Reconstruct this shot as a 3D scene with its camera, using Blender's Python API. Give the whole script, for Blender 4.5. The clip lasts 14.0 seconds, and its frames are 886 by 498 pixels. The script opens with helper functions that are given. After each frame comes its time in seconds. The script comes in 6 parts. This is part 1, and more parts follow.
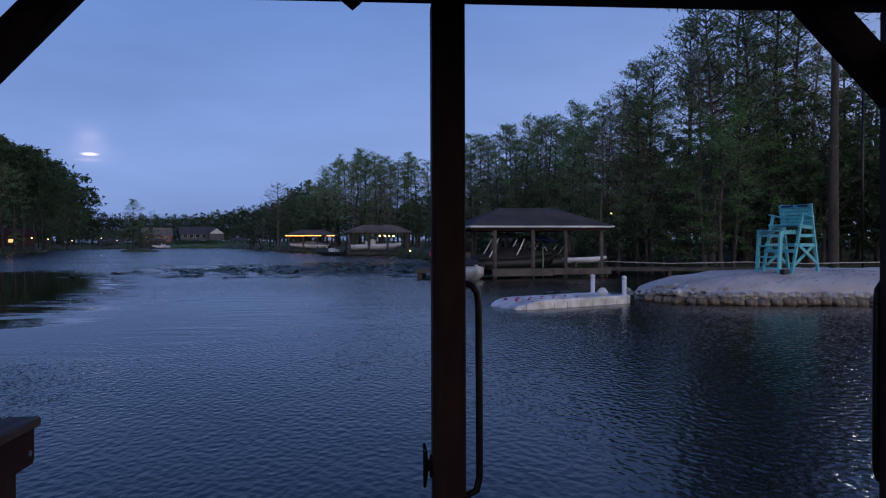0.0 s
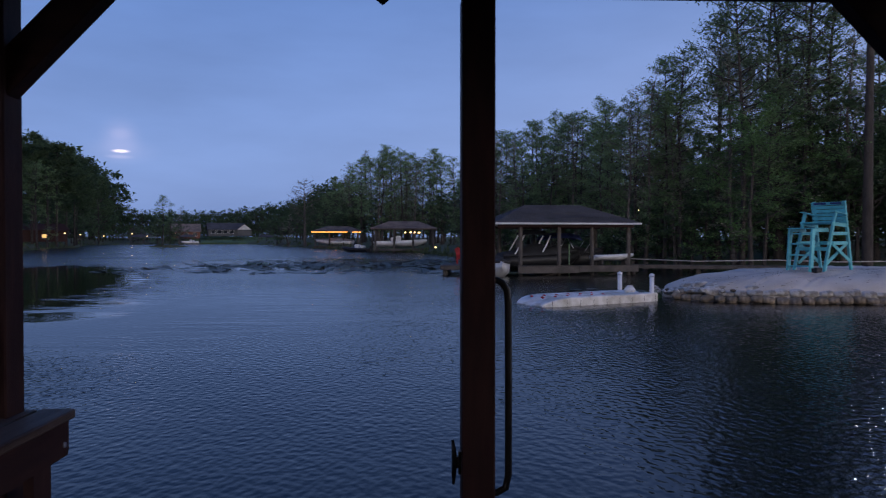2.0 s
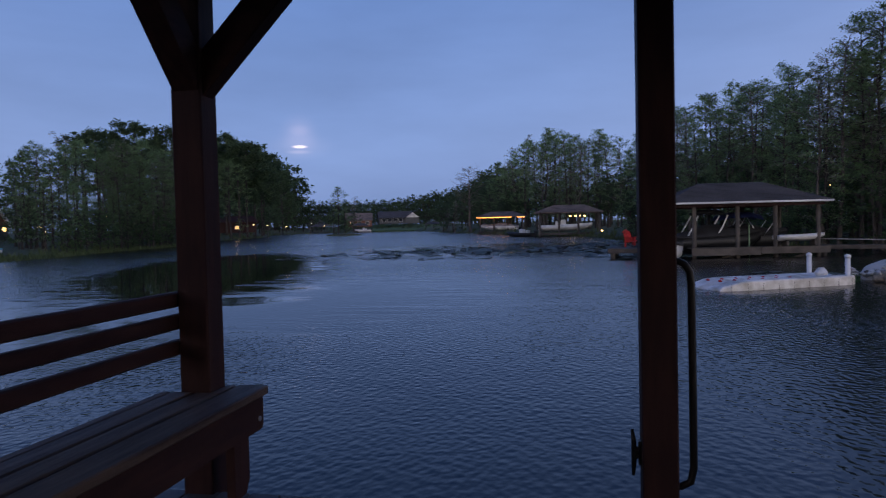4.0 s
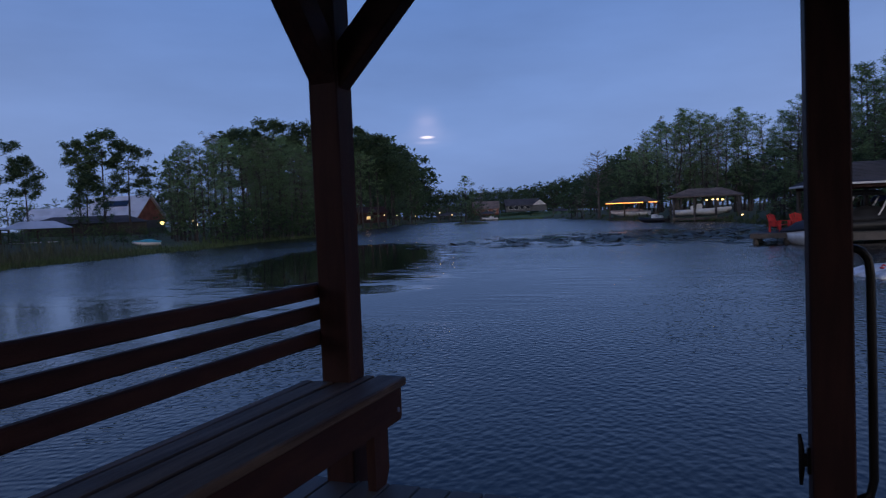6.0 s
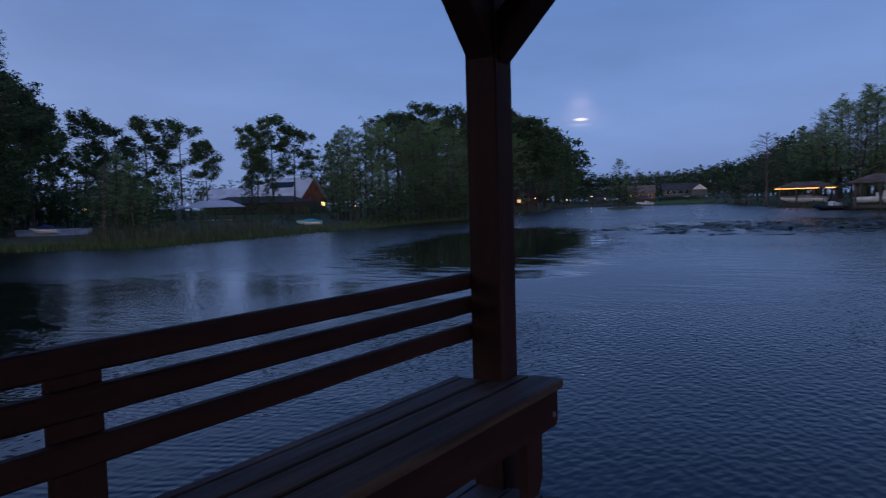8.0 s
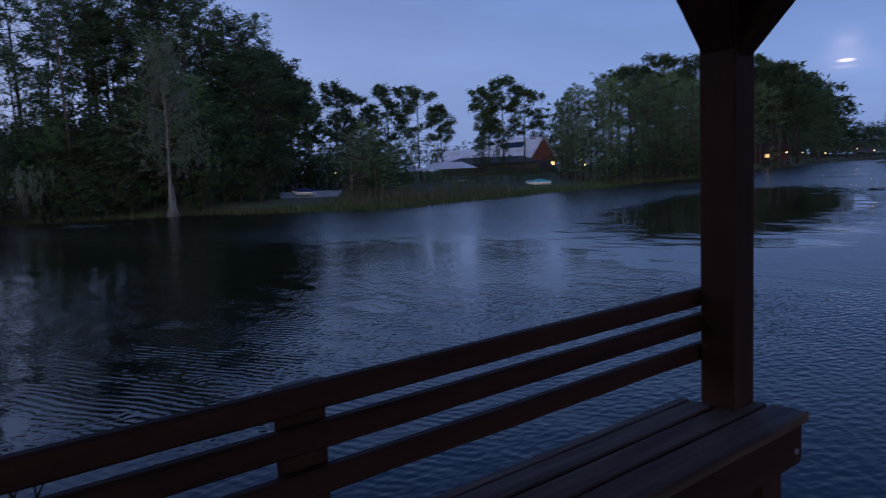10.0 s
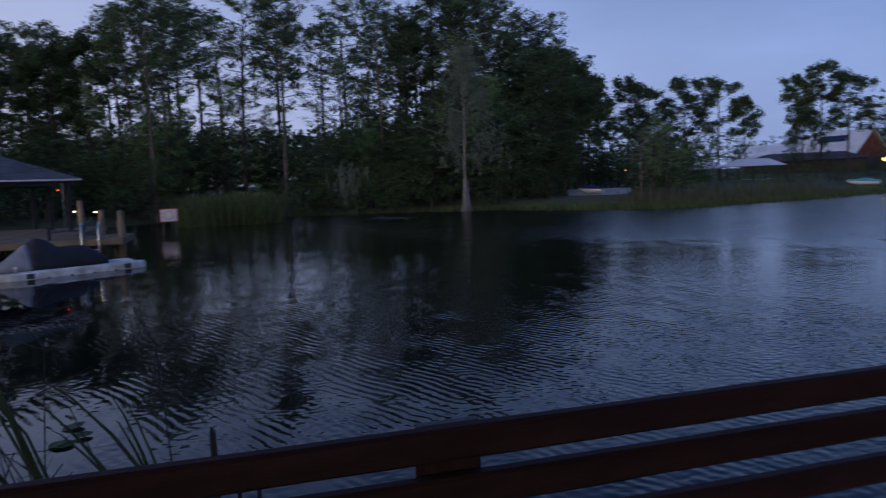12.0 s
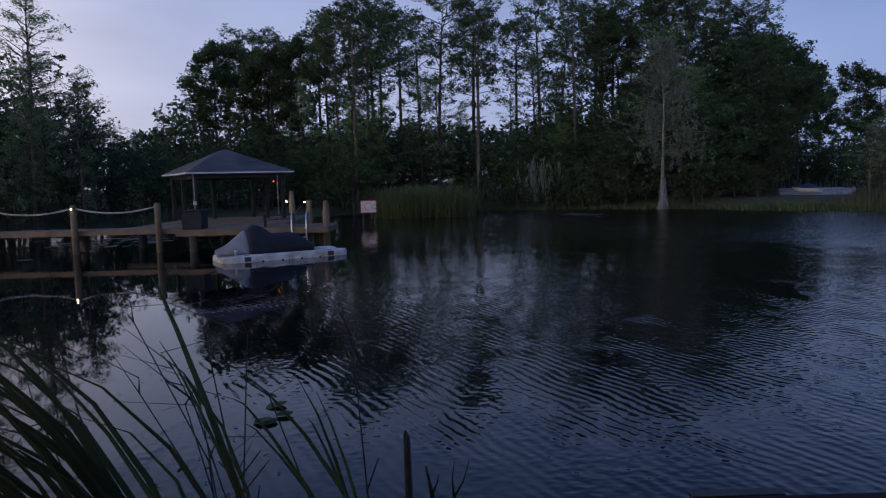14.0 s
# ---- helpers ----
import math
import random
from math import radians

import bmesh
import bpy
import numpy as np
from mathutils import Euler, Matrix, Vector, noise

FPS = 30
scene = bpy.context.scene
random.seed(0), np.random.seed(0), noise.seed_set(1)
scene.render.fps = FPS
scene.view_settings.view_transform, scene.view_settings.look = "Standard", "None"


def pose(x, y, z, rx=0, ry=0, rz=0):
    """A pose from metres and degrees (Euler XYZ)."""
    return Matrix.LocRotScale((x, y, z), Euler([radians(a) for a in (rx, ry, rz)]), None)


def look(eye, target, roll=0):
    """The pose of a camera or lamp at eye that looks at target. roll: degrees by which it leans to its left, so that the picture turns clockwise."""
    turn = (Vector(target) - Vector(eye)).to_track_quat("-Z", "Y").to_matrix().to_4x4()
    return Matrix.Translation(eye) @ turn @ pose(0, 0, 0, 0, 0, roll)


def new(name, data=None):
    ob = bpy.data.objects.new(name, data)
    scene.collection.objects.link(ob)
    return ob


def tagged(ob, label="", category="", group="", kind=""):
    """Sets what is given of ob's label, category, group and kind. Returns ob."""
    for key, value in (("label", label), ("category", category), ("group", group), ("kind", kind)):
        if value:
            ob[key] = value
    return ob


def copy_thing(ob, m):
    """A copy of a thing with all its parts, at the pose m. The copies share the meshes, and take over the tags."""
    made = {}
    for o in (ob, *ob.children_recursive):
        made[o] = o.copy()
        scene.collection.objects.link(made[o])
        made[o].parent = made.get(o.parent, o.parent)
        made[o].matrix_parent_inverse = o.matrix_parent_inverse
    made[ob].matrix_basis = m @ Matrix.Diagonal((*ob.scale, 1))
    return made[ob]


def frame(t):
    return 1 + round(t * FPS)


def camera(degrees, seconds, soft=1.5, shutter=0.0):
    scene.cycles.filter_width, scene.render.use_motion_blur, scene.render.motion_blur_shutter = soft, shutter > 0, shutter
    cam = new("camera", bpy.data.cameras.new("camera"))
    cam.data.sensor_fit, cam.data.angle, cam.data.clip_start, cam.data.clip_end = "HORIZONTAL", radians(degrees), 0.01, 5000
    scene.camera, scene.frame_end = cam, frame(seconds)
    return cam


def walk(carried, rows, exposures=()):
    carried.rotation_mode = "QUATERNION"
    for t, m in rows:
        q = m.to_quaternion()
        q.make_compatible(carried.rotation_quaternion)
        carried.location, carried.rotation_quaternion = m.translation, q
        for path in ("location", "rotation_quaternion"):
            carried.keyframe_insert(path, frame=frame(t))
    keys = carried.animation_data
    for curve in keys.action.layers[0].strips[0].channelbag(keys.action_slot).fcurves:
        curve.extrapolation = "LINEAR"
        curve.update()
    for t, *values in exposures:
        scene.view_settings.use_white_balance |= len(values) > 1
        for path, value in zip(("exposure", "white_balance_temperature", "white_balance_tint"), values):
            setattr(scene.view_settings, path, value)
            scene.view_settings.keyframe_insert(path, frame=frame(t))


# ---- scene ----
cam = camera(63.2, 14.0, 1.15, 0.4)
PATH = [
    (0, (0.032, -0.479, 2.025), (0.178, 1.515, 2.006), -0.2),
    (0.5, (0.031, -0.481, 2.024), (0.181, 1.513, 2.006), -0.2),
    (1, (0.027, -0.479, 2.023), (0.181, 1.515, 2.0), -0.1),
    (1.5, (0.024, -0.475, 2.022), (0.166, 1.519, 1.995), -0.1),
    (2, (0.015, -0.462, 2.022), (0.091, 1.536, 1.994), -0.0),
    (2.5, (0.008, -0.442, 2.021), (-0.026, 1.557, 1.983), -0.3),
    (3, (-0.003, -0.415, 2.016), (-0.171, 1.577, 1.961), -0.7),
    (3.5, (-0.015, -0.405, 2.013), (-0.294, 1.575, 1.949), -1.0),
    (4, (-0.019, -0.404, 2.01), (-0.396, 1.559, 1.945), -1.3),
    (6.5, (-0.121, -0.281, 2.018), (-0.914, 1.553, 1.92), -2.2),
    (7, (-0.161, -0.242, 2.023), (-1.034, 1.554, 1.912), -1.9),
    (7.2, (-0.181, -0.217, 2.02), (-1.091, 1.56, 1.903), -1.8),
    (9.3, (-0.273, 0.038, 2.17), (-1.673, 1.459, 2.022), -1.5),
    (9.5, (-0.278, 0.03, 2.215), (-1.723, 1.402, 2.049), -1.6),
    (10, (-0.264, 0.016, 2.23), (-1.813, 1.264, 2.017), -2.5),
    (10.5, (-0.271, 0.041, 2.232), (-1.923, 1.148, 2.016), -3.3),
    (11, (-0.341, 0.146, 2.231), (-2.08, 1.115, 2.038), -3.3),
    (11.5, (-0.391, 0.274, 2.23), (-2.211, 1.078, 2.032), -3.1),
    (12, (-0.47, 0.412, 2.218), (-2.382, 0.965, 2.03), -2.2),
    (12.5, (-0.576, 0.448, 2.202), (-2.542, 0.767, 2.024), -1.9),
    (13, (-0.722, 0.457, 2.186), (-2.707, 0.634, 2.027), -1.3),
    (13.5, (-0.812, 0.417, 2.166), (-2.801, 0.519, 1.977), -1.2),
    (14, (-0.849, 0.373, 2.182), (-2.84, 0.416, 1.999), -1.5),
]
walk(cam, [(t, look(eye, aim, roll)) for t, eye, aim, roll in PATH],
     exposures=((0.0, 0.24, 6480, 10), (1.5, 0.23, 6500, 10), (2.5, 0.22, 6820, 10), (4.2, 0.20, 6860, 10), (6.5, 0.0, 6350, 8), (7.2, 0.0, 6350, 8), (9.5, 0.08, 6450, 10),
                (11.0, 0.38, 6880, 11), (12.5, 0.36, 7150, 11), (14.0, 0.36, 7200, 11)))

# ---- world: dusk sky, afterglow behind and to one side, moon behind thin cloud ----
RNG = np.random.default_rng(7)


def node(nt, kind, **inputs):
    n = nt.nodes.new(kind)
    for key, value in inputs.items():
        n.inputs[key.replace("_", " ")].default_value = value
    return n


def make_world():
    w = bpy.data.worlds.new("dusk_sky")
    scene.world = w
    w.use_nodes = True
    nt = w.node_tree
    nt.nodes.clear()
    lk = nt.links.new
    out, bg = nt.nodes.new("ShaderNodeOutputWorld"), nt.nodes.new("ShaderNodeBackground")
    co = nt.nodes.new("ShaderNodeTexCoord")
    sep = nt.nodes.new("ShaderNodeSeparateXYZ")
    lk(co.outputs["Generated"], sep.inputs[0])
    up = nt.nodes.new("ShaderNodeValToRGB")
    up.color_ramp.elements[0].position, up.color_ramp.elements[0].color = 0.0, (0.150, 0.225, 0.445, 1)
    up.color_ramp.elements[1].position, up.color_ramp.elements[1].color = 1.0, (0.020, 0.076, 0.290, 1)
    e = up.color_ramp.elements.new(0.10)
    e.color = (0.165, 0.258, 0.522, 1)
    e = up.color_ramp.elements.new(0.32)
    e.color = (0.098, 0.188, 0.452, 1)
    e = up.color_ramp.elements.new(0.44)
    e.color = (0.050, 0.122, 0.365, 1)
    e = up.color_ramp.elements.new(0.60)
    e.color = (0.028, 0.092, 0.320, 1)
    lk(sep.outputs["Z"], up.inputs[0])
    # afterglow of the set sun
    dot = nt.nodes.new("ShaderNodeVectorMath")
    dot.operation = "DOT_PRODUCT"
    dot.inputs[1].default_value = (0.375, -0.927, 0.05)
    lk(co.outputs["Generated"], dot.inputs[0])
    glow = nt.nodes.new("ShaderNodeMapRange")
    glow.interpolation_type = "SMOOTHSTEP"
    glow.inputs["From Min"].default_value, glow.inputs["From Max"].default_value = -0.10, 1.0
    lk(dot.outputs["Value"], glow.inputs["Value"])
    low = nt.nodes.new("ShaderNodeMapRange")
    low.interpolation_type = "SMOOTHSTEP"
    low.inputs["From Min"].default_value, low.inputs["From Max"].default_value = 0.68, 0.0
    lk(sep.outputs["Z"], low.inputs["Value"])
    near = nt.nodes.new("ShaderNodeMath")
    near.operation = "MULTIPLY"
    lk(glow.outputs[0], near.inputs[0])
    lk(low.outputs[0], near.inputs[1])
    warm = nt.nodes.new("ShaderNodeMixRGB")
    warm.inputs[2].default_value = (1.80, 1.62, 1.62, 1)
    lk(near.outputs[0], warm.inputs[0])
    # grey haze reaching round from the afterglow
    wide = nt.nodes.new("ShaderNodeMapRange")
    wide.inputs["From Min"].default_value, wide.inputs["From Max"].default_value = -0.98, 0.25
    wide.inputs["To Max"].default_value = 0.75
    lk(dot.outputs["Value"], wide.inputs["Value"])
    dim = nt.nodes.new("ShaderNodeMath")
    dim.operation = "MULTIPLY"
    lk(wide.outputs[0], dim.inputs[0])
    hug = nt.nodes.new("ShaderNodeMapRange")
    hug.interpolation_type = "SMOOTHSTEP"
    hug.inputs["From Min"].default_value, hug.inputs["From Max"].default_value = 0.60, 0.0
    lk(sep.outputs["Z"], hug.inputs["Value"])
    lk(hug.outputs[0], dim.inputs[1])
    hazy = nt.nodes.new("ShaderNodeMixRGB")
    hazy.inputs[2].default_value = (0.45, 0.455, 0.56, 1)
    lk(dim.outputs[0], hazy.inputs[0])
    lk(up.outputs[0], hazy.inputs[1])
    lk(hazy.outputs[0], warm.inputs[1])
    # thin veils of cloud
    stretch = nt.nodes.new("ShaderNodeMapping")
    stretch.inputs["Scale"].default_value = (1.0, 1.0, 4.0)
    lk(co.outputs["Generated"], stretch.inputs[0])
    veil = node(nt, "ShaderNodeTexNoise", Scale=2.2, Detail=5.0, Roughness=0.55)
    lk(stretch.outputs[0], veil.inputs["Vector"])
    amount = nt.nodes.new("ShaderNodeMapRange")
    amount.inputs["From Min"].default_value, amount.inputs["From Max"].default_value = 0.35, 0.75
    amount.inputs["To Min"].default_value, amount.inputs["To Max"].default_value = 0.90, 1.12
    lk(veil.outputs["Fac"], amount.inputs["Value"])
    clouded = nt.nodes.new("ShaderNodeVectorMath")
    clouded.operation = "SCALE"
    lk(warm.outputs[0], clouded.inputs[0])
    lk(amount.outputs[0], clouded.inputs["Scale"])
    sky = nt.nodes.new("ShaderNodeTexSky")
    sky.sky_type, sky.sun_disc = "NISHITA", False
    sky.sun_elevation, sky.sun_rotation = radians(0.5), radians(158)
    haze = nt.nodes.new("ShaderNodeVectorMath")
    haze.operation = "SCALE"
    haze.inputs["Scale"].default_value = 0.004
    lk(sky.outputs[0], haze.inputs[0])
    both = nt.nodes.new("ShaderNodeVectorMath")
    lk(clouded.outputs[0], both.inputs[0])
    lk(haze.outputs[0], both.inputs[1])
    lk(both.outputs[0], bg.inputs["Color"])
    bg.inputs["Strength"].default_value = 1.15
    lk(bg.outputs[0], out.inputs[0])


make_world()


# ---- materials ----

def material(name, colour, rough=0.7, metal=0.0, vary=0.25, size=0.5, grain=0.03, bump=0.3, stretch=(1, 1, 1), random=0.0, second=None, emit=None, spec=0.5):
    """Base colour with broad stains and fine grain; size and grain in metres; second: the colour of the stains."""
    m = bpy.data.materials.new(name)
    m.use_nodes = True
    nt = m.node_tree
    lk = nt.links.new
    b = nt.nodes["Principled BSDF"]
    co = nt.nodes.new("ShaderNodeTexCoord")
    mp = nt.nodes.new("ShaderNodeMapping")
    mp.inputs["Scale"].default_value = stretch
    lk(co.outputs["Object"], mp.inputs[0])
    broad = node(nt, "ShaderNodeTexNoise", Scale=1.0 / size, Detail=4.0)
    fine = node(nt, "ShaderNodeTexNoise", Scale=1.0 / grain, Detail=3.0)
    lk(mp.outputs[0], broad.inputs["Vector"])
    lk(mp.outputs[0], fine.inputs["Vector"])
    mix = nt.nodes.new("ShaderNodeMixRGB")
    mix.inputs[1].default_value = (*colour, 1)
    mix.inputs[2].default_value = (*(second or [c * (1 - vary) * 0.8 for c in colour]), 1)
    ramp = nt.nodes.new("ShaderNodeMapRange")
    ramp.inputs["From Min"].default_value, ramp.inputs["From Max"].default_value = 0.38, 0.66
    lk(broad.outputs["Fac"], ramp.inputs["Value"])
    lk(ramp.outputs[0], mix.inputs[0])
    tone = nt.nodes.new("ShaderNodeMapRange")
    tone.inputs["To Min"].default_value, tone.inputs["To Max"].default_value = 1 - vary, 1 + vary
    lk(fine.outputs["Fac"], tone.inputs["Value"])
    scaled = nt.nodes.new("ShaderNodeVectorMath")
    scaled.operation = "SCALE"
    lk(mix.outputs[0], scaled.inputs[0])
    lk(tone.outputs[0], scaled.inputs["Scale"])
    last = scaled
    if random:
        info = nt.nodes.new("ShaderNodeObjectInfo")
        r = nt.nodes.new("ShaderNodeMapRange")
        r.inputs["To Min"].default_value, r.inputs["To Max"].default_value = 1 - random, 1 + random
        lk(info.outputs["Random"], r.inputs["Value"])
        last = nt.nodes.new("ShaderNodeVectorMath")
        last.operation = "SCALE"
        lk(scaled.outputs[0], last.inputs[0])
        lk(r.outputs[0], last.inputs["Scale"])
    lk(last.outputs[0], b.inputs["Base Color"])
    b.inputs["Roughness"].default_value, b.inputs["Metallic"].default_value = rough, metal
    b.inputs["Specular IOR Level"].default_value = spec
    if bump:
        bp = node(nt, "ShaderNodeBump", Strength=bump, Distance=grain * 0.5)
        lk(fine.outputs["Fac"], bp.inputs["Height"])
        lk(bp.outputs[0], b.inputs["Normal"])
    if emit:
        b.inputs["Emission Color"].default_value, b.inputs["Emission Strength"].default_value = (*emit[:3], 1), emit[3]
    return m


def foliage(name, colour, vary=0.35):
    """Leaves: each clump of leaves its own shade, thin enough to let some light through."""
    m = bpy.data.materials.new(name)
    m.use_nodes = True
    nt = m.node_tree
    lk = nt.links.new
    b = nt.nodes["Principled BSDF"]
    geo, info = nt.nodes.new("ShaderNodeNewGeometry"), nt.nodes.new("ShaderNodeObjectInfo")
    a = nt.nodes.new("ShaderNodeMapRange")
    a.inputs["To Min"].default_value, a.inputs["To Max"].default_value = 1 - vary, 1 + vary
    lk(geo.outputs["Random Per Island"], a.inputs["Value"])
    r = nt.nodes.new("ShaderNodeMapRange")
    r.inputs["To Min"].default_value, r.inputs["To Max"].default_value = 0.8, 1.25
    lk(info.outputs["Random"], r.inputs["Value"])
    mul = nt.nodes.new("ShaderNodeMath")
    mul.operation = "MULTIPLY"
    lk(a.outputs[0], mul.inputs[0])
    lk(r.outputs[0], mul.inputs[1])
    sc = nt.nodes.new("ShaderNodeVectorMath")
    sc.operation = "SCALE"
    sc.inputs[0].default_value = colour
    lk(mul.outputs[0], sc.inputs["Scale"])
    lk(sc.outputs[0], b.inputs["Base Color"])
    b.inputs["Roughness"].default_value = 0.65
    b.inputs["Specular IOR Level"].default_value = 0.25
    tr = nt.nodes.new("ShaderNodeBsdfTranslucent")
    lk(sc.outputs[0], tr.inputs["Color"])
    mx = nt.nodes.new("ShaderNodeMixShader")
    mx.inputs[0].default_value = 0.46
    lk(b.outputs[0], mx.inputs[1])
    lk(tr.outputs[0], mx.inputs[2])
    lk(mx.outputs[0], nt.nodes["Material Output"].inputs[0])
    return m


def water_material():
    m = bpy.data.materials.new("lake_water")
    m.use_nodes = True
    nt = m.node_tree
    lk = nt.links.new
    b = nt.nodes["Principled BSDF"]
    b.inputs["Base Color"].default_value = (0.0032, 0.0048, 0.0058, 1)
    b.inputs["Roughness"].default_value, b.inputs["IOR"].default_value = 0.02, 1.333
    co = nt.nodes.new("ShaderNodeTexCoord")

    def layer(scale, turn, wide, detail, distort=0.0):
        mp = nt.nodes.new("ShaderNodeMapping")
        mp.inputs["Rotation"].default_value = (0, 0, radians(turn))
        mp.inputs["Scale"].default_value = (scale, scale * wide, 1)
        lk(co.outputs["Object"], mp.inputs[0])
        n = node(nt, "ShaderNodeTexNoise", Scale=1.0, Detail=detail, Roughness=0.5, Distortion=distort)
        lk(mp.outputs[0], n.inputs["Vector"])
        return n.outputs["Fac"]

    def math(kind, a, c):
        n = nt.nodes.new("ShaderNodeMath")
        n.operation = kind
        for i, v in enumerate((a, c)):
            if hasattr(v, "is_linked"):
                lk(v, n.inputs[i])
            else:
                n.inputs[i].default_value = v
        return n.outputs[0]

    def patch(x, y, rx, ry, turn, soft):
        """1 outside an ellipse of still water, falling to 0 inside it, with a ragged edge."""
        mp = nt.nodes.new("ShaderNodeMapping")
        mp.vector_type = "TEXTURE"
        mp.inputs["Location"].default_value = (x, y, 0)
        mp.inputs["Rotation"].default_value = (0, 0, radians(turn))
        mp.inputs["Scale"].default_value = (rx, ry, 1)
        lk(co.outputs["Object"], mp.inputs[0])
        ln = nt.nodes.new("ShaderNodeVectorMath")
        ln.operation = "LENGTH"
        lk(mp.outputs[0], ln.inputs[0])
        edge = math("ADD", ln.outputs["Value"], math("MULTIPLY", math("SUBTRACT", layer(0.5, 80, 3.0, 4), 0.5), 1.1))
        mr = nt.nodes.new("ShaderNodeMapRange")
        mr.interpolation_type = "SMOOTHSTEP"
        mr.inputs["From Min"].default_value, mr.inputs["From Max"].default_value = 1 - soft, 1 + soft
        lk(edge, mr.inputs["Value"])
        return mr.outputs[0]

    def over(v, floor):
        return math("MAXIMUM", math("SUBTRACT", v, floor), 0.0)

    fine = layer(26.0, 25, 0.6, 2, 0.3)
    crests = layer(11.5, 36, 0.72, 0, 0.0)
    small = layer(20.0, 22, 0.70, 0, 0.0)
    long = layer(2.6, 10, 0.5, 2)
    waves = math("ADD", math("MULTIPLY", fine, 0.08), math("ADD", math("ADD", math("MULTIPLY", crests, 1.35), math("MULTIPLY", small, 0.5)), math("ADD", math("MULTIPLY", long, 0.55), math("MULTIPLY", layer(0.9, 12, 0.4, 2), 1.6))))
    turned = nt.nodes.new("ShaderNodeMapping")
    turned.inputs["Rotation"].default_value = (0, 0, radians(-115))
    lk(co.outputs["Object"], turned.inputs[0])
    lines = node(nt, "ShaderNodeTexWave", Scale=2.5, Distortion=6.0, Detail=2.0)
    lines.inputs["Detail Scale"].default_value = 0.55
    lk(turned.outputs[0], lines.inputs["Vector"])
    cove = math("SUBTRACT", 1.0, patch(-12.5, 3.2, 9.5, 4.6, -12, 0.5))
    broken = math("MULTIPLY", over(layer(0.9, 40, 1.6, 3), 0.35), 2.2)
    rings = math("MULTIPLY", math("MULTIPLY", lines.outputs["Fac"], broken), math("MULTIPLY", cove, 0.50))
    gust = nt.nodes.new("ShaderNodeMapRange")
    gust.inputs["From Min"].default_value, gust.inputs["From Max"].default_value = 0.35, 0.65
    gust.inputs["To Min"].default_value, gust.inputs["To Max"].default_value = 0.60, 1.15
    lk(layer(0.06, 15, 2.0, 3), gust.inputs["Value"])
    # more wind out on the open lake
    where = nt.nodes.new("ShaderNodeSeparateXYZ")
    lk(co.outputs["Object"], where.inputs[0])
    open_lake = nt.nodes.new("ShaderNodeMapRange")
    open_lake.inputs["From Min"].default_value, open_lake.inputs["From Max"].default_value = 25.0, 80.0
    open_lake.inputs["To Min"].default_value, open_lake.inputs["To Max"].default_value = 1.0, 2.6
    lk(where.outputs["Y"], open_lake.inputs["Value"])
    away = nt.nodes.new("ShaderNodeVectorMath")
    away.operation = "LENGTH"
    lk(co.outputs["Object"], away.inputs[0])
    fetch = nt.nodes.new("ShaderNodeMapRange")
    fetch.inputs["From Min"].default_value, fetch.inputs["From Max"].default_value = 20.0, 60.0
    fetch.inputs["To Min"].default_value, fetch.inputs["To Max"].default_value = 1.0, 1.5
    lk(away.outputs["Value"], fetch.inputs["Value"])
    amp = math("MULTIPLY", gust.outputs[0], math("MAXIMUM", open_lake.outputs[0], fetch.outputs[0]))
    calm = None
    for p, least in (((-19.6, 36.5, 5.6, 19.5, 21, 0.10), 0.05), ((-9.6, 18.6, 1.6, 1.2, 30, 0.5), 0.35), ((-12.5, 22.5, 3.4, 1.6, 0, 0.4), 0.2), ((-9.5, -9.0, 9.0, 9.5, 0, 0.5), 0.06), ((-20.0, -14.0, 24.0, 11.5, 0, 0.35), 0.08), ((-27.0, -1.5, 19.5, 9.5, 0, 0.4), 0.34), ((-8.0, 60.0, 12.0, 15.0, 0, 0.4), 0.35), ((9.5, 14.0, 6.5, 10.0, -20, 0.5), 0.9)):
        still = math("MAXIMUM", patch(*p), least)
        calm = still if calm is None else math("MULTIPLY", calm, still)
    amp = math("MULTIPLY", amp, calm)
    amp = math("MULTIPLY", amp, math("SUBTRACT", 1.0, math("MULTIPLY", cove, 0.55)))
    amp = math("MULTIPLY", amp, math("MAXIMUM", patch(-14.0, 14.0, 14.0, 6.0, 45, 0.6), 0.35))
    far = nt.nodes.new("ShaderNodeVectorMath")
    far.operation = "LENGTH"
    lk(co.outputs["Object"], far.inputs[0])
    ripple = nt.nodes.new("ShaderNodeMapRange")
    ripple.interpolation_type = "SMOOTHSTEP"
    ripple.inputs["From Min"].default_value, ripple.inputs["From Max"].default_value = 10.0, 50.0
    ripple.inputs["To Max"].default_value = 0.13
    lk(far.outputs["Value"], ripple.inputs["Value"])
    lk(math("MINIMUM", math("ADD", 0.02, math("MULTIPLY", math("MULTIPLY", ripple.outputs[0], gust.outputs[0]), math("MULTIPLY", calm, calm))), 0.45), b.inputs["Roughness"])
    close = nt.nodes.new("ShaderNodeMapRange")
    close.inputs["From Min"].default_value, close.inputs["From Max"].default_value = 4.0, 10.0
    close.inputs["To Min"].default_value, close.inputs["To Max"].default_value = 0.40, 1.0
    lk(far.outputs["Value"], close.inputs["Value"])
    amp = math("MULTIPLY", amp, close.outputs[0])
    broad = math("MULTIPLY", math("MULTIPLY", layer(0.45, 12, 0.35, 3), 60.0), math("MULTIPLY", ripple.outputs[0], calm))
    rings = math("ADD", rings, broad)
    height = math("ADD", math("MULTIPLY", waves, amp), rings)
    bp = node(nt, "ShaderNodeBump", Strength=1.0, Distance=0.0105)
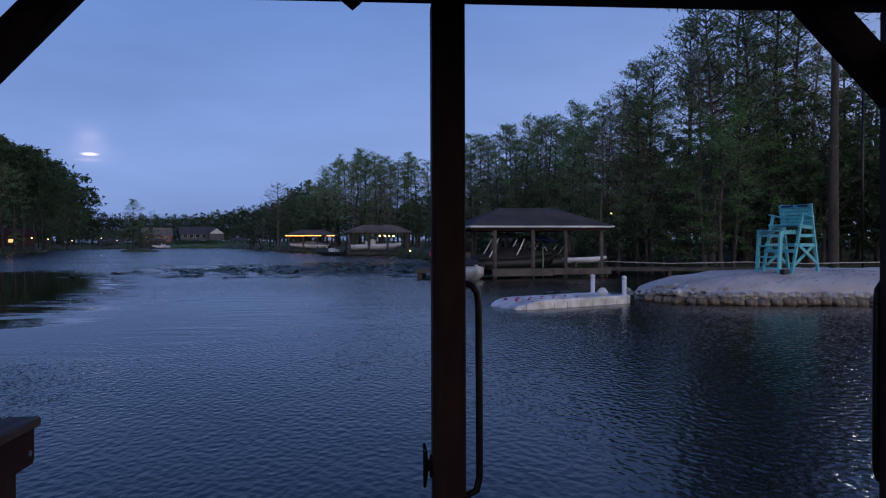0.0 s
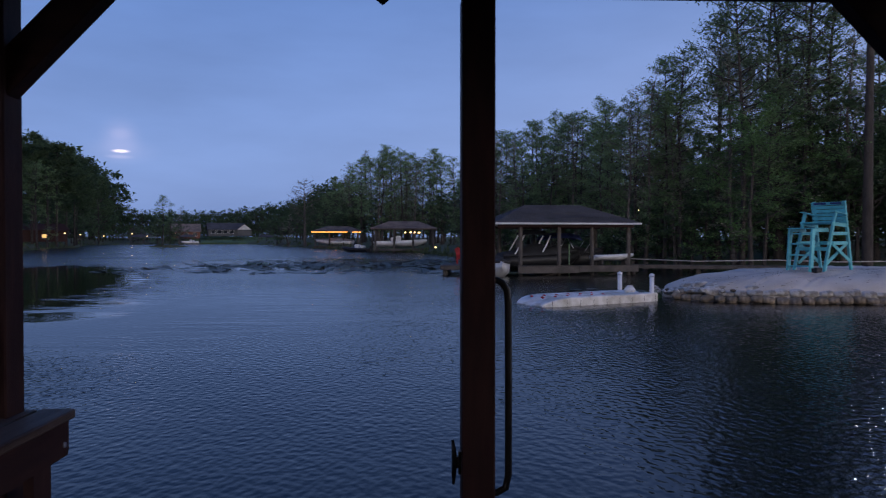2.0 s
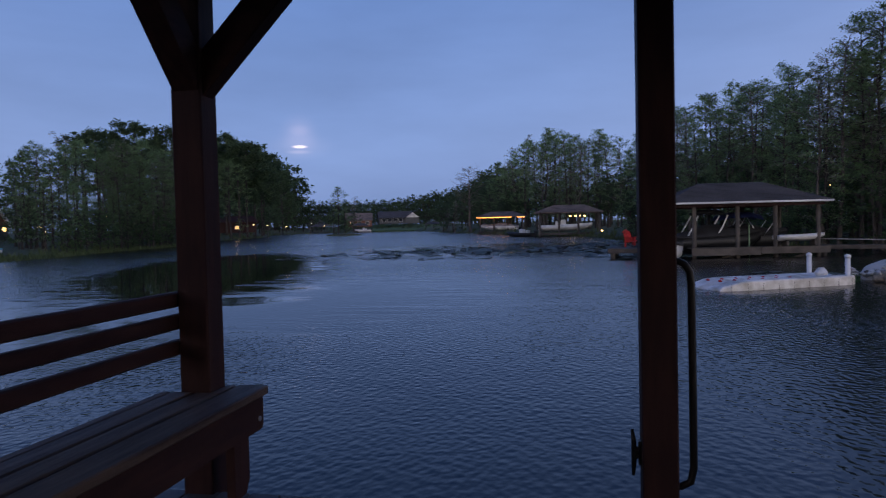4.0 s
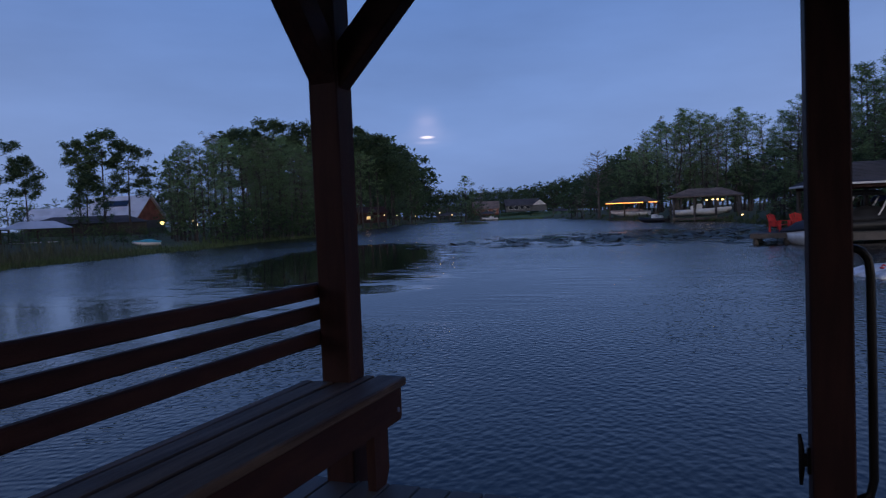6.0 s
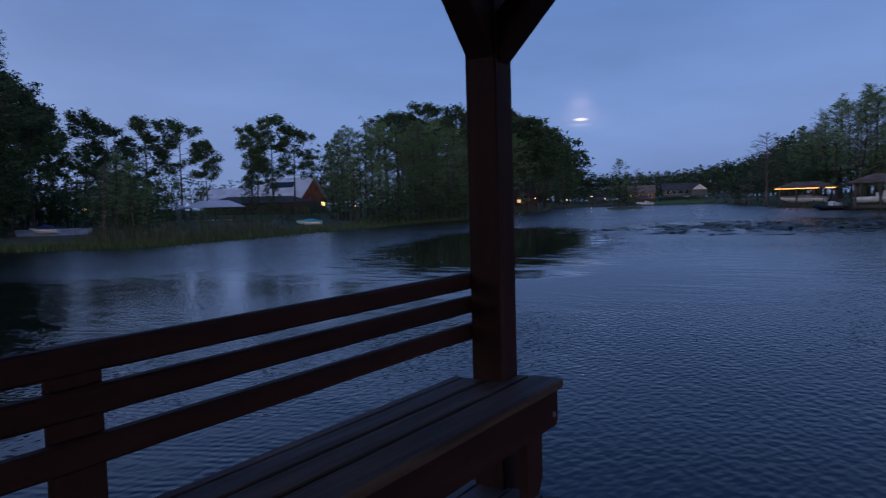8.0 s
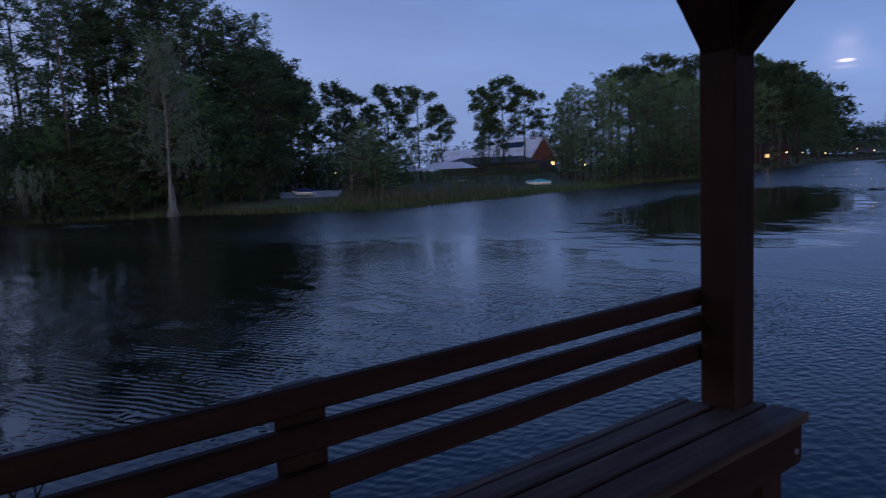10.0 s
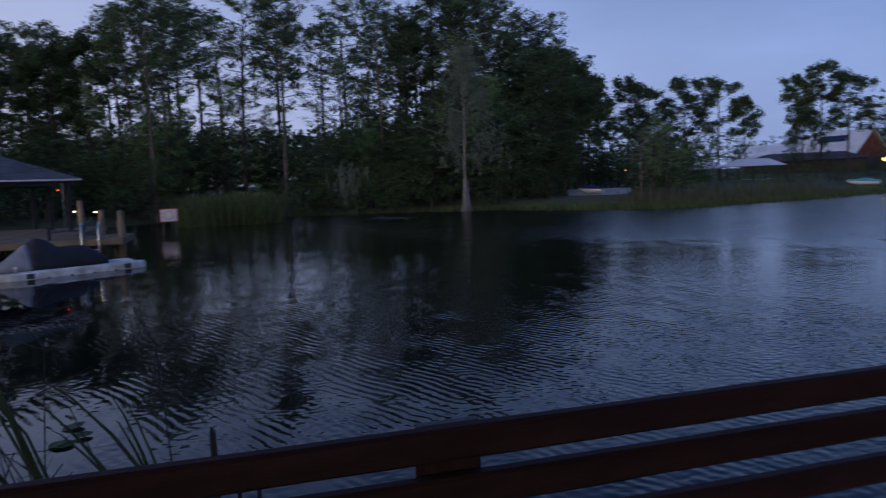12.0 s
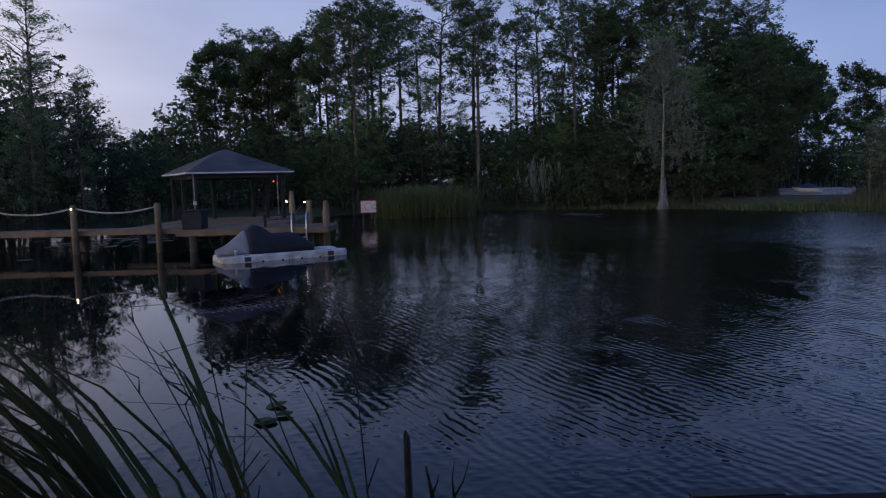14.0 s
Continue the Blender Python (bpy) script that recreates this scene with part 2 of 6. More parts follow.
    lk(height, bp.inputs["Height"])
    # constant tilt of the normals towards the dock, so far water mirrors brighter sky
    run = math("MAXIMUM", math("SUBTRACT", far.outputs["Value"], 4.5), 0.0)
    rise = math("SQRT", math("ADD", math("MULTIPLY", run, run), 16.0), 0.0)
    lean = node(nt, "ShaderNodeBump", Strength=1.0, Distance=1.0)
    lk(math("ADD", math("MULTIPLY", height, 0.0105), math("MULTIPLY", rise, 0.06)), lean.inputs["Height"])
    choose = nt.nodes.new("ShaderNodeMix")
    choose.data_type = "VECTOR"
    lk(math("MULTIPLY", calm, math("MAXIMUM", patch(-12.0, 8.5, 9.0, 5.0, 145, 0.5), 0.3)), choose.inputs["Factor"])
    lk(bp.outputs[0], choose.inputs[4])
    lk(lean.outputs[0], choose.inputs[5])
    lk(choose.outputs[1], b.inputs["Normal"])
    return m


M = dict(
    water=water_material(),
    soil=material("shore_soil", (0.046, 0.074, 0.026), 0.95, vary=0.4, size=6, grain=0.25, second=(0.070, 0.074, 0.038)),
    lawn=material("lawn", (0.085, 0.150, 0.050), 0.95, vary=0.3, size=9, grain=0.3),
    sand=material("sand", (0.58, 0.52, 0.46), 0.95, vary=0.12, size=1.4, grain=0.05, bump=0.5),
    bag=material("sandbag_cloth", (0.56, 0.53, 0.49), 0.9, vary=0.2, size=0.3, grain=0.012, random=0.18, second=(0.20, 0.17, 0.13)),
    drybag=material("brown_sandbag_cloth", (0.30, 0.235, 0.165), 0.9, vary=0.25, size=0.25, grain=0.012, random=0.25, second=(0.12, 0.095, 0.07)),
    wetbag=material("stained_sandbag_cloth", (0.15, 0.115, 0.085), 0.85, vary=0.25, size=0.25, grain=0.012, random=0.25, second=(0.07, 0.055, 0.04)),
    stain=material("dark_stained_timber", (0.033, 0.016, 0.016), 0.6, vary=0.3, size=0.25, grain=0.012, stretch=(6, 1, 6), random=0.15, second=(0.052, 0.024, 0.021), spec=0.12),
    stain_x=material("dark_stained_timber_across", (0.033, 0.016, 0.016), 0.6, vary=0.3, size=0.25, grain=0.012, stretch=(1, 6, 6), random=0.15, second=(0.052, 0.024, 0.021), spec=0.12),
    stain_z=material("dark_stained_timber_upright", (0.033, 0.016, 0.016), 0.6, vary=0.3, size=0.25, grain=0.012, stretch=(6, 6, 1), random=0.15, second=(0.052, 0.024, 0.021), spec=0.12),
    seat=material("worn_seat_boards", (0.125, 0.086, 0.068), 0.55, vary=0.4, size=0.35, grain=0.006, bump=0.8, stretch=(9, 0.6, 9), random=0.25, second=(0.050, 0.030, 0.024), spec=0.16),
    deck=material("weathered_deck_boards", (0.10, 0.085, 0.075), 0.6, vary=0.25, size=0.4, grain=0.012, stretch=(6, 1, 6), random=0.15),
    timber=material("treated_timber", (0.205, 0.150, 0.092), 0.8, vary=0.25, size=0.6, grain=0.03, random=0.12),
    greywood=material("grey_weathered_timber", (0.092, 0.080, 0.070), 0.85, vary=0.3, size=0.6, grain=0.03, random=0.15),
    shingle=material("asphalt_shingles", (0.060, 0.058, 0.062), 0.9, vary=0.3, size=1.5, grain=0.12, random=0.15),
    slate=material("blue_grey_shingles", (0.088, 0.100, 0.118), 0.9, vary=0.25, size=1.5, grain=0.12, random=0.1),
    brownroof=material("brown_shingles", (0.17, 0.135, 0.115), 0.9, vary=0.3, size=1.5, grain=0.12, random=0.15),
    fascia=material("white_fascia_paint", (0.62, 0.63, 0.65), 0.5, vary=0.08, size=0.8, grain=0.05, bump=0.05),
    white=material("white_gelcoat", (0.72, 0.73, 0.74), 0.25, vary=0.05, size=0.8, grain=0.05, bump=0.0),
    plastic=material("white_float_plastic", (0.76, 0.74, 0.71), 0.55, vary=0.1, size=0.4, grain=0.02, bump=0.2, second=(0.40, 0.37, 0.31)),
    teal=material("turquoise_paint", (0.10, 0.47, 0.52), 0.5, vary=0.1, size=0.3, grain=0.02, bump=0.1, random=0.08),
    lawnpaint=material("pale_green_paint", (0.22, 0.36, 0.20), 0.6, vary=0.1, size=0.3, grain=0.02, bump=0.05),
    red=material("red_paint", (0.55, 0.035, 0.03), 0.5, vary=0.1, size=0.3, grain=0.02, bump=0.05),
    canvas=material("dark_canvas", (0.022, 0.024, 0.030), 0.85, vary=0.25, size=0.5, grain=0.02),
    greycanvas=material("grey_canvas", (0.26, 0.27, 0.30), 0.8, vary=0.15, size=0.5, grain=0.02),
    bluecanvas=material("blue_canvas", (0.02, 0.035, 0.14), 0.8, vary=0.15, size=0.5, grain=0.02),
    steel=material("brushed_aluminium", (0.62, 0.63, 0.65), 0.3, 1.0, vary=0.05, size=0.4, grain=0.02, bump=0.02),
    bronze=material("dark_metal", (0.020, 0.018, 0.018), 0.35, 0.6, vary=0.1, size=0.2, grain=0.01, bump=0.02),
    rope=material("rope", (0.42, 0.40, 0.38), 0.9, vary=0.2, size=0.1, grain=0.01),
    bark=material("grey_bark", (0.058, 0.049, 0.044), 0.95, vary=0.35, size=0.5, grain=0.06, stretch=(3, 3, 1), bump=0.6),
    greybark=material("light_grey_bark", (0.120, 0.105, 0.092), 0.95, vary=0.35, size=0.5, grain=0.06, stretch=(3, 3, 1), bump=0.6),
    palegrey=material("pale_grey_bark", (0.21, 0.21, 0.20), 0.95, vary=0.35, size=0.5, grain=0.06, stretch=(3, 3, 1), bump=0.6),
    pine=foliage("pine_needles", (0.066, 0.106, 0.050)),
    cypress=foliage("cypress_leaves", (0.142, 0.222, 0.098), 0.25),
    spray=foliage("open_cypress_leaves", (0.098, 0.150, 0.078), 0.25),
    feather=foliage("sparse_cypress_leaves", (0.20, 0.215, 0.16), 0.25),
    oak=foliage("dark_broad_leaves", (0.058, 0.096, 0.045)),
    bush=foliage("shrub_leaves", (0.062, 0.108, 0.042)),
    bright=foliage("fresh_leaves", (0.110, 0.205, 0.072)),
    moss=foliage("spanish_moss", (0.150, 0.185, 0.150), 0.3),
    reed=foliage("reeds", (0.10, 0.13, 0.05), 0.4),
    dryreed=foliage("dry_reeds", (0.105, 0.110, 0.062), 0.3),
    blade=foliage("grass_blades", (0.090, 0.125, 0.062), 0.4),
    pad=material("lily_pads", (0.070, 0.100, 0.058), 0.5, vary=0.3, size=0.9, grain=0.05, bump=0.1, second=(0.075, 0.055, 0.040)),
    metalroof=material("white_metal_roof", (0.66, 0.68, 0.72), 0.4, vary=0.06, size=2, grain=0.2, bump=0.05),
    barn=material("red_brick_wall", (0.26, 0.10, 0.07), 0.9, vary=0.3, size=1, grain=0.1),
    stucco=material("grey_stucco", (0.085, 0.090, 0.096), 0.9, vary=0.1, size=2, grain=0.1),
    peach=material("peach_stucco", (0.20, 0.085, 0.055), 0.9, vary=0.1, size=2, grain=0.1),
    dark=material("dark_screen", (0.012, 0.013, 0.016), 0.5, vary=0.2, size=1, grain=0.05),
    glass=material("window_glass", (0.02, 0.025, 0.035), 0.08, vary=0.1, size=2, grain=0.3, bump=0.0),
    lamp=material("lamp_glow", (0.9, 0.7, 0.4), 0.5, vary=0.0, bump=0.0, emit=(1.0, 0.62, 0.22, 4.0)),
    redglow=material("red_glow", (0.9, 0.2, 0.1), 0.5, vary=0.0, bump=0.0, emit=(1.0, 0.12, 0.05, 1.6)),
    bulb=material("bulb_glow", (0.9, 0.85, 0.7), 0.5, vary=0.0, bump=0.0, emit=(1.0, 0.86, 0.60, 6.0)),
    flood=material("flood_glow", (0.9, 0.9, 0.85), 0.5, vary=0.0, bump=0.0, emit=(1.0, 0.92, 0.75, 110.0)),
    strip=material("amber_strip_glow", (0.9, 0.5, 0.2), 0.5, vary=0.0, bump=0.0, emit=(1.0, 0.33, 0.06, 3.2)),
    amber=material("window_glow", (0.9, 0.5, 0.2), 0.5, vary=0.0, bump=0.0, emit=(1.0, 0.60, 0.20, 0.9)),
)


# ---- builders ----
def thing(name, label, category, m=Matrix(), group="", kind=""):
    ob = new(name)
    ob.empty_display_size = 0.2
    ob.matrix_basis = m
    return tagged(ob, label, category, group, kind)


def mesh_from(bm, name, mat):
    me = bpy.data.meshes.new(name)
    bm.normal_update()
    bm.to_mesh(me)
    bm.free()
    me.materials.append(mat)
    return me


def part(name, bm, mat, parent=None, label="", m=None):
    ob = new(name, mesh_from(bm, name, mat))
    if parent is not None:
        ob.parent = parent
    if m is not None:
        ob.matrix_basis = m
    return tagged(ob, label)


def arrays(name, verts, faces, mat, parent=None, label="", smooth=False):
    me = bpy.data.meshes.new(name)
    me.from_pydata(verts, [], faces)
    me.materials.append(mat)
    if smooth:
        me.polygons.foreach_set("use_smooth", [True] * len(me.polygons))
    ob = new(name, me)
    if parent is not None:
        ob.parent = parent
    return tagged(ob, label)


def box(bm, lo, hi, bevel=0.0, m=None):
    """A box between two corners, with its edges taken off."""
    c = [(a + b) / 2 for a, b in zip(lo, hi)]
    s = [abs(b - a) for a, b in zip(lo, hi)]
    got = bmesh.ops.create_cube(bm, size=1.0, matrix=(m or Matrix()) @ Matrix.Translation(c) @ Matrix.Diagonal((*s, 1)))["verts"]
    if bevel:
        edges = list({e for v in got for e in v.link_edges})
        bmesh.ops.bevel(bm, geom=edges, offset=min(bevel, 0.45 * min(s)), segments=1, affect="EDGES")
    return bm


def board(bm, a, b, wide, thick, up=(0, 0, 1), bevel=0.004):
    """A board from a to b; thick along up, wide across."""
    a, b = Vector(a), Vector(b)
    along = (b - a).normalized()
    side = along.cross(Vector(up)).normalized()
    top = side.cross(along)
    m = Matrix((side, along, top)).transposed().to_4x4()
    m.translation = (a + b) / 2
    n = (b - a).length
    return box(bm, (-wide / 2, -n / 2, -thick / 2), (wide / 2, n / 2, thick / 2), bevel, m)


def tube(bm, pts, radii, sides=8, cap=True):
    """A round tube through points, with a radius at each."""
    pts = [Vector(p) for p in pts]
    if not hasattr(radii, "__len__"):
        radii = [radii] * len(pts)
    rings, ref = [], None
    for i, p in enumerate(pts):
        d = (pts[min(i + 1, len(pts) - 1)] - pts[max(i - 1, 0)]).normalized()
        if ref is None:
            ref = d.orthogonal().normalized()
        ref = (ref - d * ref.dot(d)).normalized()
        q = d.cross(ref)
        rings.append([bm.verts.new(p + radii[i] * (math.cos(6.28318 * k / sides) * ref + math.sin(6.28318 * k / sides) * q)) for k in range(sides)])
    for r, s in zip(rings, rings[1:]):
        for k in range(sides):
            f = bm.faces.new((r[k], r[(k + 1) % sides], s[(k + 1) % sides], s[k]))
            f.smooth = True
    if cap:
        bm.faces.new(rings[0][::-1])
        bm.faces.new(rings[-1])
    return bm


def hull(bm, sections, closed=True):
    """A skin over cross-sections, each a list of points of one length."""
    rings = [[bm.verts.new(p) for p in s] for s in sections]
    for r, s in zip(rings, rings[1:]):
        n = len(r)
        for k in range(n if closed else n - 1):
            bm.faces.new((r[k], r[(k + 1) % n], s[(k + 1) % n], s[k])).smooth = True
    if closed:
        bm.faces.new(rings[0][::-1])
        bm.faces.new(rings[-1])
    bmesh.ops.recalc_face_normals(bm, faces=bm.faces[:])
    return bm


def slab(bm, low, high):
    """A solid between a lower and an upper loop of as many points."""
    a, b = [bm.verts.new(p) for p in low], [bm.verts.new(p) for p in high]
    n = len(a)
    bm.faces.new(a[::-1])
    bm.faces.new(b)
    for k in range(n):
        bm.faces.new((a[k], a[(k + 1) % n], b[(k + 1) % n], b[k]))
    bmesh.ops.recalc_face_normals(bm, faces=bm.faces[:])
    return bm


def polar(deg, d):
    """A place at a bearing (degrees to the left of ahead) and a distance."""
    return -math.sin(radians(deg)) * d, math.cos(radians(deg)) * d


def moon_in_cloud():
    """The low moon seen through a slit of cloud: a far sheet of lit vapour that adds its light to the sky."""
    m = bpy.data.materials.new("moonlit_cloud")
    m.use_nodes = True
    nt = m.node_tree
    nt.nodes.clear()
    lk = nt.links.new
    out, add = nt.nodes.new("ShaderNodeOutputMaterial"), nt.nodes.new("ShaderNodeAddShader")
    clear = nt.nodes.new("ShaderNodeBsdfTransparent")
    co = nt.nodes.new("ShaderNodeTexCoord")
    lk(clear.outputs[0], add.inputs[0])
    total = None
    for x, z, w, h, colour, power in ((0, 0, 36, 8, (1.0, 0.76, 0.60), 1.1), (-4, -18, 60, 10, (1.0, 0.72, 0.62), 0.10), (0, 38, 85, 95, (1.0, 0.66, 0.60), 0.07), (0, 55, 50, 30, (1.0, 0.7, 0.62), 0.05), (0, 0, 150, 60, (1.0, 0.72, 0.66), 0.04)):
        mp = nt.nodes.new("ShaderNodeMapping")
        mp.vector_type = "TEXTURE"
        mp.inputs["Location"].default_value, mp.inputs["Scale"].default_value = (x, z, 0), (w, h, 1)
        lk(co.outputs["Object"], mp.inputs[0])
        ln = nt.nodes.new("ShaderNodeVectorMath")
        ln.operation = "LENGTH"
        lk(mp.outputs[0], ln.inputs[0])
        mr = nt.nodes.new("ShaderNodeMapRange")
        mr.interpolation_type = "SMOOTHERSTEP"
        mr.inputs["From Min"].default_value, mr.inputs["From Max"].default_value = 1.0, 0.0
        mr.inputs["To Min"].default_value, mr.inputs["To Max"].default_value = 0.0, power
        lk(ln.outputs["Value"], mr.inputs["Value"])
        em = nt.nodes.new("ShaderNodeEmission")
        em.inputs["Color"].default_value = (*colour, 1)
        lk(mr.outputs[0], em.inputs["Strength"])
        if total is None:
            total = em
        else:
            both = nt.nodes.new("ShaderNodeAddShader")
            lk(total.outputs[0], both.inputs[0])
            lk(em.outputs[0], both.inputs[1])
            total = both
    lk(total.outputs[0], add.inputs[1])
    lk(add.outputs[0], out.inputs[0])
    bm = bmesh.new()
    bmesh.ops.create_grid(bm, x_segments=1, y_segments=1, size=170)
    x, y = polar(21.9, 2500)
    tagged(part("moon", bm, m, m=pose(x, y, 2 + 2500 * math.tan(radians(6.35)), 90, 0, 21.9)), "low moon glowing through a slit of thin cloud", "moon", kind="structure")


moon_in_cloud()

# ---- lake and shore ----
SHORE = ((-180, 6), (-130, 9), (-90, 16), (-50, 34), (-40, 42), (-26, 46), (-12, 52), (-8, 58), (-4, 78), (0, 108), (4, 122), (8, 160), (10.5, 215), (13, 290), (20, 292), (24.3, 282),
         (25, 190), (27, 165), (30, 108), (36, 86), (40, 71), (44.5, 64), (48, 57), (52, 53), (55, 49), (61, 50), (71, 53), (84, 56), (86, 55), (94, 54), (100, 50), (115, 47), (124, 40), (140, 12), (160, 6.5), (180, 6))


def shore(deg):
    return float(np.interp((deg + 180) % 360 - 180, [s[0] for s in SHORE], [s[1] for s in SHORE]))


def land(x, y):
    """The ground's height: the lake's bed, the bank and the land behind it."""
    d = math.hypot(x, y)
    a = math.degrees(math.atan2(-x, y))
    off = d - shore(a)
    k = min(max((off + 3.0) / 8.0, 0), 1)
    z = -0.9 + (1.35 + min(max(off / 120.0, 0), 1) * 2.0) * k * k * (3 - 2 * k)
    if off > 0:
        z += 0.18 * noise.noise((x * 0.15, y * 0.15, 0.0))
    return z


def make_ground():
    radii = [0.0] + [2.0 * 1.045 ** i for i in range(172)]
    turns = 300
    verts, faces = [(0, 0, land(0, 0.01))], []
    for r in radii[1:]:
        for k in range(turns):
            x, y = polar(360 * k / turns, r)
            verts.append((x, y, land(x, y)))
    for k in range(turns):
        faces.append((0, 1 + (k + 1) % turns, 1 + k))
    for i in range(len(radii) - 2):
        a, b = 1 + i * turns, 1 + (i + 1) * turns
        for k in range(turns):
            n = (k + 1) % turns
            faces.append((a + k, a + n, b + n, b + k))
    ob = arrays("ground", verts, faces, M["soil"], smooth=True)
    tagged(ob, "dark grassy shore sloping down under the lake", "ground", kind="structure")
    bm = bmesh.new()
    bmesh.ops.create_circle(bm, cap_ends=True, segments=64, radius=700)
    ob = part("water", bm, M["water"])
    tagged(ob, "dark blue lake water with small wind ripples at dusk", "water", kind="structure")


make_ground()


# ---- trees ----
def leaves(centres, radii, per, size, shape=(1.0, 0.45), flat=1.0, droop=0.0, rng=RNG):
    """Small four-sided leaf sprays scattered through clumps. Returns corner points and faces."""
    centres, radii = np.asarray(centres, float), np.asarray(radii, float)
    n = len(centres) * per
    c, r = np.repeat(centres, per, 0), np.repeat(radii, per)
    off = rng.normal(size=(n, 3))
    off *= (rng.random(n) ** 0.75 * 1.25 / np.linalg.norm(off, axis=1))[:, None]
    off[:, 2] *= flat
    p = c + off * r[:, None]
    u = rng.normal(size=(n, 3))
    u[:, 2] = u[:, 2] * (0.6 + droop) - droop
    u /= np.linalg.norm(u, axis=1)[:, None]
    v = np.cross(u, rng.normal(size=(n, 3)))
    v /= np.linalg.norm(v, axis=1)[:, None] + 1e-9
    s = size * rng.uniform(0.6, 1.4, n)[:, None]
    q = np.stack([p - u * s * shape[0] - v * s * shape[1] * 0.8, p + u * s * shape[0] * 1.2, p + v * s * shape[1] * 1.4], 1).reshape(-1, 3)
    return q.tolist(), np.arange(3 * n).reshape(-1, 3).tolist()


def limb(bm, a, b, r0, r1, sides=5, bend=0.0, rng=RNG):
    a, b = Vector(a), Vector(b)
    mid = (a + b) / 2 + Vector(rng.normal(size=3)) * bend
    tube(bm, (a, mid, b), (r0, (r0 + r1) / 2, r1), sides)


def pine(h, seed, spread=1.0, clear=0.5, puff=1.0, rich=1.0, flat=0.7, coarse=1.0):
    """A tall pine: a bare trunk, crooked limbs that fork, and separate rounded tufts of needles at their ends."""
    rng = np.random.default_rng(seed)
    bm = bmesh.new()
    lean = rng.normal(size=2) * 0.02 * h
    at = lambda k: Vector((lean[0] * k * k, lean[1] * k * k, h * k))
    tube(bm, [at(k) for k in (-0.03, 0, 0.25, 0.5, 0.75, 0.97)], [0.0135 * h, 0.0125 * h, 0.010 * h, 0.008 * h, 0.0055 * h, 0.0015 * h], 7)
    cs, rs = [], []
    n = 22
    for i in range(n):
        k = clear + (0.985 - clear) * ((i + rng.random()) / n) ** 0.9
        top = (k - clear) / (1 - clear)
        reach = h * spread * 0.165 * math.sin(math.pi * (0.24 + 0.66 * top)) ** 0.8 * rng.uniform(0.5, 1.2)
        a = i * 2.4 + rng.normal() * 0.5
        p = at(k)
        e = p + Vector((math.cos(a) * reach, math.sin(a) * reach, reach * (rng.uniform(-0.15, 0.30) + 0.5 * top)))
        limb(bm, p, e, 0.0032 * h, 0.0009 * h, 4, 0.06 * reach, rng)
        ends = [e]
        for j in range(3):
            q = p.lerp(e, rng.uniform(0.35, 0.9))
            b = a + rng.choice((-1, 1)) * rng.uniform(0.4, 1.2)
            tip = q + Vector((math.cos(b), math.sin(b), rng.uniform(0.0, 0.7))) * reach * rng.uniform(0.25, 0.5)
            tube(bm, (q, tip), (0.0014 * h, 0.0005 * h), 3, False)
            ends.append(tip)
        for q in ends:
            for j in range(2):
                cs.append(q + Vector(rng.normal(size=3)) * h * 0.014 + Vector((0, 0, 0.008 * h)))
                rs.append(h * 0.0215 * puff * rng.uniform(0.6, 1.35))
    for i in range(7):
        a = rng.random() * 6.283
        p = at(rng.uniform(0.25, clear))
        limb(bm, p, p + Vector((math.cos(a), math.sin(a), rng.uniform(-0.2, 0.3))) * h * 0.05, 0.0016 * h, 0.0005 * h, 4, 0.08, rng)
    for i in range(5):
        cs.append(at(0.985) + Vector(rng.normal(size=3)) * h * 0.015)
        rs.append(h * 0.024 * puff)
    return bm, leaves(cs, rs, int(15 * rich), h * 0.0078 * puff ** 0.3 * coarse, (1.0, 0.36 + 0.16 * (coarse > 1)), flat, rng=rng)


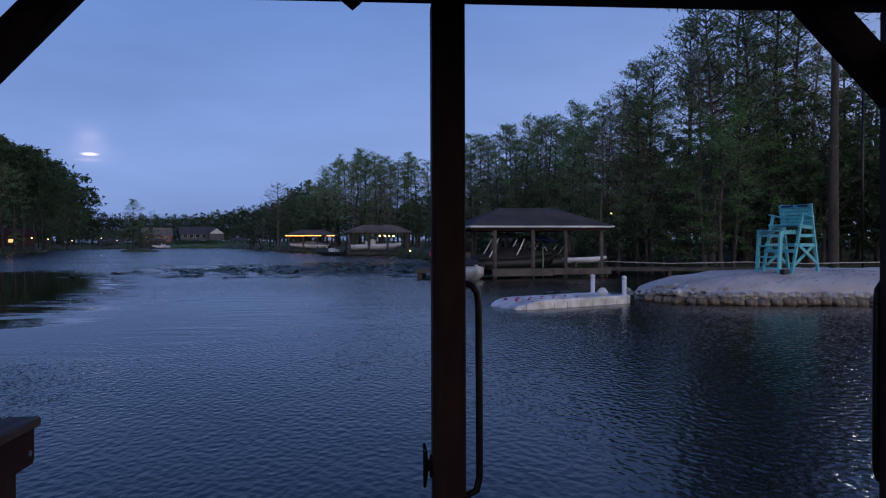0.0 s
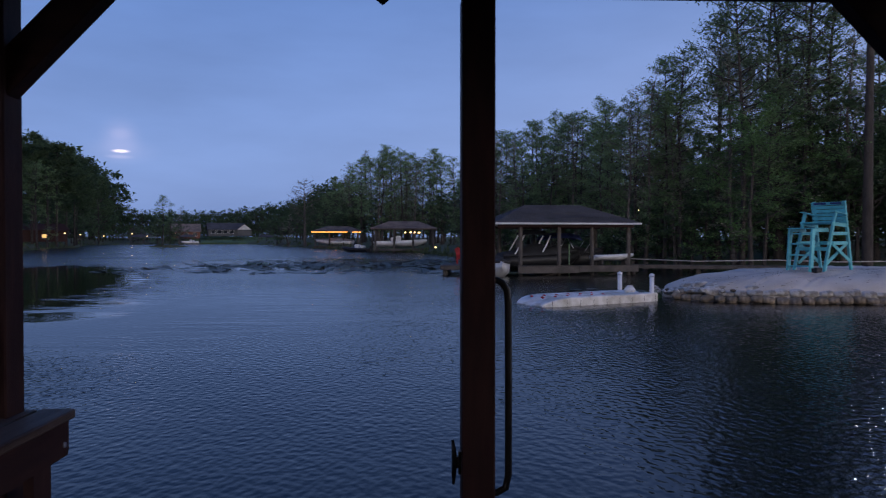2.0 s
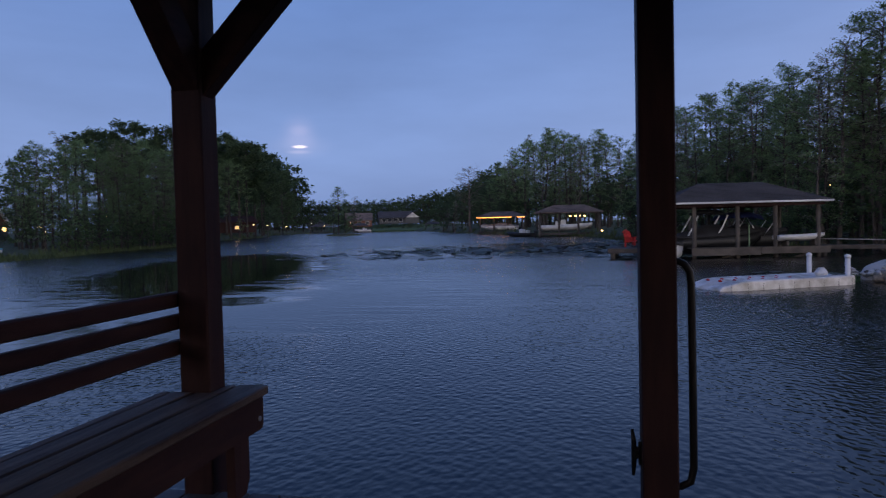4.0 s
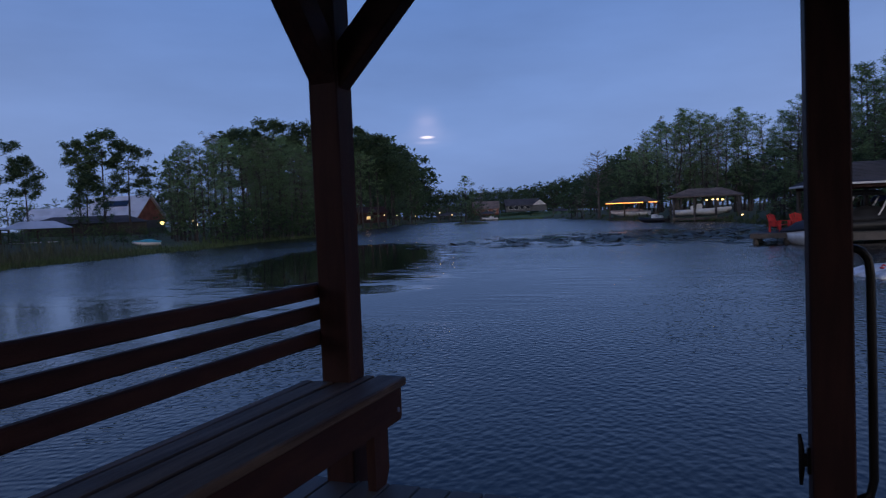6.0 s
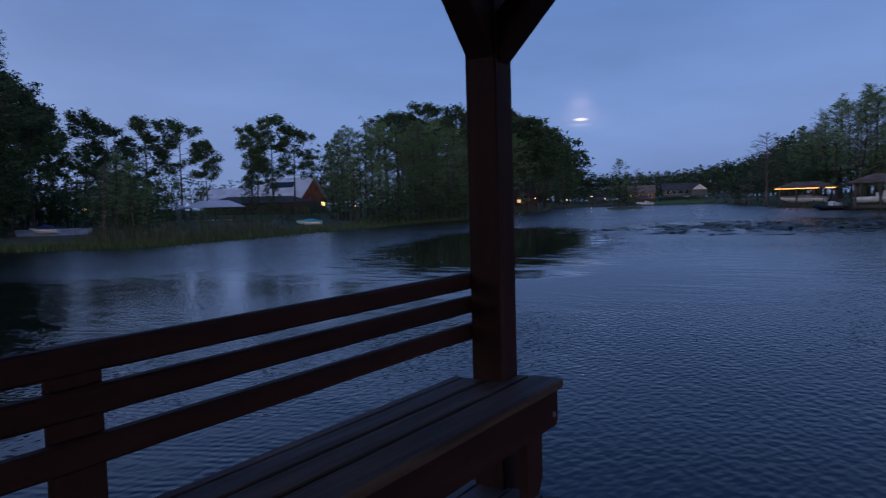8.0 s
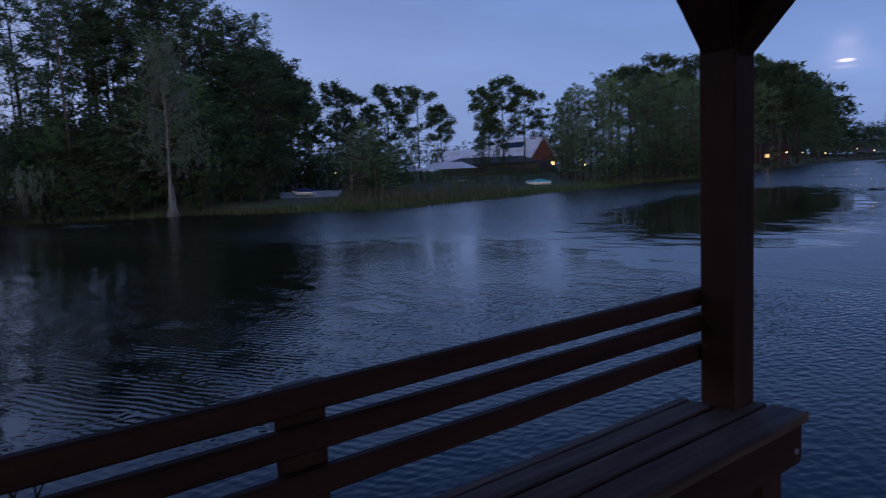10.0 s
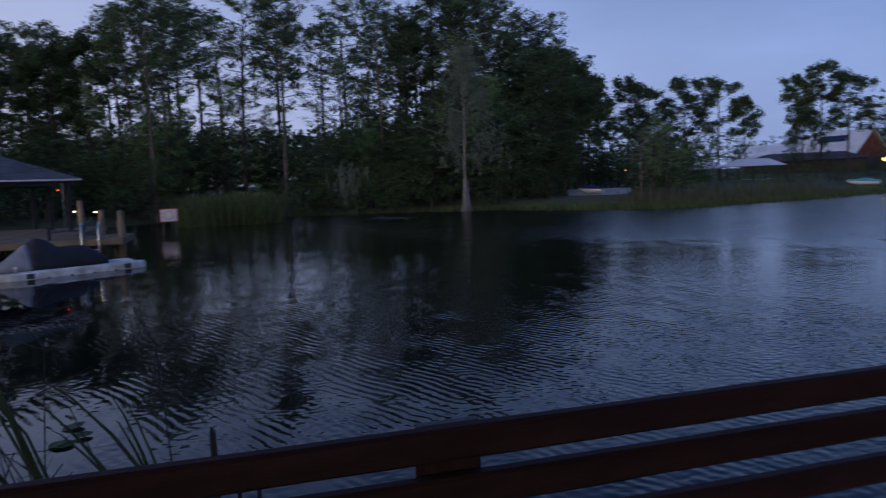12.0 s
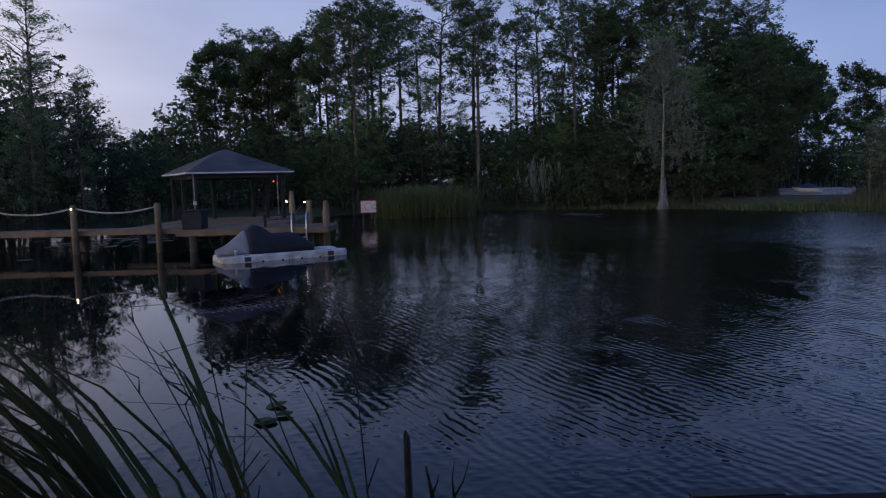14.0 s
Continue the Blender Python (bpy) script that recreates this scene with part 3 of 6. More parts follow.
def cypress(h, seed, spread=1.0, density=1.0, hang=0.0, clear=0.12):
    """A bald cypress: a flared trunk, crooked forking limbs and thin level sprays with gaps between."""
    rng = np.random.default_rng(seed)
    bm = bmesh.new()
    lean = rng.normal(size=2) * 0.02 * h
    wob = rng.normal(size=(4, 2)) * 0.008 * h
    at = lambda k: Vector((lean[0] * k * k + np.interp(k, (0.1, 0.35, 0.6, 0.85), wob[:, 0]), lean[1] * k * k + np.interp(k, (0.1, 0.35, 0.6, 0.85), wob[:, 1]), h * k))
    tube(bm, [at(k) for k in (-0.05, 0.0, 0.05, 0.15, 0.35, 0.6, 0.85, 0.96)], [0.026 * h, 0.020 * h, 0.013 * h, 0.010 * h, 0.008 * h, 0.0055 * h, 0.003 * h, 0.001 * h], 7)
    cs, rs = [], []
    n = 40
    for i in range(n):
        k = clear + (0.96 - clear) * ((i + rng.random()) / n) ** 0.85
        up = (k - clear) / (1 - clear)
        swell = 0.85 + 0.7 * noise.noise((k * 6.0, seed * 1.7, 0.0))
        reach = h * spread * 0.19 * min(1.0, 1.9 * (1.05 - up)) ** 0.7 * (0.55 + 0.45 * min(1, 3 * up + 0.3)) * rng.uniform(0.45, 1.2) * swell
        a = i * 2.4 + rng.normal() * 0.6
        p = at(k)
        e = p + Vector((math.cos(a) * reach, math.sin(a) * reach, reach * (rng.uniform(-0.05, 0.45) + 0.45 * up)))
        limb(bm, p, e, 0.0028 * h, 0.0007 * h, 4, 0.07 * reach, rng)
        for j in range(4):
            q = p.lerp(e, rng.uniform(0.25, 1.0))
            b = a + rng.normal() * 0.9
            tip = q + Vector((math.cos(b), math.sin(b), rng.uniform(-0.15, 0.5))) * reach * rng.uniform(0.25, 0.5)
            tube(bm, (q, tip), (0.0010 * h, 0.0003 * h), 3, False)
            if rng.random() < density:
                for f in (0.45, 1.0):
                    cs.append(q.lerp(tip, f))
                    rs.append(h * 0.031 * rng.uniform(0.6, 1.4))
    return bm, leaves(cs, rs, int(9 * density) + 5, h * 0.0066, (1.0, 0.36), 0.62, hang, rng=rng)


def bare_crown(h, seed, spread=1.0):
    """A leafless cypress: a rounded crown of limbs, branches and fine twigs."""
    rng = np.random.default_rng(seed)
    bm = bmesh.new()
    tube(bm, [(0, 0, -0.05 * h), (0, 0, 0), (0, 0, 0.06 * h), (0.01 * h, 0, 0.5 * h), (0, 0.01 * h, 0.97 * h)], [0.05 * h, 0.038 * h, 0.022 * h, 0.011 * h, 0.001 * h], 8)
    cs, rs = [], []
    for i in range(40):
        up = (i + rng.random()) / 40
        p = Vector((0, 0, h * (0.28 + 0.66 * up)))
        reach = 0.26 * h * spread * math.sin(math.pi * (0.20 + 0.74 * up)) * rng.uniform(0.7, 1.1)
        a = i * 2.4 + rng.normal() * 0.3
        e = p + Vector((math.cos(a) * reach, math.sin(a) * reach, reach * rng.uniform(0.25, 0.6)))
        limb(bm, p, e, 0.0042 * h, 0.0010 * h, 4, 0.05 * reach, rng)
        for j in range(6):
            q = p.lerp(e, 0.3 + 0.7 * (j + rng.random()) / 6)
            b = a + rng.normal() * 0.8
            tip = q + Vector((math.cos(b), math.sin(b), rng.uniform(0.1, 0.7))) * reach * rng.uniform(0.2, 0.45)
            tube(bm, (q, tip), (0.0016 * h, 0.0007 * h), 3, False)
            for f in (0.5, 0.8):
                w = q.lerp(tip, f)
                tube(bm, (w, w + Vector(rng.normal(size=3)) * 0.022 * h), (0.0010 * h, 0.0006 * h), 3, False)
            cs.append(tip)
            rs.append(0.03 * h)
    return bm, leaves(cs, rs, 5, h * 0.0045, (1.0, 0.3), 0.8, rng=rng)


def broadleaf(h, seed, spread=1.0, low=0.15, skirt=16, coarse=1.0, ragged=1.0):
    """A dense broad-leaved tree: forked limbs and a ragged crown of many small clumps."""
    rng = np.random.default_rng(seed)
    bm = bmesh.new()
    fork = Vector((rng.normal() * 0.02 * h, rng.normal() * 0.02 * h, 0.3 * h))
    tube(bm, [(0, 0, -0.04 * h), (0, 0, 0), fork * 0.5, fork], [0.024 * h, 0.02 * h, 0.016 * h, 0.013 * h], 7)
    cs, rs = [], []
    for i in range(9):
        a = 6.283 * i / 9 + rng.random()
        up = rng.uniform(low + 0.15, 0.9)
        w = 0.30 * spread * h * math.sin(math.pi * min(max((up - low + 0.12) / (1.15 - low), 0.08), 1)) * rng.uniform(0.5, 0.9)
        e = Vector((math.cos(a) * w, math.sin(a) * w, up * h))
        limb(bm, fork, e, 0.009 * h, 0.002 * h, 5, 0.04 * h, rng)
        for j in range(3):
            q = fork.lerp(e, rng.uniform(0.5, 1.0))
            limb(bm, q, q + Vector(rng.normal(size=3)) * 0.06 * h, 0.003 * h, 0.0008 * h, 3, 0.01 * h, rng)
    # clumps fill a lumpy dome, thicker towards its outside, with hollows
    mid, tall = (1.0 + low) / 2, (1.0 - low) / 2
    while len(cs) < int((105 + skirt) / coarse):
        d = rng.normal(size=3)
        d *= rng.uniform(0.25, 1.0) ** 0.5 / np.linalg.norm(d)
        if noise.noise((d[0] * 3.1 + seed, d[1] * 3.1, d[2] * 3.1)) < -0.18:
            continue
        f = min(1.0 + 0.40 * ragged * noise.noise((d[0] * 1.8 + seed, d[1] * 1.8, d[2] * 1.8)) + 0.10 * ragged * rng.normal(), 1.22)
        cs.append(Vector((d[0] * 0.30 * spread * h * f, d[1] * 0.30 * spread * h * f, (mid + d[2] * tall * 0.93 * f) * h)))
        rs.append(h * 0.052 * coarse ** 0.5 * rng.uniform(0.5, 1.5))
    return bm, leaves(cs, rs, int(32 / coarse), h * 0.0115 * coarse, (1.0, 0.5), 0.65, rng=rng)


def tree(name, label, made, bark, leaf, category="tree", group=""):
    t = thing(name, label, category, group=group)
    part("trunk", made[0], M[bark], t)
    arrays("crown", *made[1], M[leaf], t)
    return t


KINDS = {}


def kind(key, name, label, bark, leaf, makes, group):
    KINDS[key] = [tree(name, label, mk, bark, leaf, group=group) for mk in makes]


kind("pine", "pine_tree", "tall dark pine with a bare trunk and tufted crown", "bark", "pine",
     [pine(20, 11, 1.1, 0.50, 1.2, 1.5), pine(20, 12, 1.0, 0.60, 1.25, 1.5), pine(20, 13, 1.2, 0.50, 1.2, 1.5), pine(20, 14, 1.05, 0.46, 1.2, 1.4), pine(20, 15, 0.95, 0.64, 1.25, 1.5)], "shore pines")
kind("tall", "pale_pine", "tall pine with a light grey trunk and thin tufted crown", "greybark", "pine",
     [pine(20, 17, 0.95, 0.5, 1.25, 1.4), pine(20, 18, 0.85, 0.58, 1.3, 1.4)], "pale-trunked pines")
kind("wide", "spreading_pine", "pine with a broad rounded crown on a clear trunk", "bark", "pine",
     [pine(15, 21, 1.25, 0.44, 2.1, 2.4, 0.75, 1.15), pine(15, 22, 1.15, 0.50, 2.1, 2.4, 0.75, 1.15), pine(15, 23, 1.3, 0.40, 2.1, 2.4, 0.75, 1.15)], "spreading pines on the shore")
kind("cypress", "cypress_tree", "slim green bald cypress with feathery leaves", "bark", "cypress",
     [cypress(16, 31), cypress(16, 32, 0.85, 1.1), cypress(16, 33, 1.15, 0.9), cypress(16, 34, 1.0, 0.8, 0, 0.35), cypress(16, 35, 0.9, 1.0, 0, 0.28)], "shore cypresses")
kind("open", "open_cypress", "tall open cypress with dark crooked limbs and thin leaf sprays", "bark", "spray",
     [cypress(18, 36, 1.2, 0.9, 0.5, 0.34), cypress(18, 37, 1.05, 0.85, 0.5, 0.40), cypress(18, 38, 1.35, 0.9, 0.5, 0.30), cypress(18, 39, 1.15, 0.8, 0.5, 0.36)], "open cypresses on the bank")
kind("sparse", "bare_cypress", "thin half-bare cypress with pale twigs", "greybark", "feather",
     [cypress(16, 41, 0.95, 0.5), cypress(16, 42, 0.8, 0.4), cypress(16, 43, 1.0, 0.6, 0, 0.3)], "half-bare cypresses")
kind("bare", "leafless_cypress", "leafless cypress with a rounded crown of fine twigs", "greybark", "feather",
     [bare_crown(17, 45)], "leafless cypresses in the shallows")
kind("oak", "broadleaf_tree", "dense dark green broad-leaved tree", "bark", "oak",
     [broadleaf(12, 51, 1.0, 0.15, 16, 1.3), broadleaf(12, 52, 1.2, 0.15, 16, 1.3), broadleaf(12, 53, 0.9, 0.05, 16, 1.3)], "shore woodland")
kind("bush", "shrub", "dense green shrub growing at the shore", "bark", "bush",
     [broadleaf(4, 61, 1.6, 0.0, 10, 1.9), broadleaf(4, 62, 1.9, 0.0, 10, 1.9)], "shore shrubs")
kind("bright", "leafy_tree", "airy fresh green tree at the water", "bark", "bright",
     [cypress(10, 71, 1.9, 2.4, 0, 0.10), cypress(10, 72, 2.1, 2.3, 0, 0.14)], "leafy trees")
kind("thicket", "woodland_clump", "dense dark undergrowth and young trees on the shore", "bark", "oak",
     [broadleaf(8, 81, 1.5, 0.0, 20, 1.8), broadleaf(8, 82, 1.7, 0.0, 20, 1.8), broadleaf(8, 83, 1.3, 0.0, 20, 1.8)], "shore undergrowth")
kind("far", "far_tree", "dark rounded tree of the far woods", "bark", "oak",
     [broadleaf(14, 91, 1.5, 0.0, 10, 2.3, 0.35), broadleaf(14, 92, 1.7, 0.0, 10, 2.3, 0.35), broadleaf(14, 93, 1.3, 0.0, 10, 2.3, 0.35)], "woods on the far shore")
USED, TURN = set(), {}


def plant(key, x, y, h, seed, wide=1.0, sink=0.0):
    """Sets a tree of a kind at a place, with a height in metres."""
    r = np.random.default_rng(seed)
    made = KINDS[key]
    TURN[key] = TURN.get(key, -1) + 1
    i = TURN[key] % len(made)
    base = {"tall": 20, "open": 18, "bare": 17, "pine": 20, "wide": 15, "cypress": 16, "sparse": 16, "oak": 12, "bush": 4, "bright": 10, "thicket": 8, "far": 14}[key]
    s = h / base
    m = Matrix.LocRotScale((x, y, max(land(x, y), -0.5) - sink), Euler((0, 0, r.random() * 6.283)), (s * wide, s * wide, s))
    if (key, i) not in USED:
        USED.add((key, i))
        made[i].matrix_basis = m
        return made[i]
    c = copy_thing(made[i], Matrix())
    c.matrix_basis = m
    return c


# how high the tree tops stand, in degrees over the lake, by bearing
TOPS = ((-45, 20), (-27.4, 19), (-22.7, 17.2), (-21.5, 14.6), (-17.9, 13.0), (-16.9, 11.6), (-13.8, 10.4), (-9.4, 9.2), (-6.3, 8.6), (-2.2, 6.8), (-0.5, 7.5), (4, 7.2), (5.7, 5.6), (7.5, 3.8), (10.5, 2.8), (12.6, 2.6), (16.6, 2.15),
        (22.4, 2.3), (23.3, 5.0), (25.4, 6.9), (31, 6.9), (33.7, 7.4), (37.2, 6.9), (39.6, 7.2), (42.2, 5.8), (42.7, 2.4), (50, 2.4), (57, 3.4), (58.5, 4.2), (59.5, 4.6), (61.6, 6.6), (63.7, 8.8), (65.7, 10.8), (67.8, 12.7), (69.5, 13.5),
        (80, 13.2), (96, 13.1), (99.8, 11.9), (104.7, 11.9), (106.6, 9.3), (107.8, 6.2), (111, 4.7), (113.2, 5.2), (114.1, 9), (116, 12.2), (119, 13.5), (130, 13.5))


def tops(a, d):
    return d * math.tan(radians(float(np.interp(a, [t[0] for t in TOPS], [t[1] for t in TOPS])))) + 1.6


# woods: kind, bearings, distances, share of the skyline's height, how many
WOODS = (
    # wood on the bank behind the boathouse and the sand spit
    ("pine", -38, -25, 60, 76, 0.55, 0.75, 4), ("open", -32, -22.6, 46, 64, 0.92, 1.05, 6), ("cypress", -34, -16, 45, 60, 0.5, 0.8, 8), ("oak", -44, -15, 56, 78, 0.28, 0.42, 18), ("thicket", -44, -14, 76, 90, 0.4, 0.6, 22), ("thicket", -42, -12, 48, 60, 0.24, 0.44, 26), ("cypress", -21.5, -14, 48, 58, 0.85, 0.98, 9), ("sparse", -33, -18, 46, 56, 0.6, 0.95, 7), ("oak", -44, -31, 50, 62, 0.4, 0.62, 8), ("far", -46, -12, 92, 104, 0.34, 0.44, 26),
    ("cypress", -16, -3, 56, 84, 0.80, 1.02, 26), ("sparse", -18, -3, 58, 80, 0.75, 1.02, 9), ("oak", -15, -2, 74, 98, 0.5, 0.74, 16), ("thicket", -15, -3.4, 62, 105, 0.3, 0.55, 24),
    ("cypress", -2.4, 4.6, 124, 150, 0.82, 1.02, 18), ("sparse", -2, 5.6, 122, 150, 0.8, 1.0, 7), ("oak", -4, 6, 132, 165, 0.35, 0.6, 12), ("cypress", 4.6, 7.2, 165, 190, 0.75, 1.0, 6), ("thicket", -4, 8, 130, 190, 0.35, 0.6, 18), ("far", 5, 11, 200, 260, 0.75, 0.95, 14),
    # bank behind the dock: unseen trees added to keep low afterglow off the pavilion
    ("oak", 150, 245, 13, 20, 9.0, 11.0, 14), ("thicket", 145, 250, 12, 18, 4.5, 6.5, 12),
    # far shore
    ("far", 6, 27, 345, 385, 0.88, 1.02, 90), ("far", 6, 26, 336, 350, 0.4, 0.75, 44), ("far", 17.4, 26, 298, 316, 0.3, 0.62, 14), ("bush", 11.0, 19.0, 308, 318, 0.10, 0.22, 22),
    # point with tall trees
    ("wide", 23.4, 31, 168, 195, 0.84, 1.0, 15), ("thicket", 23.6, 34, 186, 220, 0.3, 0.5, 20), ("cypress", 26, 34, 125, 168, 0.7, 0.95, 8), ("thicket", 28, 35, 118, 150, 0.4, 0.65, 14),
    ("cypress", 31, 41.8, 78, 104, 0.78, 1.0, 22), ("cypress", 30.5, 42.3, 73, 84, 0.4, 0.7, 11), ("bush", 30, 43, 74, 90, 0.25, 0.45, 14), ("sparse", 31, 42, 76, 100, 0.75, 1.0, 9), ("oak", 30, 42, 98, 130, 0.3, 0.55, 10), ("wide", 31, 38, 105, 128, 0.85, 1.03, 7), ("thicket", 30, 42, 86, 120, 0.2, 0.45, 16),
    ("far", 40, 60, 170, 210, 0.75, 1.0, 22), ("bush", 43, 56, 70, 84, 0.22, 0.42, 26), ("bush", 43, 54, 92, 116, 0.2, 0.36, 16), ("bush", 54.3, 58.6, 56, 60, 0.6, 1.0, 8), ("thicket", 55, 60.5, 64, 78, 0.6, 0.95, 9),
    # tall pine wood
    ("pine", 64, 77, 60, 84, 0.80, 1.03, 17), ("wide", 61, 65, 64, 80, 0.85, 1.0, 6), ("oak", 63.5, 73, 60, 80, 0.45, 0.82, 20), ("oak", 69, 80, 60, 72, 0.42, 0.58, 9), ("thicket", 60, 78, 56, 66, 0.4, 0.65, 20), ("thicket", 56, 68, 70, 88, 0.32, 0.5, 16), ("bush", 57, 66, 68, 78, 0.25, 0.4, 16),
    ("pine", 76, 95, 60, 86, 0.85, 1.08, 10), ("pine", 93, 107, 58, 78, 0.8, 1.0, 10), ("wide", 98, 106.4, 62, 78, 0.72, 0.9, 4), ("oak", 97, 107.5, 60, 80, 0.34, 0.48, 11), ("far", 56, 113, 88, 100, 0.36, 0.44, 64), ("far", 65, 73, 80, 90, 0.6, 0.8, 8),
    ("thicket", 76, 110, 57, 68, 0.32, 0.5, 42), ("bush", 60, 86, 54, 58, 0.2, 0.34, 20), ("bush", 94, 112, 52, 58, 0.2, 0.4, 18), ("cypress", 77, 100, 57, 68, 0.5, 0.75, 9),
    ("bush", 111, 142, 45, 52, 0.16, 0.3, 30), ("thicket", 118, 145, 52, 60, 0.35, 0.6, 14), ("far", 106, 113, 64, 90, 0.75, 1.0, 14), ("far", 113, 135, 66, 90, 0.3, 0.45, 16), ("thicket", 107, 113, 50, 62, 0.5, 0.9, 8), ("thicket", 112, 138, 50, 64, 0.4, 0.62, 22), ("cypress", 113.5, 130, 42, 54, 0.75, 1.05, 9), ("cypress", 110, 130, 42, 52, 0.35, 0.6, 12), ("sparse", 114, 128, 40, 48, 0.8, 1.05, 5), ("sparse", 110, 122, 42, 50, 0.35, 0.6, 6), ("sparse", 108, 113, 56, 66, 0.9, 1.1, 3), ("oak", 112.5, 132, 54, 70, 0.5, 0.8, 15), ("oak", 90, 104, 60, 74, 0.36, 0.54, 9),
)
for row, (key, a0, a1, d0, d1, f0, f1, count) in enumerate(WOODS):
    r = np.random.default_rng(100 + row)
    for i in range(count):
        a = a0 + (a1 - a0) * (i + r.random()) / count
        d = d0 + (d1 - d0) * r.random()
        d = max(d, shore(a) + 1.0)
        if 26.6 < a < 29.2 and d < 192 and key == "thicket":
            d = 192 + 20 * r.random()
        if 3.6 < a < 9.0 and 100 < d < 162:
            d = 162 + 20 * r.random()
        if -3.2 < a < 4.2 and d < 119:
            d = 119 + 12 * r.random()
        if 59.0 < a < 63.8 and d < 67.5 and key in ("bush", "thicket", "oak"):
            continue
        x, y = polar(a, d)
        plant(key, x, y, (tops(a, d) if f1 < 2 else 1.0) * r.uniform(f0, f1), 1000 * row + i)

# single trees that stand out: kind, bearing, distance, height, width
for i, (key, a, d, h, w) in enumerate((
        ("bright", -25.6, 45, 10.5, 1.25), ("bright", -22.5, 49, 8.5, 1.2), ("bright", -29, 50, 9.5, 1.2), ("sparse", -17.0, 50, 11.5, 1.0), ("sparse", -18.2, 50, 13.2, 1.0), ("cypress", -20.4, 51, 15.0, 0.9), ("cypress", -19.4, 53, 14.6, 0.8), ("pine", -33.0, 46, 26, 0.95),
        ("bare", 8.7, 178, 17, 1.0), ("bare", 5.6, 190, 17.5, 0.8), ("sparse", 9.9, 183, 9, 1.2), ("sparse", 10.4, 180, 7, 1.2), ("cypress", 19.1, 188, 13.5, 1.35), ("cypress", 18.6, 189, 8, 1.5), ("cypress", 19.5, 189, 8, 1.3), ("sparse", 17.9, 190, 10.5, 1.1), ("bush", 18.9, 188.5, 3.0, 1.2),
        ("wide", 55.1, 95, 11.7, 1.1), ("wide", 52.8, 97, 11.6, 1.0), ("wide", 51.0, 92, 9.1, 0.95), ("wide", 57.7, 88, 10.3, 1.1), ("wide", 59.2, 84, 11.0, 1.0),
        ("wide", 47.7, 112, 12.8, 0.9), ("wide", 46.15, 112, 14.2, 0.9), ("wide", 44.5, 110, 12.4, 1.05), ("wide", 47.3, 108, 8.0, 1.2), ("oak", 47.8, 106, 6.0, 0.8), ("oak", 46.2, 107, 7.0, 0.75), ("oak", 51.4, 102, 4.2, 1.1), ("oak", 56.6, 84, 9.0, 0.9),
        ("bright", 93.0, 56, 9.0, 0.9), ("bright", 95.2, 58, 8.0, 0.9), ("bright", 97.5, 57, 5.0, 1.0), ("tall", 94.9, 56, 15.5, 0.9), ("tall", 94.0, 58, 16.2, 0.9), ("tall", 96.2, 60, 15.0, 0.9), ("tall", 85.5, 57, 15.2, 0.9), ("tall", 78.0, 59, 16.0, 0.9), ("bright", 79.0, 57, 7, 1.0), ("bright", 69.5, 56, 9.5, 0.9), ("cypress", 56.4, 52, 5.4, 1.3), ("cypress", 57.4, 53, 5.8, 1.3), ("sparse", 58.2, 52.5, 5.2, 1.4), ("cypress", 55.3, 51.5, 3.8, 1.4))):
    x, y = polar(a, d)
    plant(key, x, y, h, 9000 + i, w)


def mossy_cypress():
    t = thing("mossy_cypress", "pale bald cypress hung with grey Spanish moss at the water's edge", "tree", pose(*polar(71.6, 52.4), -0.1))
    made = cypress(12, 77, 1.75, 0.8, 0, 0.28)
    tube(made[0], [(0, 0, -0.6), (0, 0, 0.0), (0, 0, 0.7), (0, 0, 2.2)], [0.62, 0.46, 0.28, 0.17], 10)
    part("trunk", made[0], M["palegrey"], t)
    arrays("crown", *made[1], M["cypress"], t)
    r = np.random.default_rng(5)
    cs, rs = [], []
    for i in range(60):
        k = 0.26 + 0.70 * (i + r.random()) / 60
        reach = 12 * 0.29 * (1.12 - k) ** 0.5 * r.uniform(0.4, 1.0)
        a = r.random() * 6.283
        for q in (0.35, 0.6, 0.8, 1.0):
            if r.random() < 0.25:
                continue
            x, y, z = math.cos(a) * reach * q, math.sin(a) * reach * q, 12 * k + 0.25 * reach * q
            drop = r.uniform(0.3, 1.6) * (1.25 - 0.6 * k)
            for f in (0.0, 0.35, 0.7, 1.0):
                cs.append((x + r.normal() * 0.06, y + r.normal() * 0.06, z - drop * f))
                rs.append(0.26 - 0.15 * f)
    vs, fs = leaves(cs, rs, 11, 0.10, (1.0, 0.30), 1.2, 1.4, rng=r)
    arrays("moss", vs, fs, M["moss"], t, "grey hanging Spanish moss")


mossy_cypress()


def moss_on_bank():
    r = np.random.default_rng(9)
    for a, d, h in ((81.0, 55.5, 4.4), (-25.2, 52, 15.2), (-24.0, 54, 13.8), (-26.4, 55, 14.6)):
        x, y = polar(a, d)
        vs, fs = [], []
        for i in range(26):
            bx, by, bz = r.normal() * 0.9, r.normal() * 0.6, h - abs(r.normal()) * 0.9
            for j in range(14):
                px, py, pz = bx + r.normal() * 0.12, by + r.normal() * 0.12, bz - r.uniform(0, 1.6)
                n = len(vs)
                vs += [(px - 0.05, py, pz), (px + 0.04, py + 0.05, pz), (px, py, pz - r.uniform(0.3, 0.7))]
                fs.append((n, n + 1, n + 2))
        ob = arrays("spanish_moss", vs, fs, M["moss"])
        ob.location = (x, y, land(x, y))
        tagged(ob, "grey curtain of Spanish moss hanging in the shore trees", "moss", kind="stuff")


moss_on_bank()


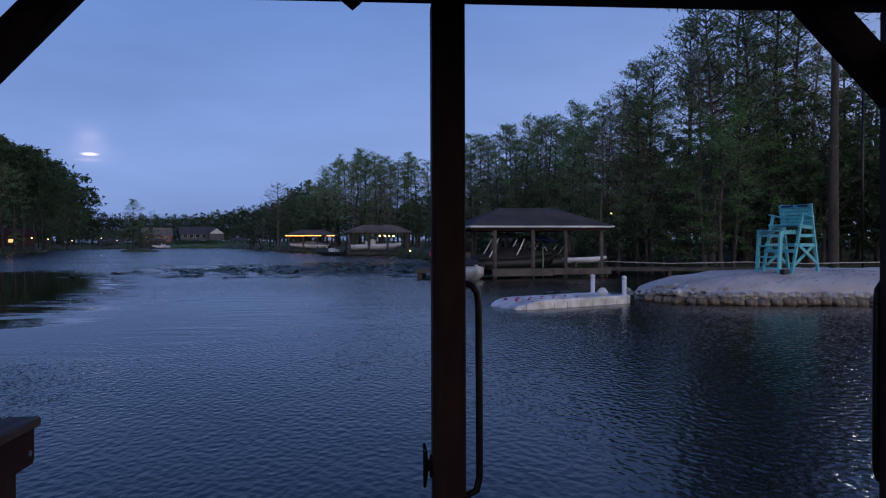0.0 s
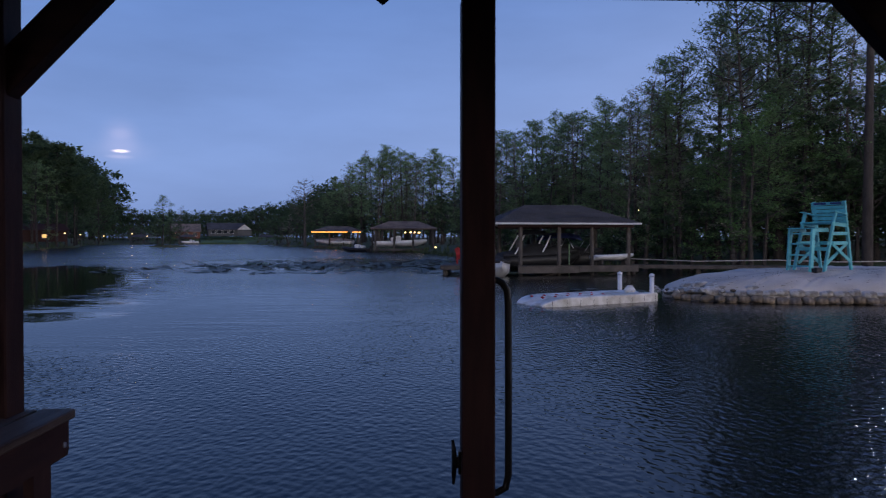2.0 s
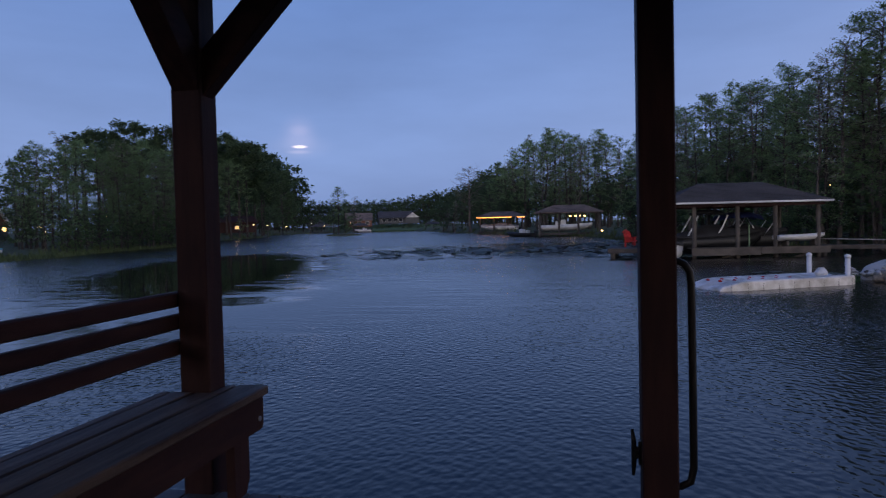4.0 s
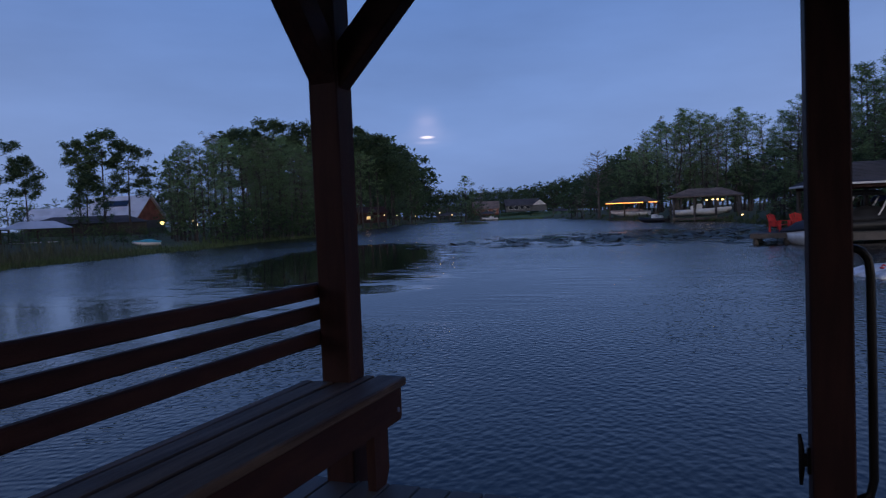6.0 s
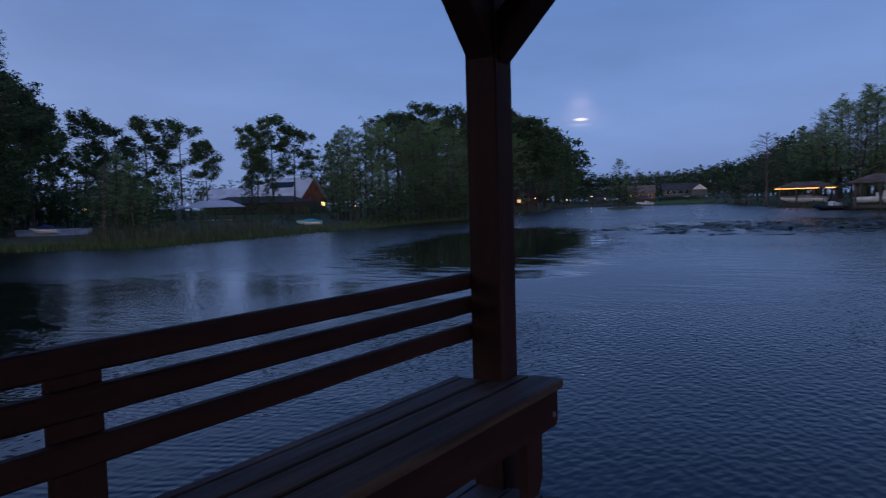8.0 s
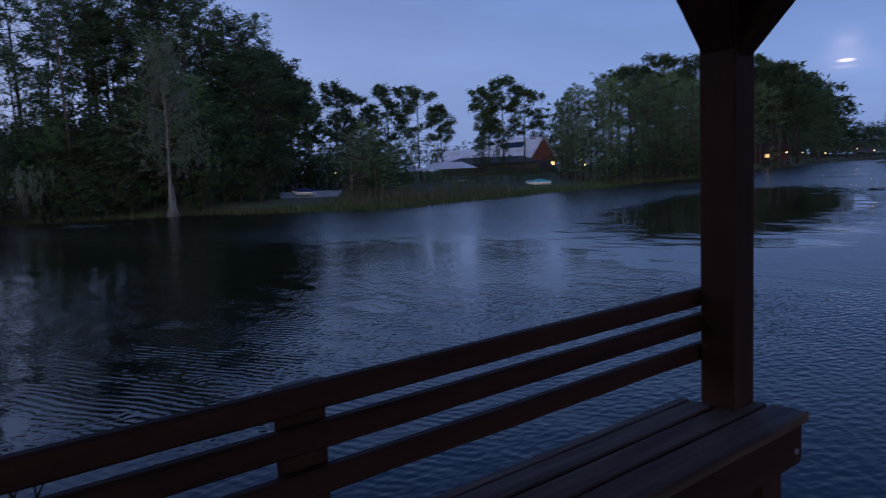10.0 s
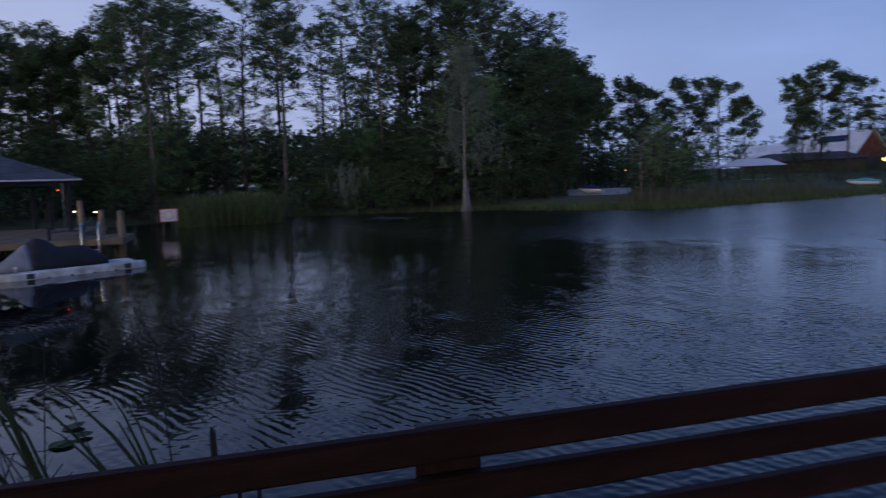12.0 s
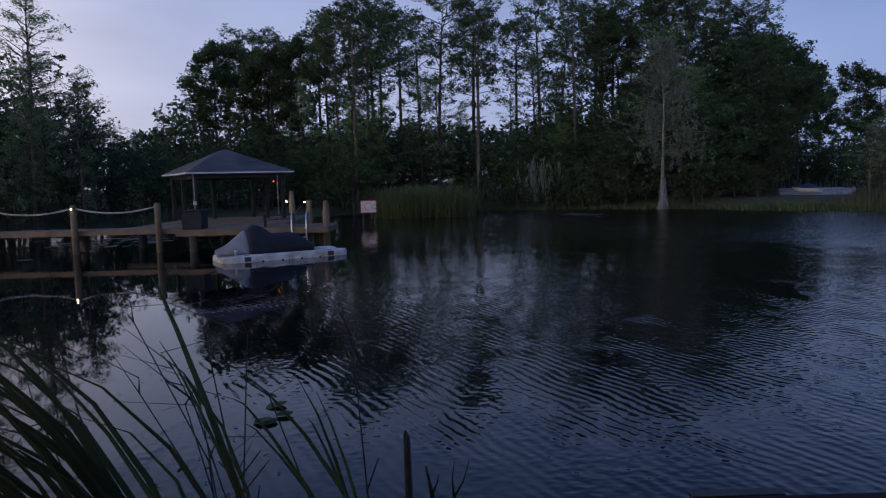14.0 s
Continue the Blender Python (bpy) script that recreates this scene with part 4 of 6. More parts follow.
def reeds(name, label, spots, height, count, mat, seed, lean=0.25, wide=0.02):
    """Upright grass blades, three bends each, scattered through spots of x, y, radius."""
    r = np.random.default_rng(seed)
    vs, fs = [], []
    for x, y, rad in spots:
        for i in range(count):
            a, q = r.random() * 6.283, rad * math.sqrt(r.random())
            px, py = x + math.cos(a) * q, y + math.sin(a) * q
            h = height * r.uniform(0.5, 1.1)
            b = r.random() * 6.283
            dx, dy = math.cos(b) * lean * h * r.random(), math.sin(b) * lean * h * r.random()
            w, z = wide * r.uniform(0.7, 1.4), land(px, py) if land(px, py) > -0.3 else -0.3
            n = len(vs)
            cx, cy = -math.sin(b) * w, math.cos(b) * w
            vs += [(px - cx, py - cy, z), (px + cx, py + cy, z), (px + dx * 0.4 + cx * 0.8, py + dy * 0.4 + cy * 0.8, z + h * 0.6), (px + dx * 0.4 - cx * 0.8, py + dy * 0.4 - cy * 0.8, z + h * 0.6), (px + dx, py + dy, z + h)]
            fs += [(n, n + 1, n + 2, n + 3), (n + 3, n + 2, n + 4)]
    return tagged(arrays(name, vs, fs, mat), label, "reeds", kind="stuff")


bank = [(*polar(a, shore(a) - 0.6 + 0.8 * math.sin(a * 7)), 1.6) for a in np.linspace(30, 66, 60)]
reeds("shore_grass", "belt of low green grass along the lake edge", bank, 0.75, 170, M["reed"], 3, 0.4, 0.035)
bank = [(*polar(a, shore(a) + 1.5), 2.2) for a in np.linspace(46, 58.6, 22)]
reeds("shore_reeds", "taller dry reeds on the bank", bank, 1.2, 80, M["dryreed"], 4, 0.3, 0.03)
bank = [(*polar(a, shore(a) - 0.3), 1.2) for a in np.linspace(66, 85, 24)]
reeds("shore_grass", "sparse grass at the foot of the wood", bank, 0.7, 70, M["reed"], 6, 0.4, 0.03)
clump = [(*polar(a, d), 1.6) for a in np.linspace(87.6, 92.0, 7) for d in (47.5, 49.5, 52)]
reeds("cattail_bed", "tall bed of green reeds standing in the water", clump, 2.3, 240, M["reed"], 5, 1.0, 0.026)
reeds("cattail_bed", "dry pale stems at the foot of the reeds", [(*polar(a, 46.8), 0.7) for a in np.linspace(87.2, 92.0, 9)], 0.8, 90, M["dryreed"], 8, 0.6, 0.03)
bank = [(*polar(a, shore(a) - 0.5), 1.5) for a in np.linspace(-15, 30, 60)]
reeds("far_grass", "thin green fringe of far lake edge", bank, 0.9, 60, M["reed"], 7, 0.4, 0.06)


def lily_pads():
    r = np.random.default_rng(21)
    vs, fs = [], []

    def pad(x, y, rad, z, raised=0.0):
        n, turn = len(vs), r.random() * 6.283
        tilt = r.normal(size=2) * (0.012 + raised)
        z += rad * raised * 1.5
        vs.append((x, y, z))
        for k in range(8):
            a = turn + 5.7 * k / 7
            px, py = math.cos(a) * rad, math.sin(a) * rad
            vs.append((x + px, y + py, z + px * tilt[0] + py * tilt[1] + 0.003))
        fs.extend((n, n + 1 + k, n + 2 + k) for k in range(7))

    for i in range(15000):
        x, y = r.uniform(-20, 6), r.uniform(41, 80)
        keep = 0.7 * noise.noise((x * 0.35, y * 0.16, 3.0)) + 0.9 * noise.noise((x * 1.1, y * 0.42, 5.0)) + 0.5 * noise.noise((x * 3.1, y * 1.2, 8.0))
        edge = 1 - abs((y - 57 - 0.25 * x) / 16) - max(0, (-x - 13) / 8)
        if keep + 0.7 * edge > 0.45:
            pad(x, y, r.uniform(0.12, 0.26), 0.008 + 0.004 * r.random(), 0.12 if r.random() < 0.2 else 0.0)
    for cx, cy, n, sp in ((-45.0, 9.8, 90, 1.0), (-34, -12.5, 120, 3.0), (8.2, 27.0, 60, 1.0)):
        for i in range(n):
            pad(cx + r.normal() * sp, cy + r.normal() * sp * 0.6, r.uniform(0.12, 0.28), 0.012 + 0.02 * r.random())
    return tagged(arrays("lily_pads", vs, fs, M["pad"]), "drifts of dark lily pads floating on the lake", "lily pads", kind="stuff")


lily_pads()


def pale_leaves():
    r = np.random.default_rng(23)
    vs, fs = [], []
    for k in range(5):
        x, y, q, n = -7.55 + 0.16 * r.normal(), -1.25 + 0.14 * r.normal(), r.uniform(0.07, 0.12), len(vs)
        vs += [(x + q * math.cos(a), y + q * math.sin(a), 0.012 + 0.02 * math.sin(a) * (k % 2) + 0.004 * k) for a in np.linspace(0.3, 5.9, 9)]
        fs.append(tuple(range(n, n + 9)))
    tagged(arrays("lily_leaves", vs, fs, M["reed"]), "a few pale green lily leaves on still water", "lily pads", kind="stuff")


pale_leaves()
reeds("water_weed", "tuft of green weed beside the floating dock", [(8.15, 24.0, 0.35)], 0.55, 120, M["bright"], 32, 0.6, 0.02)
reeds("water_weed", "small tuft of green weed among the lily pads", [(-12.4, 57, 0.9)], 0.45, 160, M["bright"], 31, 0.6, 0.04)


# ---- the pavilion on the dock ----
LEVEL = pose(0, 0, -0.04)


def pavilion():
    p = thing("dock_pavilion", "dark-stained timber dock pavilion with braced posts over the lake", "pavilion", LEVEL)
    posts = ((-1.75, 2.45), (0.208, 2.53), (2.211, 2.45), (-1.75, -3.6), (2.211, -3.6), (2.211, -0.6))
    for x, y in posts:
        part("post", box(bmesh.new(), (x, y, -1.0), (x + 0.14, y + 0.14, 3.08), 0.006), M["stain_z"], p)
    # beams under the eaves
    part("beam", box(bmesh.new(), (-1.95, 2.47, 3.085), (2.5, 2.61, 3.27), 0.005), M["stain_x"], p)
    part("beam", box(bmesh.new(), (-1.95, -3.6, 3.085), (2.5, -3.46, 3.27), 0.005), M["stain_x"], p)
    for x in (-1.75, 2.211):
        part("beam", box(bmesh.new(), (x, -3.46, 3.09), (x + 0.14, 2.47, 3.265), 0.005), M["stain"], p)
    # braces at the posts
    part("brace", board(bmesh.new(), (-1.70, 2.52, 2.64), (-1.20, 2.52, 3.16), 0.09, 0.14, (-1, 0, 1)), M["stain_x"], p)
    part("brace", board(bmesh.new(), (2.25, 2.52, 2.70), (1.80, 2.52, 3.16), 0.09, 0.15, (1, 0, 1)), M["stain_x"], p)
    part("brace", board(bmesh.new(), (-1.68, 2.54, 2.66), (-1.68, 2.10, 3.13), 0.12, 0.14, (0, 1, 1)), M["stain"], p)
    part("brace", board(bmesh.new(), (2.281, 2.54, 2.66), (2.281, 2.10, 3.13), 0.12, 0.14, (0, 1, 1)), M["stain"], p)
    # hipped roof above the beams, itself unseen, added to shade the deck
    low = [(-2.3, -4.1, 3.28), (2.75, -4.1, 3.28), (2.75, 2.95, 3.28), (-2.3, 2.95, 3.28)]
    high = [(0.1, -1.6, 4.6), (0.35, -1.6, 4.6), (0.35, 0.4, 4.6), (0.1, 0.4, 4.6)]
    part("roof", slab(bmesh.new(), low, high), M["shingle"], p)
    part("lamp", tube(bmesh.new(), [(-0.16, 2.50, 3.16), (-0.15, 2.50, 3.08), (-0.11, 2.50, 3.045), (-0.085, 2.50, 3.06)], [0.03, 0.035, 0.03, 0.012], 10), M["bronze"], p, "small dark lamp under the beam")
    return p


pavilion()


def deck_boards():
    d = thing("deck", "weathered dark timber boards of the dock", "dock", LEVEL, kind="structure")
    bm = bmesh.new()
    for y in (2.30, 0.4, -1.6, -3.5):
        box(bm, (-1.88, y, 0.70), (2.40, y + 0.045, 0.858), 0.003)
    part("joist", bm, M["stain_x"], d)
    me = None
    n = 0
    x = -1.88
    while x < 2.38:
        if me is None:
            me = mesh_from(box(bmesh.new(), (0, -3.75, 0.86), (0.136, 2.49, 0.90), 0.004), "deck_board", M["deck"])
        ob = new("deck_board", me)
        ob.parent = d
        ob.location = (x, 0.004 * math.sin(17 * n), 0.0)
        x += 0.143
        n += 1
    part("rim", box(bmesh.new(), (-1.88, 2.44, 0.66), (2.42, 2.478, 0.856), 0.004), M["stain_x"], d)


deck_boards()


def plank(bm, lo, hi, seed, bevel=0.006):
    """A board along y with softened edges, a little crooked and worn."""
    n = 40
    rows = []
    for k in range(n + 1):
        y = lo[1] + (hi[1] - lo[1]) * k / n
        w = [0.0022 * noise.noise((y * 3.1, seed * 7.3, c)) + 0.0016 * noise.noise((y * 13.0, seed * 3.7, c)) for c in range(4)]
        x0, x1, z0, z1 = lo[0] + w[0], hi[0] + w[1], lo[2] + w[2], hi[2] + 0.4 * w[3]
        rows.append([(x0 + bevel, y, z0), (x1 - bevel, y, z0), (x1, y, z0 + bevel), (x1, y, z1 - bevel), (x1 - bevel, y, z1), (x0 + bevel, y, z1), (x0, y, z1 - bevel), (x0, y, z0 + bevel)])
    hull(bm, rows)
    for f in bm.faces:
        f.smooth = False
    return bm


def bench():
    b = thing("bench", "dark brown slatted timber bench with three-rail back on the dock", "bench", LEVEL)
    z1, z0 = 1.35, 1.312
    part("seat_board", plank(bmesh.new(), (-1.551, -0.95, z0), (-1.412, 2.605, z1), 1), M["seat"], b)
    part("seat_board", plank(bmesh.new(), (-1.677, -0.95, z0), (-1.566, 0.70, z1), 2), M["seat"], b)
    bm = plank(bmesh.new(), (-1.677, 0.705, z0), (-1.566, 2.445, z1), 3)
    box(bm, (-1.605, 2.4455, z0 + 0.001), (-1.566, 2.597, z1 - 0.001))
    part("seat_board", bm, M["seat"], b)
    part("seat_board", plank(bmesh.new(), (-1.790, -0.95, z0), (-1.690, 2.445, z1), 4), M["seat"], b)
    part("seat_board", plank(bmesh.new(), (-1.838, 0.862, z0), (-1.793, 2.445, z1), 5), M["seat"], b)
    rn = random.Random(8)
    for x in (-1.735, -1.62, -1.48):
        for y in (2.40, 2.36, 1.10, 1.04, -0.50):
            x2 = x + rn.uniform(-0.02, 0.02)
            part("nail", tube(bmesh.new(), [(x2, y, z1 - 0.002), (x2, y, z1 + 0.0006)], 0.0035, 6), M["bronze"], b)
    # front board under the seat, its lower corner cut off
    bm = bmesh.new()
    prof = [(-0.95, 1.165), (2.574, 1.165), (2.586, 1.185), (2.587, 1.310), (-0.95, 1.310)]
    slab(bm, [(-1.468, y, z) for y, z in prof], [(-1.43, y, z) for y, z in prof])
    part("front_board", bm, M["stain"], b)
    part("bolt", tube(bmesh.new(), [(-1.432, 2.545, 1.215), (-1.424, 2.545, 1.215)], 0.011, 10), M["steel"], b, "small bright bolt head")
    for y in (2.385, 1.02, -0.55):
        bm = bmesh.new()
        prof = [(y, 0.901), (y + 0.10, 0.901), (y + 0.135, 0.96), (y + 0.135, 1.308), (y, 1.308)]
        slab(bm, [(-1.51, yy, z) for yy, z in prof], [(-1.471, yy, z) for yy, z in prof])
        part("leg", bm, M["stain_z"], b)
        part("cross_board", box(bmesh.new(), (-1.80, y + 0.02, 1.18), (-1.515, y + 0.06, 1.308), 0.004), M["stain_x"], b)
    for k, z in enumerate((1.786, 1.688, 1.575)):
        part("back_rail", plank(bmesh.new(), (-1.79, -0.95, z - 0.066), (-1.753, 2.59, z), 10 + k, 0.007), M["stain"], b)
    part("back_post", box(bmesh.new(), (-1.814, 0.725, 0.66), (-1.792, 0.858, 1.780), 0.006), M["stain_z"], b)
    part("post_end", box(bmesh.new(), (-1.813, 0.727, 1.7805), (-1.793, 0.856, 1.7845)), M["deck"], b, "pale sawn end of the post")
    part("back_post", box(bmesh.new(), (-1.814, -0.90, 0.66), (-1.792, -0.76, 1.780), 0.006), M["stain_z"], b)
    return b


bench()


def grab_rail(x):
    r = thing("grab_rail", "dark round metal grab handle fixed to the dock post", "handle", LEVEL, group="grab handles at the swim steps")
    bm = bmesh.new()
    pts = [(x - 0.065, 2.60, 1.885), (x - 0.03, 2.60, 1.885), (x - 0.008, 2.60, 1.875), (x + 0.012, 2.60, 1.845), (x + 0.018, 2.60, 1.79), (x + 0.020, 2.60, 1.4), (x + 0.020, 2.60, 1.05), (x + 0.008, 2.60, 0.995), (x - 0.03, 2.60, 0.975), (x - 0.065, 2.60, 0.975)]
    part("tube", tube(bm, pts, 0.0155, 12), M["bronze"], r)
    for z in (1.885, 0.975):
        part("flange", tube(bmesh.new(), [(x - 0.063, 2.60, z), (x - 0.055, 2.60, z)], 0.038, 14), M["bronze"], r)
    return r


grab_rail(0.392)
ob = grab_rail(-2.226)
ob.matrix_basis = pose(0, 5.2, -0.04, 0, 0, 180)

c = thing("cleat", "dark metal dock cleat bolted to the post", "cleat", LEVEL)
part("base", box(bmesh.new(), (0.196, 2.575, 1.06), (0.208, 2.615, 1.16), 0.003), M["bronze"], c)
part("stem", box(bmesh.new(), (0.180, 2.582, 1.085), (0.198, 2.608, 1.135), 0.004), M["bronze"], c)
part("horn", tube(bmesh.new(), [(0.176, 2.595, 1.015), (0.178, 2.595, 1.06), (0.180, 2.595, 1.11), (0.178, 2.595, 1.16), (0.172, 2.595, 1.205)], [0.006, 0.010, 0.012, 0.010, 0.006], 8), M["bronze"], c)


# ---- boathouses ----
def hip_roof(parent, x0, x1, y0, y1, z0, z1, ridge, roof, trim, deep=0.17):
    """A hipped roof over a rectangle, with its ridge along x and a painted fascia."""
    cx0, cx1, cy = x0 + ridge, x1 - ridge, (y0 + y1) / 2
    bm = bmesh.new()
    low = [bm.verts.new(q) for q in ((x0, y0, z0), (x1, y0, z0), (x1, y1, z0), (x0, y1, z0))]
    a, b = bm.verts.new((cx0, cy, z1)), bm.verts.new((cx1, cy, z1))
    for f in ((low[0], low[1], b, a), (low[1], low[2], b), (low[2], low[3], a, b), (low[3], low[0], a), (low[3], low[2], low[1], low[0])):
        bm.faces.new(f)
    roof_ob = part("roof", bm, roof, parent)
    for lo, hi in (((x0, y0, z0 - deep), (x1, y0 + 0.03, z0 - 0.004)), ((x0, y1 - 0.03, z0 - deep), (x1, y1, z0 - 0.004)), ((x0, y0 + 0.032, z0 - deep), (x0 + 0.03, y1 - 0.032, z0 - 0.004)), ((x1 - 0.03, y0 + 0.032, z0 - deep), (x1, y1 - 0.032, z0 - 0.004))):
        part("fascia", box(bmesh.new(), lo, hi), trim, parent)
    # courses of shingles
    bm = bmesh.new()
    for k in range(1, 14):
        f = k / 14
        zz = z0 + (z1 - z0) * f
        xa, xb = x0 + (cx0 - x0) * f, x1 + (cx1 - x1) * f
        ya, yb = y0 + (cy - y0) * f, y1 + (cy - y1) * f
        g = 0.02
        for q, s in (((xa, ya - g, zz), (xb, ya - g, zz)), ((xb + g, ya, zz), (xb + g, yb, zz)), ((xa - g, ya, zz), (xa - g, yb, zz)), ((xa, yb + g, zz), (xb, yb + g, zz))):
            if (Vector(q) - Vector(s)).length > 0.1:
                board(bm, q, s, 0.03, 0.02, bevel=0)
    part("shingle_course", bm, roof, roof_ob)


def pilings(parent, spots, top, radius=0.13, mat="greywood"):
    for x, y in spots:
        part("piling", tube(bmesh.new(), [(x, y, -1.2), (x + 0.01, y, 0.4), (x, y, top)], radius, 10), M[mat], parent)


def planks(parent, x0, x1, y0, y1, z, wide=0.14, mat="greywood", along="x"):
    """Deck boards laid across, one mesh shared by all."""
    me = None
    n = int(((x1 - x0) if along == "x" else (y1 - y0)) / (wide + 0.008))
    for i in range(n):
        if me is None:
            size = (wide, y1 - y0) if along == "x" else (x1 - x0, wide)
            me = mesh_from(box(bmesh.new(), (0, 0, -0.04), (*size, 0.0)), "deck_board", M[mat])
        ob = new("deck_board", me)
        ob.parent = parent
        ob.location = (x0 + i * (wide + 0.008), y0, z) if along == "x" else (x0, y0 + i * (wide + 0.008), z)


def boat(m, length, beam, name="motor_boat", label="white open motor boat lifted out of the water", colour="white", console=True, arch=False, cover=False):
    b = thing(name, label, "boat", m)
    sections = []
    for k in np.linspace(0, 1, 11):
        w = beam / 2 * (1 - max(0, (k - 0.45) / 0.55) ** 2.2) + 0.02
        keel = 0.0 + 0.75 * max(0, (k - 0.6) / 0.4) ** 2.2
        top = 0.95 + 0.30 * k * k
        y = (k - 0.5) * length
        sections.append([(-w, y, top), (-w * 0.93, y, (top + keel) * 0.45), (-w * 0.55, y, keel + 0.16), (0, y, keel), (w * 0.55, y, keel + 0.16), (w * 0.93, y, (top + keel) * 0.45), (w, y, top), (w * 0.8, y, top - 0.05), (0, y, top - 0.10), (-w * 0.8, y, top - 0.05)])
    part("hull", hull(bmesh.new(), sections), M[colour], b)
    if cover:
        cs = []
        for k in np.linspace(0.0, 0.98, 9):
            w = beam / 2 * (1 - max(0, (k - 0.45) / 0.55) ** 2.2) + 0.05
            y, top = (k - 0.5) * length, 0.97 + 0.30 * k * k
            hump = 0.5 * math.exp(-((k - 0.42) / 0.25) ** 2) + 0.12
            cs.append([(-w, y, top - 0.1), (-w, y, top + 0.02), (-w * 0.5, y, top + hump * 0.75), (0, y, top + hump), (w * 0.5, y, top + hump * 0.75), (w, y, top + 0.02), (w, y, top - 0.1)])
        part("cover", hull(bmesh.new(), cs), M[cover], b, "fitted boat cover")
    if console:
        part("console", box(bmesh.new(), (-0.4, -0.7, 0.85), (0.4, 0.1, 1.75), 0.12), M["white"], b)
        part("windscreen", box(bmesh.new(), (-0.42, 0.05, 1.6), (0.42, 0.12, 2.1), 0.02), M["glass"], b)
        part("seat", box(bmesh.new(), (-0.5, -1.5, 0.9), (0.5, -1.0, 1.5), 0.1), M["white"], b)
        o = part("outboard", box(bmesh.new(), (-0.22, -length / 2 - 0.55, 0.75), (0.22, -length / 2 - 0.02, 1.5), 0.12), M["dark"], b)
        part("leg", box(bmesh.new(), (-0.07, -length / 2 - 0.4, -0.1), (0.07, -length / 2 - 0.2, 0.76), 0.03), M["dark"], o)
    if arch:
        for s in (-1, 1):
            for dy in (0.0, 0.3):
                part("tower_leg", tube(bmesh.new(), [(s * beam * 0.46, -0.3 + dy, 0.95), (s * beam * 0.43, 0.15 + dy, 1.6), (s * beam * 0.36, 0.45 + dy, 2.15)], 0.035, 8), M["steel"], b, "bright aluminium tower tube")
        part("tower_bar", tube(bmesh.new(), [(-beam * 0.36, 0.6, 2.15), (0, 0.6, 2.25), (beam * 0.36, 0.6, 2.15)], 0.035, 8), M["steel"], b)
    return b


def boathouse_near():
    m = pose(2.95, 38.2, 0, 0, 0, 6)
    h = thing("boathouse", "open boathouse with dark hipped roof and white fascia", "boathouse", m)
    hip_roof(h, 1.4, 9.72, 0.0, 6.4, 2.92, 4.02, 2.45, M["shingle"], M["fascia"], 0.10)
    pilings(h, [(x, y) for x in (1.75, 2.9, 5.1, 7.0, 9.13) for y in (0.5, 5.8) if not (x < 2 and y < 1)], 2.81, 0.115)
    part("header", box(bmesh.new(), (1.6, 0.35, 2.66), (9.4, 0.45, 2.81)), M["stain_x"], h)
    part("header", box(bmesh.new(), (1.6, 5.65, 2.66), (9.4, 5.75, 2.81)), M["stain_x"], h)
    planks(h, 2.7, 9.55, 0.15, 1.15, 0.54)
    part("edge_board", box(bmesh.new(), (2.68, 0.10, 0.14), (6.15, 0.145, 0.50)), M["greywood"], h)
    part("edge_board", box(bmesh.new(), (6.18, 0.10, 0.20), (9.57, 0.145, 0.535)), M["greywood"], h)
    part("brace", board(bmesh.new(), (3.9, 0.6, -0.1), (6.6, 0.6, 0.35), 0.05, 0.12), M["greywood"], h)
    part("brace", board(bmesh.new(), (7.0, 0.6, -0.4), (9.3, 0.6, 0.40), 0.05, 0.12), M["greywood"], h)
    return h


boathouse_near()
IN = pose(2.95, 38.2, 0, 0, 0, 6)
low = Matrix.Diagonal((1, 1, 0.88, 1))
boat(IN @ pose(1.25, 0.7, -0.22, 0, 0, 180) @ low, 6.0, 2.0, "covered_boat", "white motor boat afloat under a dark grey cover", "white", console=False, cover="canvas")
b = boat(IN @ pose(4.6, 2.6, 0.12, 0, 0, -90), 4.8, 2.0, "wakeboard_boat", "dark covered wakeboard boat with bright tower tubes", "dark", console=False, cover="canvas")
for y0 in (-1.75, -0.2):
    for s in (-1, 1):
        part("tower_leg", tube(bmesh.new(), [(s * 0.92, y0, 0.95), (s * 0.86, y0 + 0.32, 1.5), (s * 0.74, y0 + 0.62, 2.1)], 0.042, 8), M["white"], b, "bright aluminium tower tube")
part("folded_top", tube(bmesh.new(), [(0, -1.4, 2.2), (0, -0.9, 2.3), (0, 0.1, 2.28), (0, 0.5, 2.16)], [0.05, 0.14, 0.13, 0.05], 10), M["canvas"], b, "dark folded canvas top")
b = boat(IN @ pose(6.9, 4.6, 0.10, 0, 0, -94), 4.4, 1.9, "runabout", "dark covered runabout with a blue canvas top", "dark", console=False, cover="canvas")
part("canvas_top", hull(bmesh.new(), [[(-0.9, y, 2.0 + dz), (-0.45, y, 2.22 + dz), (0, y, 2.28 + dz), (0.45, y, 2.22 + dz), (0.9, y, 2.0 + dz), (0.9, y, 1.96 + dz), (0, y, 2.23 + dz), (-0.9, y, 1.96 + dz)] for y, dz in ((-1.7, -0.14), (-1.1, 0.0), (0.1, 0.02), (0.7, -0.15))]), M["bluecanvas"], b, "blue canvas top")
for sx in (-1, 1):
    for y0, y1 in ((-0.9, -0.3), (0.4, -0.2), (0.7, 1.3)):
        part("canvas_strut", tube(bmesh.new(), [(sx * 0.88, y0, 0.95), (sx * 0.88, y1, 1.98 if y0 < 0.5 else 1.8)], 0.025, 6), M["steel"], b)
p = thing("lift_pole", "thin pale green pole of a boat lift", "pole", IN @ pose(5.95, 1.3, 0))
